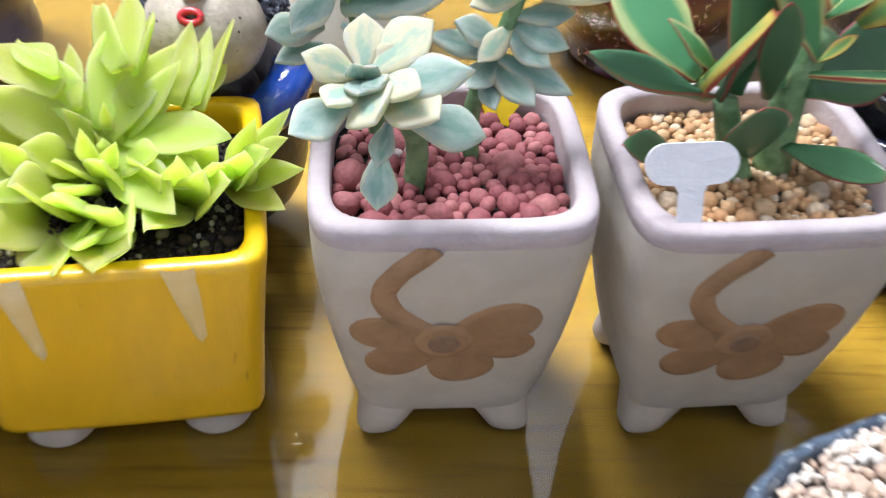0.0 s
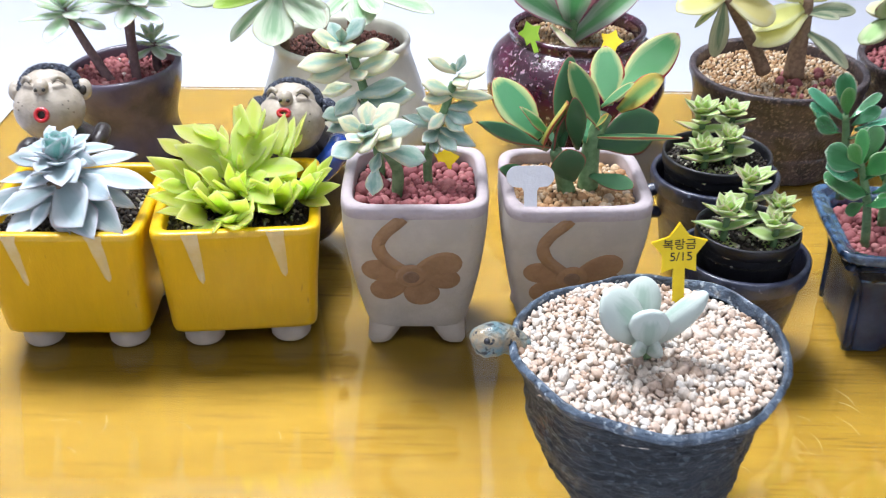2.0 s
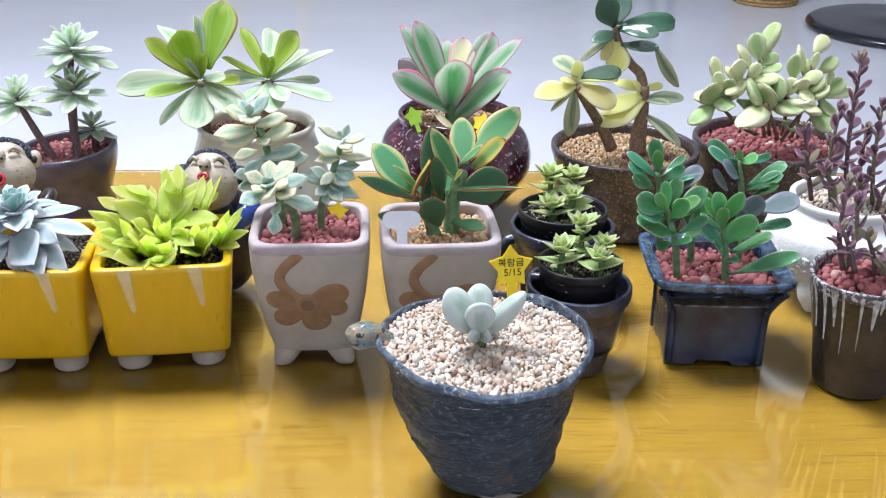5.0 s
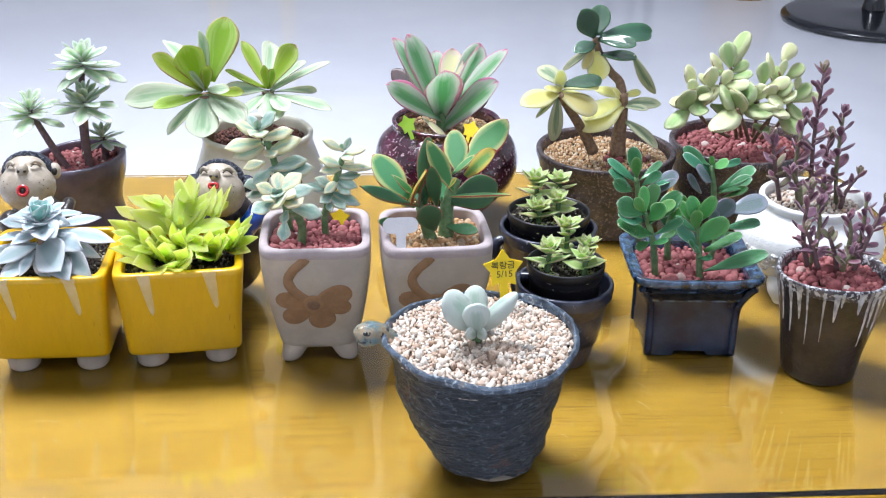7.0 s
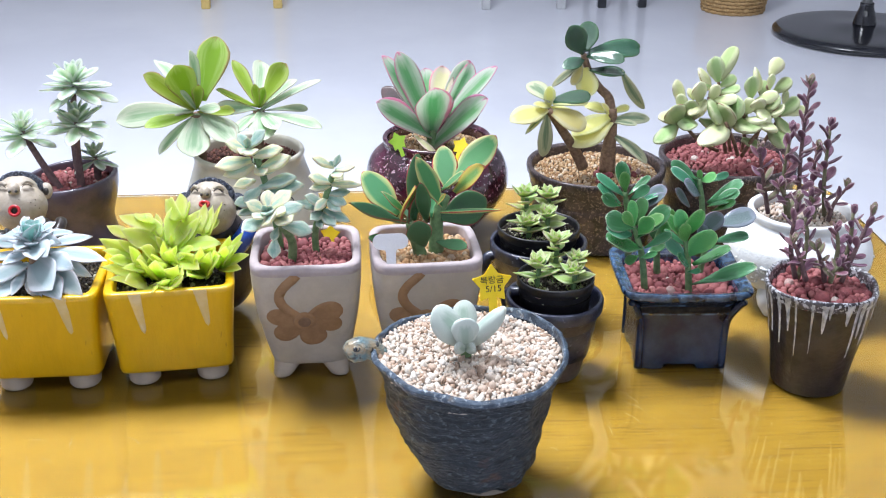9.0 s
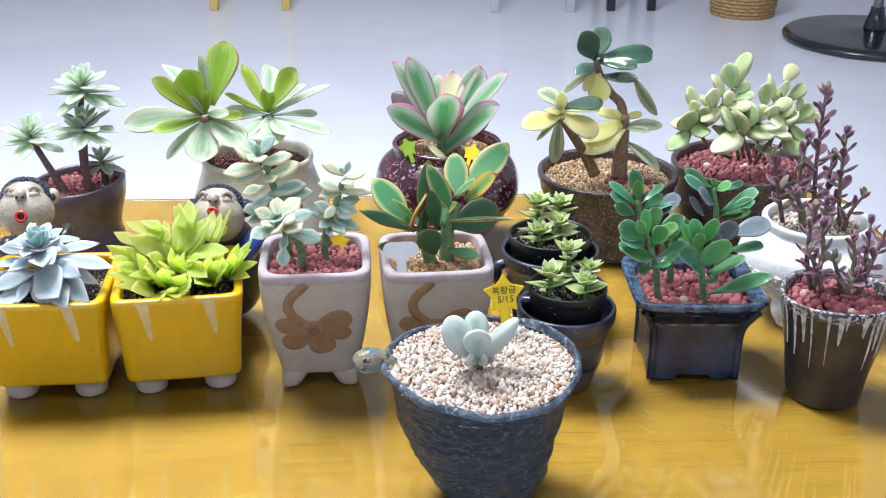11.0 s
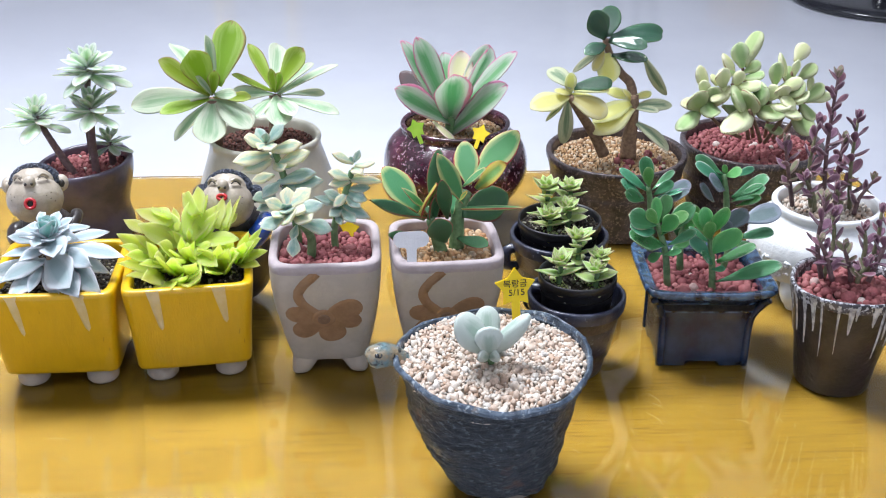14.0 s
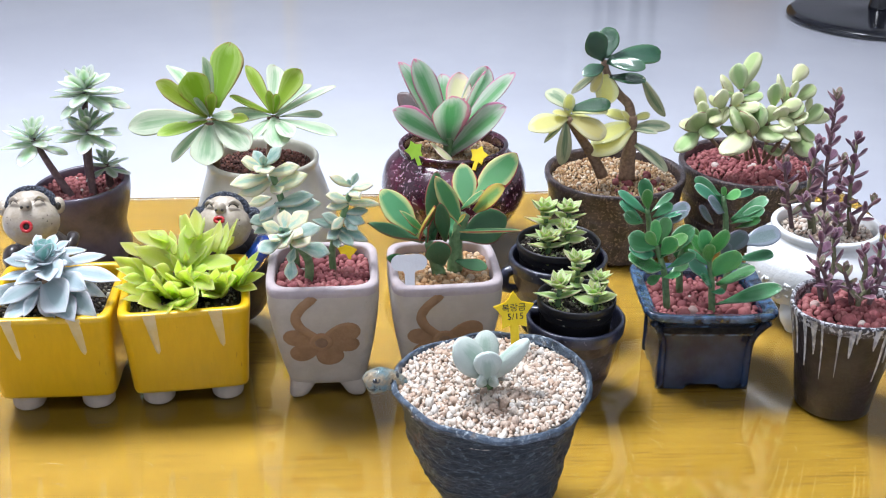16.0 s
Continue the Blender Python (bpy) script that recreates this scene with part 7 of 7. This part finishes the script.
def stonecrop(stems, label):
    pl = plant_at("purple_stonecrop", 0, 0, 0, label)
    for foot, mid, top, size, sd in stems:
        h = (Vector(top) - Vector(foot)).length
        n = max(6, int(h / 0.0050))
        spiral_stem(pl, KU if sd % 3 else KU + KG, [foot, mid, top], [0.0021, 0.0018, 0.0012], STEM_MAUVE if sd % 2 else STEM_OLIVE, n, size * 1.12, size * 0.85, 16, 46, t0=0.16, seed=sd, turn=96, jit=16, segs=6)
        rosette(pl, KG if sd % 2 else KU, top, 6, size * 0.45, size * 0.75, 85, 45, seed=sd, jit=12)
    return pl


CUP_STEMS = (
    ((0.285, -0.022, 0.089), (0.278, -0.022, 0.117), (0.279, -0.022, 0.151), 0.0128, 1),
    ((0.290, -0.014, 0.085), (0.295, -0.010, 0.112), (0.292, -0.008, 0.133), 0.0125, 2),
    ((0.290, -0.030, 0.091), (0.281, -0.032, 0.113), (0.276, -0.032, 0.122), 0.0125, 7),
    ((0.306, -0.026, 0.088), (0.302, -0.028, 0.101), (0.295, -0.030, 0.116), 0.0115, 3),
    ((0.314, -0.018, 0.085), (0.317, -0.016, 0.109), (0.314, -0.016, 0.124), 0.0120, 4),
    ((0.320, -0.024, 0.086), (0.330, -0.020, 0.115), (0.338, -0.018, 0.138), 0.0125, 5),
    ((0.321, -0.014, 0.082), (0.327, -0.012, 0.112), (0.327, -0.010, 0.136), 0.0115, 8),
    ((0.307, -0.034, 0.091), (0.308, -0.036, 0.100), (0.312, -0.036, 0.107), 0.0110, 6),
)
URN_STEMS = (
    ((0.310, 0.118, 0.085), (0.302, 0.116, 0.115), (0.295, 0.115, 0.143), 0.0145, 9),
    ((0.328, 0.122, 0.082), (0.321, 0.122, 0.117), (0.324, 0.124, 0.156), 0.0145, 10),
    ((0.337, 0.118, 0.085), (0.332, 0.118, 0.139), (0.332, 0.118, 0.198), 0.0150, 7),
    ((0.361, 0.120, 0.080), (0.356, 0.120, 0.117), (0.356, 0.122, 0.160), 0.0150, 8),
    ((0.360, 0.108, 0.081), (0.361, 0.104, 0.098), (0.369, 0.102, 0.113), 0.0130, 11),
    ((0.352, 0.130, 0.080), (0.351, 0.132, 0.108), (0.352, 0.134, 0.136), 0.0140, 13),
    ((0.324, 0.104, 0.087), (0.319, 0.100, 0.103), (0.310, 0.098, 0.117), 0.0135, 12),
    ((0.343, 0.100, 0.087), (0.342, 0.098, 0.100), (0.336, 0.096, 0.109), 0.0125, 14),
)
stonecrop(CUP_STEMS, "purple-brown stonecrop with upright leafy stems in striped pot")
stonecrop(URN_STEMS, "tall purple-green stonecrop stems growing from the white urn")

# ---- tags ----


def star_shape(bm, r_out, r_in, thick, cx=0.0, cz=0.0, points=5, turn=90):
    ring = []
    for i in range(points * 2):
        a = radians(turn + 180 / points * i)
        r = r_out if i % 2 == 0 else r_in
        ring.append((cx + r * math.cos(a), cz + r * math.sin(a)))
    front = [bm.verts.new((x, -thick / 2, z)) for x, z in ring]
    back = [bm.verts.new((x, thick / 2, z)) for x, z in ring]
    bm.faces.new(front)
    bm.faces.new(back[::-1])
    for i in range(len(ring)):
        j = (i + 1) % len(ring)
        bm.faces.new((front[j], front[i], back[i], back[j]))


def star_tag(x, y, z, r, stem, mat, rx, rz, label, lean=0):
    tag = empty("star_plant_tag", pose(x, y, z, rx, lean, rz), label, "plant tag", "star plant tags")
    bm = bmesh.new()
    star_shape(bm, r, r * 0.56, 0.0016)
    bmesh.ops.bevel(bm, geom=list(bm.edges), offset=0.0004, segments=2, affect="EDGES")
    part("star", bm, mat, tag, smooth=False)
    bm = bmesh.new()
    box(bm, -r * 0.20, r * 0.20, -0.0007, 0.0007, -r * 0.5 - stem, -r * 0.5, 0.0004)
    part("stake", bm, mat, tag, smooth=False)
    return tag


def written(name, text, size, m, mat, parent, label=""):
    """Text of the built-in font as a thin mesh."""
    cu = bpy.data.curves.new(name, "FONT")
    cu.body, cu.size, cu.extrude, cu.align_x, cu.align_y = text, size, 0.0001, "CENTER", "CENTER"
    tmp = bpy.data.objects.new(name, cu)
    scene.collection.objects.link(tmp)
    me = bpy.data.meshes.new_from_object(tmp.evaluated_get(bpy.context.evaluated_depsgraph_get()))
    bpy.data.objects.remove(tmp)
    bpy.data.curves.remove(cu)
    me.materials.clear()
    me.materials.append(mat)
    ob = new(name, me)
    ob.parent, ob.matrix_basis = parent, m
    return tagged(ob, label) if label else ob


tag = star_tag(0.048, -0.100, 0.1275, 0.0142, 0.026, TAG_YELLOW, -8, 2, "yellow plastic star tag with handwriting in pale pebbles", -3)
written("lettering", "복랑금", 0.0058, pose(0, -0.0010, 0.0026, 90, 0, 0), INK, tag.children[0], "dark handwritten letters")
written("lettering", "5/15", 0.0062, pose(0.0008, -0.0010, -0.0034, 90, 0, 0), INK, tag.children[0], "dark handwritten date")
star_tag(0.053, 0.234, 0.1110, 0.0095, 0.010, TAG_YELLOW, -35, -20, "small yellow plastic star tag in the wine-red jar", 12)
star_tag(-0.006, 0.240, 0.1145, 0.0095, 0.010, TAG_GREEN, -25, 15, "small lime plastic star tag in the wine-red jar", -15)
tag = star_tag(-0.064, 0.052, 0.1010, 0.0085, 0.005, TAG_YELLOW, -25, 10, "yellow plastic star tag behind the variegated plant", 10)
label_tag = empty("plant_label", pose(-0.0175, -0.0118, 0.1215, -20, 0, 4), "blank white plastic T-shaped plant label", "plant tag")
ring = [(0.0072 + 0.0058 * math.sin(radians(a)), 0.0058 * math.cos(radians(a))) for a in range(0, 181, 15)]
ring += [(0.0046, -0.0060), (0.0036, -0.0078), (0.0033, -0.022), (-0.0033, -0.022), (-0.0036, -0.0078), (-0.0046, -0.0060)]
ring += [(-0.0072 - 0.0058 * math.sin(radians(a)), 0.0058 * math.cos(radians(a))) for a in range(180, -1, -15)]
bm = bmesh.new()
f = bm.faces.new([bm.verts.new((x, 0, z)) for x, z in ring])
up = bmesh.ops.extrude_face_region(bm, geom=[f])["geom"]
bmesh.ops.translate(bm, verts=[v for v in up if isinstance(v, bmesh.types.BMVert)], vec=(0, 0.0010, 0))
bmesh.ops.recalc_face_normals(bm, faces=bm.faces)
part("label_plate", bm, TAG_WHITE, label_tag, smooth=False)

# drawing on the ivory pot: a small flower and a line of script


def on_ivory(a, z, out=0.0004):
    zs = [0.002, 0.016, 0.034, 0.060, 0.082, 0.0905]
    r = float(np.interp(z, zs, [0.060, 0.0690, 0.0680, 0.0600, 0.0535, 0.0540])) + out
    return (r * math.cos(a), r * math.sin(a), z)


for k in range(6):
    a = 2 * math.pi * k / 6
    pts = [on_ivory(-0.92 + 0.16 * math.cos(a) * s * 0.9 + 0.05 * math.sin(a) * sd, 0.056 + 0.011 * math.sin(a) * s + 0.003 * math.cos(a) * sd) for s, sd in ((0.1, 0), (0.6, 1), (1.0, 0), (0.6, -1), (0.1, 0))]
    tube("drawn_petal", pts, [0.0005] * 5, INK, ivory, "dark drawn petal outline", 6, 3)
pts = [on_ivory(-1.35 + 0.045 * k, 0.064 + (0.004 if k % 2 else -0.003)) for k in range(8)]
tube("script_line", pts, [0.0005] * 8, INK, ivory, "dark illegible script", 6, 3)

# ---- clay figures behind the yellow planters ----


def clay_figure(x, y, rz, head_z, label, upward, buns):
    """One plain mesh: a seated body with an arm, a round upturned face, a thin cap of hair, ears or buns."""
    body, head = bmesh.new(), bmesh.new()

    def ball(bm, cx, cy, cz, sx, sy, sz, slot, lump=0.0, sub=4):
        made = bmesh.ops.create_icosphere(bm, subdivisions=sub, radius=1.0)["verts"]
        for v in made:
            k = 1 + lump * noise.noise(v.co * 9 + Vector((cx, cy, cz)) * 50)
            v.co = Vector((cx + v.co.x * sx * k, cy + v.co.y * sy * k, cz + v.co.z * sz * k))
        for f in {f for v in made for f in v.link_faces}:
            f.material_index = slot

    def cord(bm, points, radius, slot, segs=8):
        vs, fs = tube_data(points, [radius] * len(points), segs, 3)
        made = [bm.verts.new(v) for v in vs]
        for f in fs:
            bm.faces.new([made[i] for i in f]).material_index = slot

    ball(body, 0, 0.036, 0.040, 0.028, 0.024, 0.0405, 3)
    ball(body, 0, 0.026, 0.074, 0.024, 0.022, 0.022, 3)
    ball(body, 0, 0.014, head_z - 0.030, 0.017, 0.016, 0.016, 3)
    ball(body, -0.020, 0.012, head_z - 0.036, 0.009, 0.011, 0.011, 3)
    arm = [(0.008, 0.004, head_z - 0.036), (0.018, -0.006, head_z - 0.031), (0.027, 0.000, head_z - 0.022), (0.028, 0.012, head_z - 0.020)]
    cord(body, arm, 0.0085 if buns else 0.005, 2 if buns else 3, 14)
    ball(head, 0, 0.0, 0.0, 0.0216, 0.0206, 0.0196, 0, 0.02)
    ball(head, 0, 0.003, 0.0115, 0.0170, 0.0165, 0.0150, 0, 0.02)
    ball(head, 0, -0.0175, 0.0125, 0.0046, 0.0048, 0.0052, 0, 0, 3)
    for sx in (-1, 1):
        ball(head, sx * 0.0024, -0.0215, 0.0105, 0.0012, 0.0010, 0.0012, 5, 0, 2)
        eye = [(sx * (0.0062 + 0.0022 * i), -0.0168 + 0.0013 * i * i * 0.5, 0.0152 - 0.0010 * (i - 1.5) ** 2 + 0.001) for i in range(4)]
        cord(head, eye, 0.0005 if buns else 0.0003, 5)
        brow = [(px, py + 0.0008, pz + 0.0022) for px, py, pz in eye]
        cord(head, brow, 0.0014, 0)
        for dx, dz in ((0, 0), (0.003, 0.0022), (0.0028, -0.0024)):
            ex, ez = sx * (0.0120 + dx), 0.0015 + dz
            ey = -0.0206 * math.sqrt(max(0.05, 1 - (ex / 0.0216) ** 2 - (ez / 0.0196) ** 2))
            ball(head, ex, ey, ez, 0.0005, 0.0005, 0.0005, 5, 0, 1)
        if buns:
            for k in range(3):
                ring = [(sx * (0.0215 + 0.0008 * k) + (0.0056 - 0.0018 * k) * math.cos(a * math.pi / 4), 0.004 - 0.0016 * k, 0.0090 + (0.0056 - 0.0018 * k) * math.sin(a * math.pi / 4)) for a in range(9)]
                cord(head, ring, 0.0019, 1)
            ball(head, sx * 0.0215, 0.006, 0.009, 0.0062, 0.0050, 0.0068, 1, 0.04, 3)
        else:
            ball(head, sx * 0.0205, 0.004, 0.0115, 0.0052, 0.0042, 0.0068, 0, 0.03, 3)
            ball(head, sx * 0.0208, 0.0012, 0.0110, 0.0026, 0.0020, 0.0036, 5 if sx > 0 else 0, 0, 2)
    lips = [(0.0036 * math.cos(a * math.pi / 6), -0.0206, -0.0045 + 0.0036 * math.sin(a * math.pi / 6)) for a in range(13)]
    if buns:
        lips = [(0.0034 * math.cos(a * math.pi / 6), -0.0206, 0.0030 + 0.0020 * math.sin(a * math.pi / 6)) for a in range(13)]
    cord(head, lips, 0.0013, 4)
    ball(head, 0, -0.0198, 0.0030 if buns else -0.0042, 0.0026, 0.0012, 0.0016 if buns else 0.0028, 5, 0, 2)
    ball(head, 0, 0.0105, 0.0150, 0.0182, 0.0165, 0.0135, 1, 0.05)
    for k in range(15):
        a = math.pi * (k + 0.5) / 15
        ball(head, 0.0165 * math.cos(a), -0.0035 + 0.0045 * abs(math.cos(a)), 0.0115 + 0.0135 * math.sin(a), 0.0034, 0.0036, 0.0032, 1, 0.12, 2)
    turn = Matrix.Translation((0, 0, head_z)) @ Matrix.Rotation(radians(upward), 4, "X")
    head.transform(turn)
    upper = bpy.data.meshes.new("clay_figure")
    head.to_mesh(upper)
    head.free()
    body.from_mesh(upper)
    bpy.data.meshes.remove(upper)
    ob = part("clay_figure", body, [SKIN, HAIR, GARMENT, CUP, RED, INK])
    ob.matrix_basis = pose(x, y, 0, 0, 0, rz)
    return tagged(ob, label, "figurine", "clay figures")


clay_figure(-0.3120, 0.090, 6, 0.1150, "glazed clay figure with navy hair and sand-coloured face", -24, False)
clay_figure(-0.1630, 0.096, -4, 0.1050, "glazed clay figure with navy hair buns and cobalt garment", -30, True)

# ---- things on the floor behind the table ----
fan = empty("fan_stand", pose(1.412, 2.49, FLOOR_Z), "glossy black round base and pole of a standing fan", "fan stand")
turned("base", smooth_profile([(0.215, 0.0), (0.254, 0.002), (0.260, 0.012), (0.252, 0.022), (0.228, 0.027), (0.11, 0.030), (0.035, 0.036)], 4), BLACK_GLOSS, fan, "", 72)
turned("collar", smooth_profile([(0.034, 0.034), (0.030, 0.060), (0.021, 0.085), (0.020, 0.10)], 3), BLACK_GLOSS, fan, "", 32)
turned("pole", [(0.014, 0.098), (0.014, 0.75)], CHROME, fan, "grey metal pole", 24)

basket = empty("wicker_basket", pose(1.135, 2.87, FLOOR_Z), "round straw-coloured woven wicker basket", "basket")
rings = 13
for i in range(rings):
    z = 0.006 + i * 0.0115
    r = 0.094 + 0.020 * i / rings
    n = 40
    pts = [((r + 0.003 * math.cos(math.pi * (j + i))) * math.cos(2 * math.pi * j / n), (r + 0.003 * math.cos(math.pi * (j + i))) * math.sin(2 * math.pi * j / n), z) for j in range(n + 1)]
    tube("wicker_strand", pts, [0.0062] * (n + 1), WICKER, basket, "", 6, 2)
turned("basket_bottom", [(0.092, 0.0), (0.094, 0.004), (0.001, 0.006)], WICKER, basket, "", 32)


def stool(x, y, w, h, mat, label, name="stool"):
    st = empty(name, pose(x, y, FLOOR_Z), label, "stool")
    for sx in (-1, 1):
        for sy in (-1, 1):
            bm = bmesh.new()
            box(bm, sx * w - 0.014, sx * w + 0.014, sy * 0.13 - 0.014, sy * 0.13 + 0.014, 0, h, 0.003)
            part("leg", bm, mat, st, smooth=False)
    bm = bmesh.new()
    box(bm, -w - 0.03, w + 0.03, -0.16, 0.16, h, h + 0.025, 0.006)
    part("seat", bm, mat, st, smooth=False)


stool(-0.445, 3.10, 0.115, 0.42, PALE_WOOD, "pale yellow wooden stool with square legs")
stool(0.462, 3.05, 0.122, 0.42, CHROME, "grey painted stool with square legs")
stool(0.785, 3.06, 0.066, 0.30, BLACK_GLOSS, "low black footstool with square legs", "footstool")

# fine scratches in the glass
rnd = random.Random(31)
SCRATCH = glazed("white_scratch", (0.40, 0.38, 0.32), (0.5, 0.48, 0.42), 90, 0.5)
for cx, cy, n in ((0.16, -0.075, 5), (0.185, -0.045, 4), (-0.27, -0.09, 4), (-0.18, -0.10, 3), (0.10, -0.12, 4), (0.25, -0.09, 4)):
    for k in range(n):
        x, y, a, ln = cx + rnd.uniform(-0.03, 0.03), cy + rnd.uniform(-0.02, 0.02), rnd.uniform(0.8, 2.6), rnd.uniform(0.006, 0.018)
        pts = [(x + ln * t * math.cos(a + 0.5 * t), y + ln * t * math.sin(a + 0.5 * t), 0.0001) for t in (0, 0.5, 1)]
        tube("scratch", pts, [0.00003, 0.00007, 0.00003], SCRATCH, glass, "hair-fine pale scratch", 4, 2)
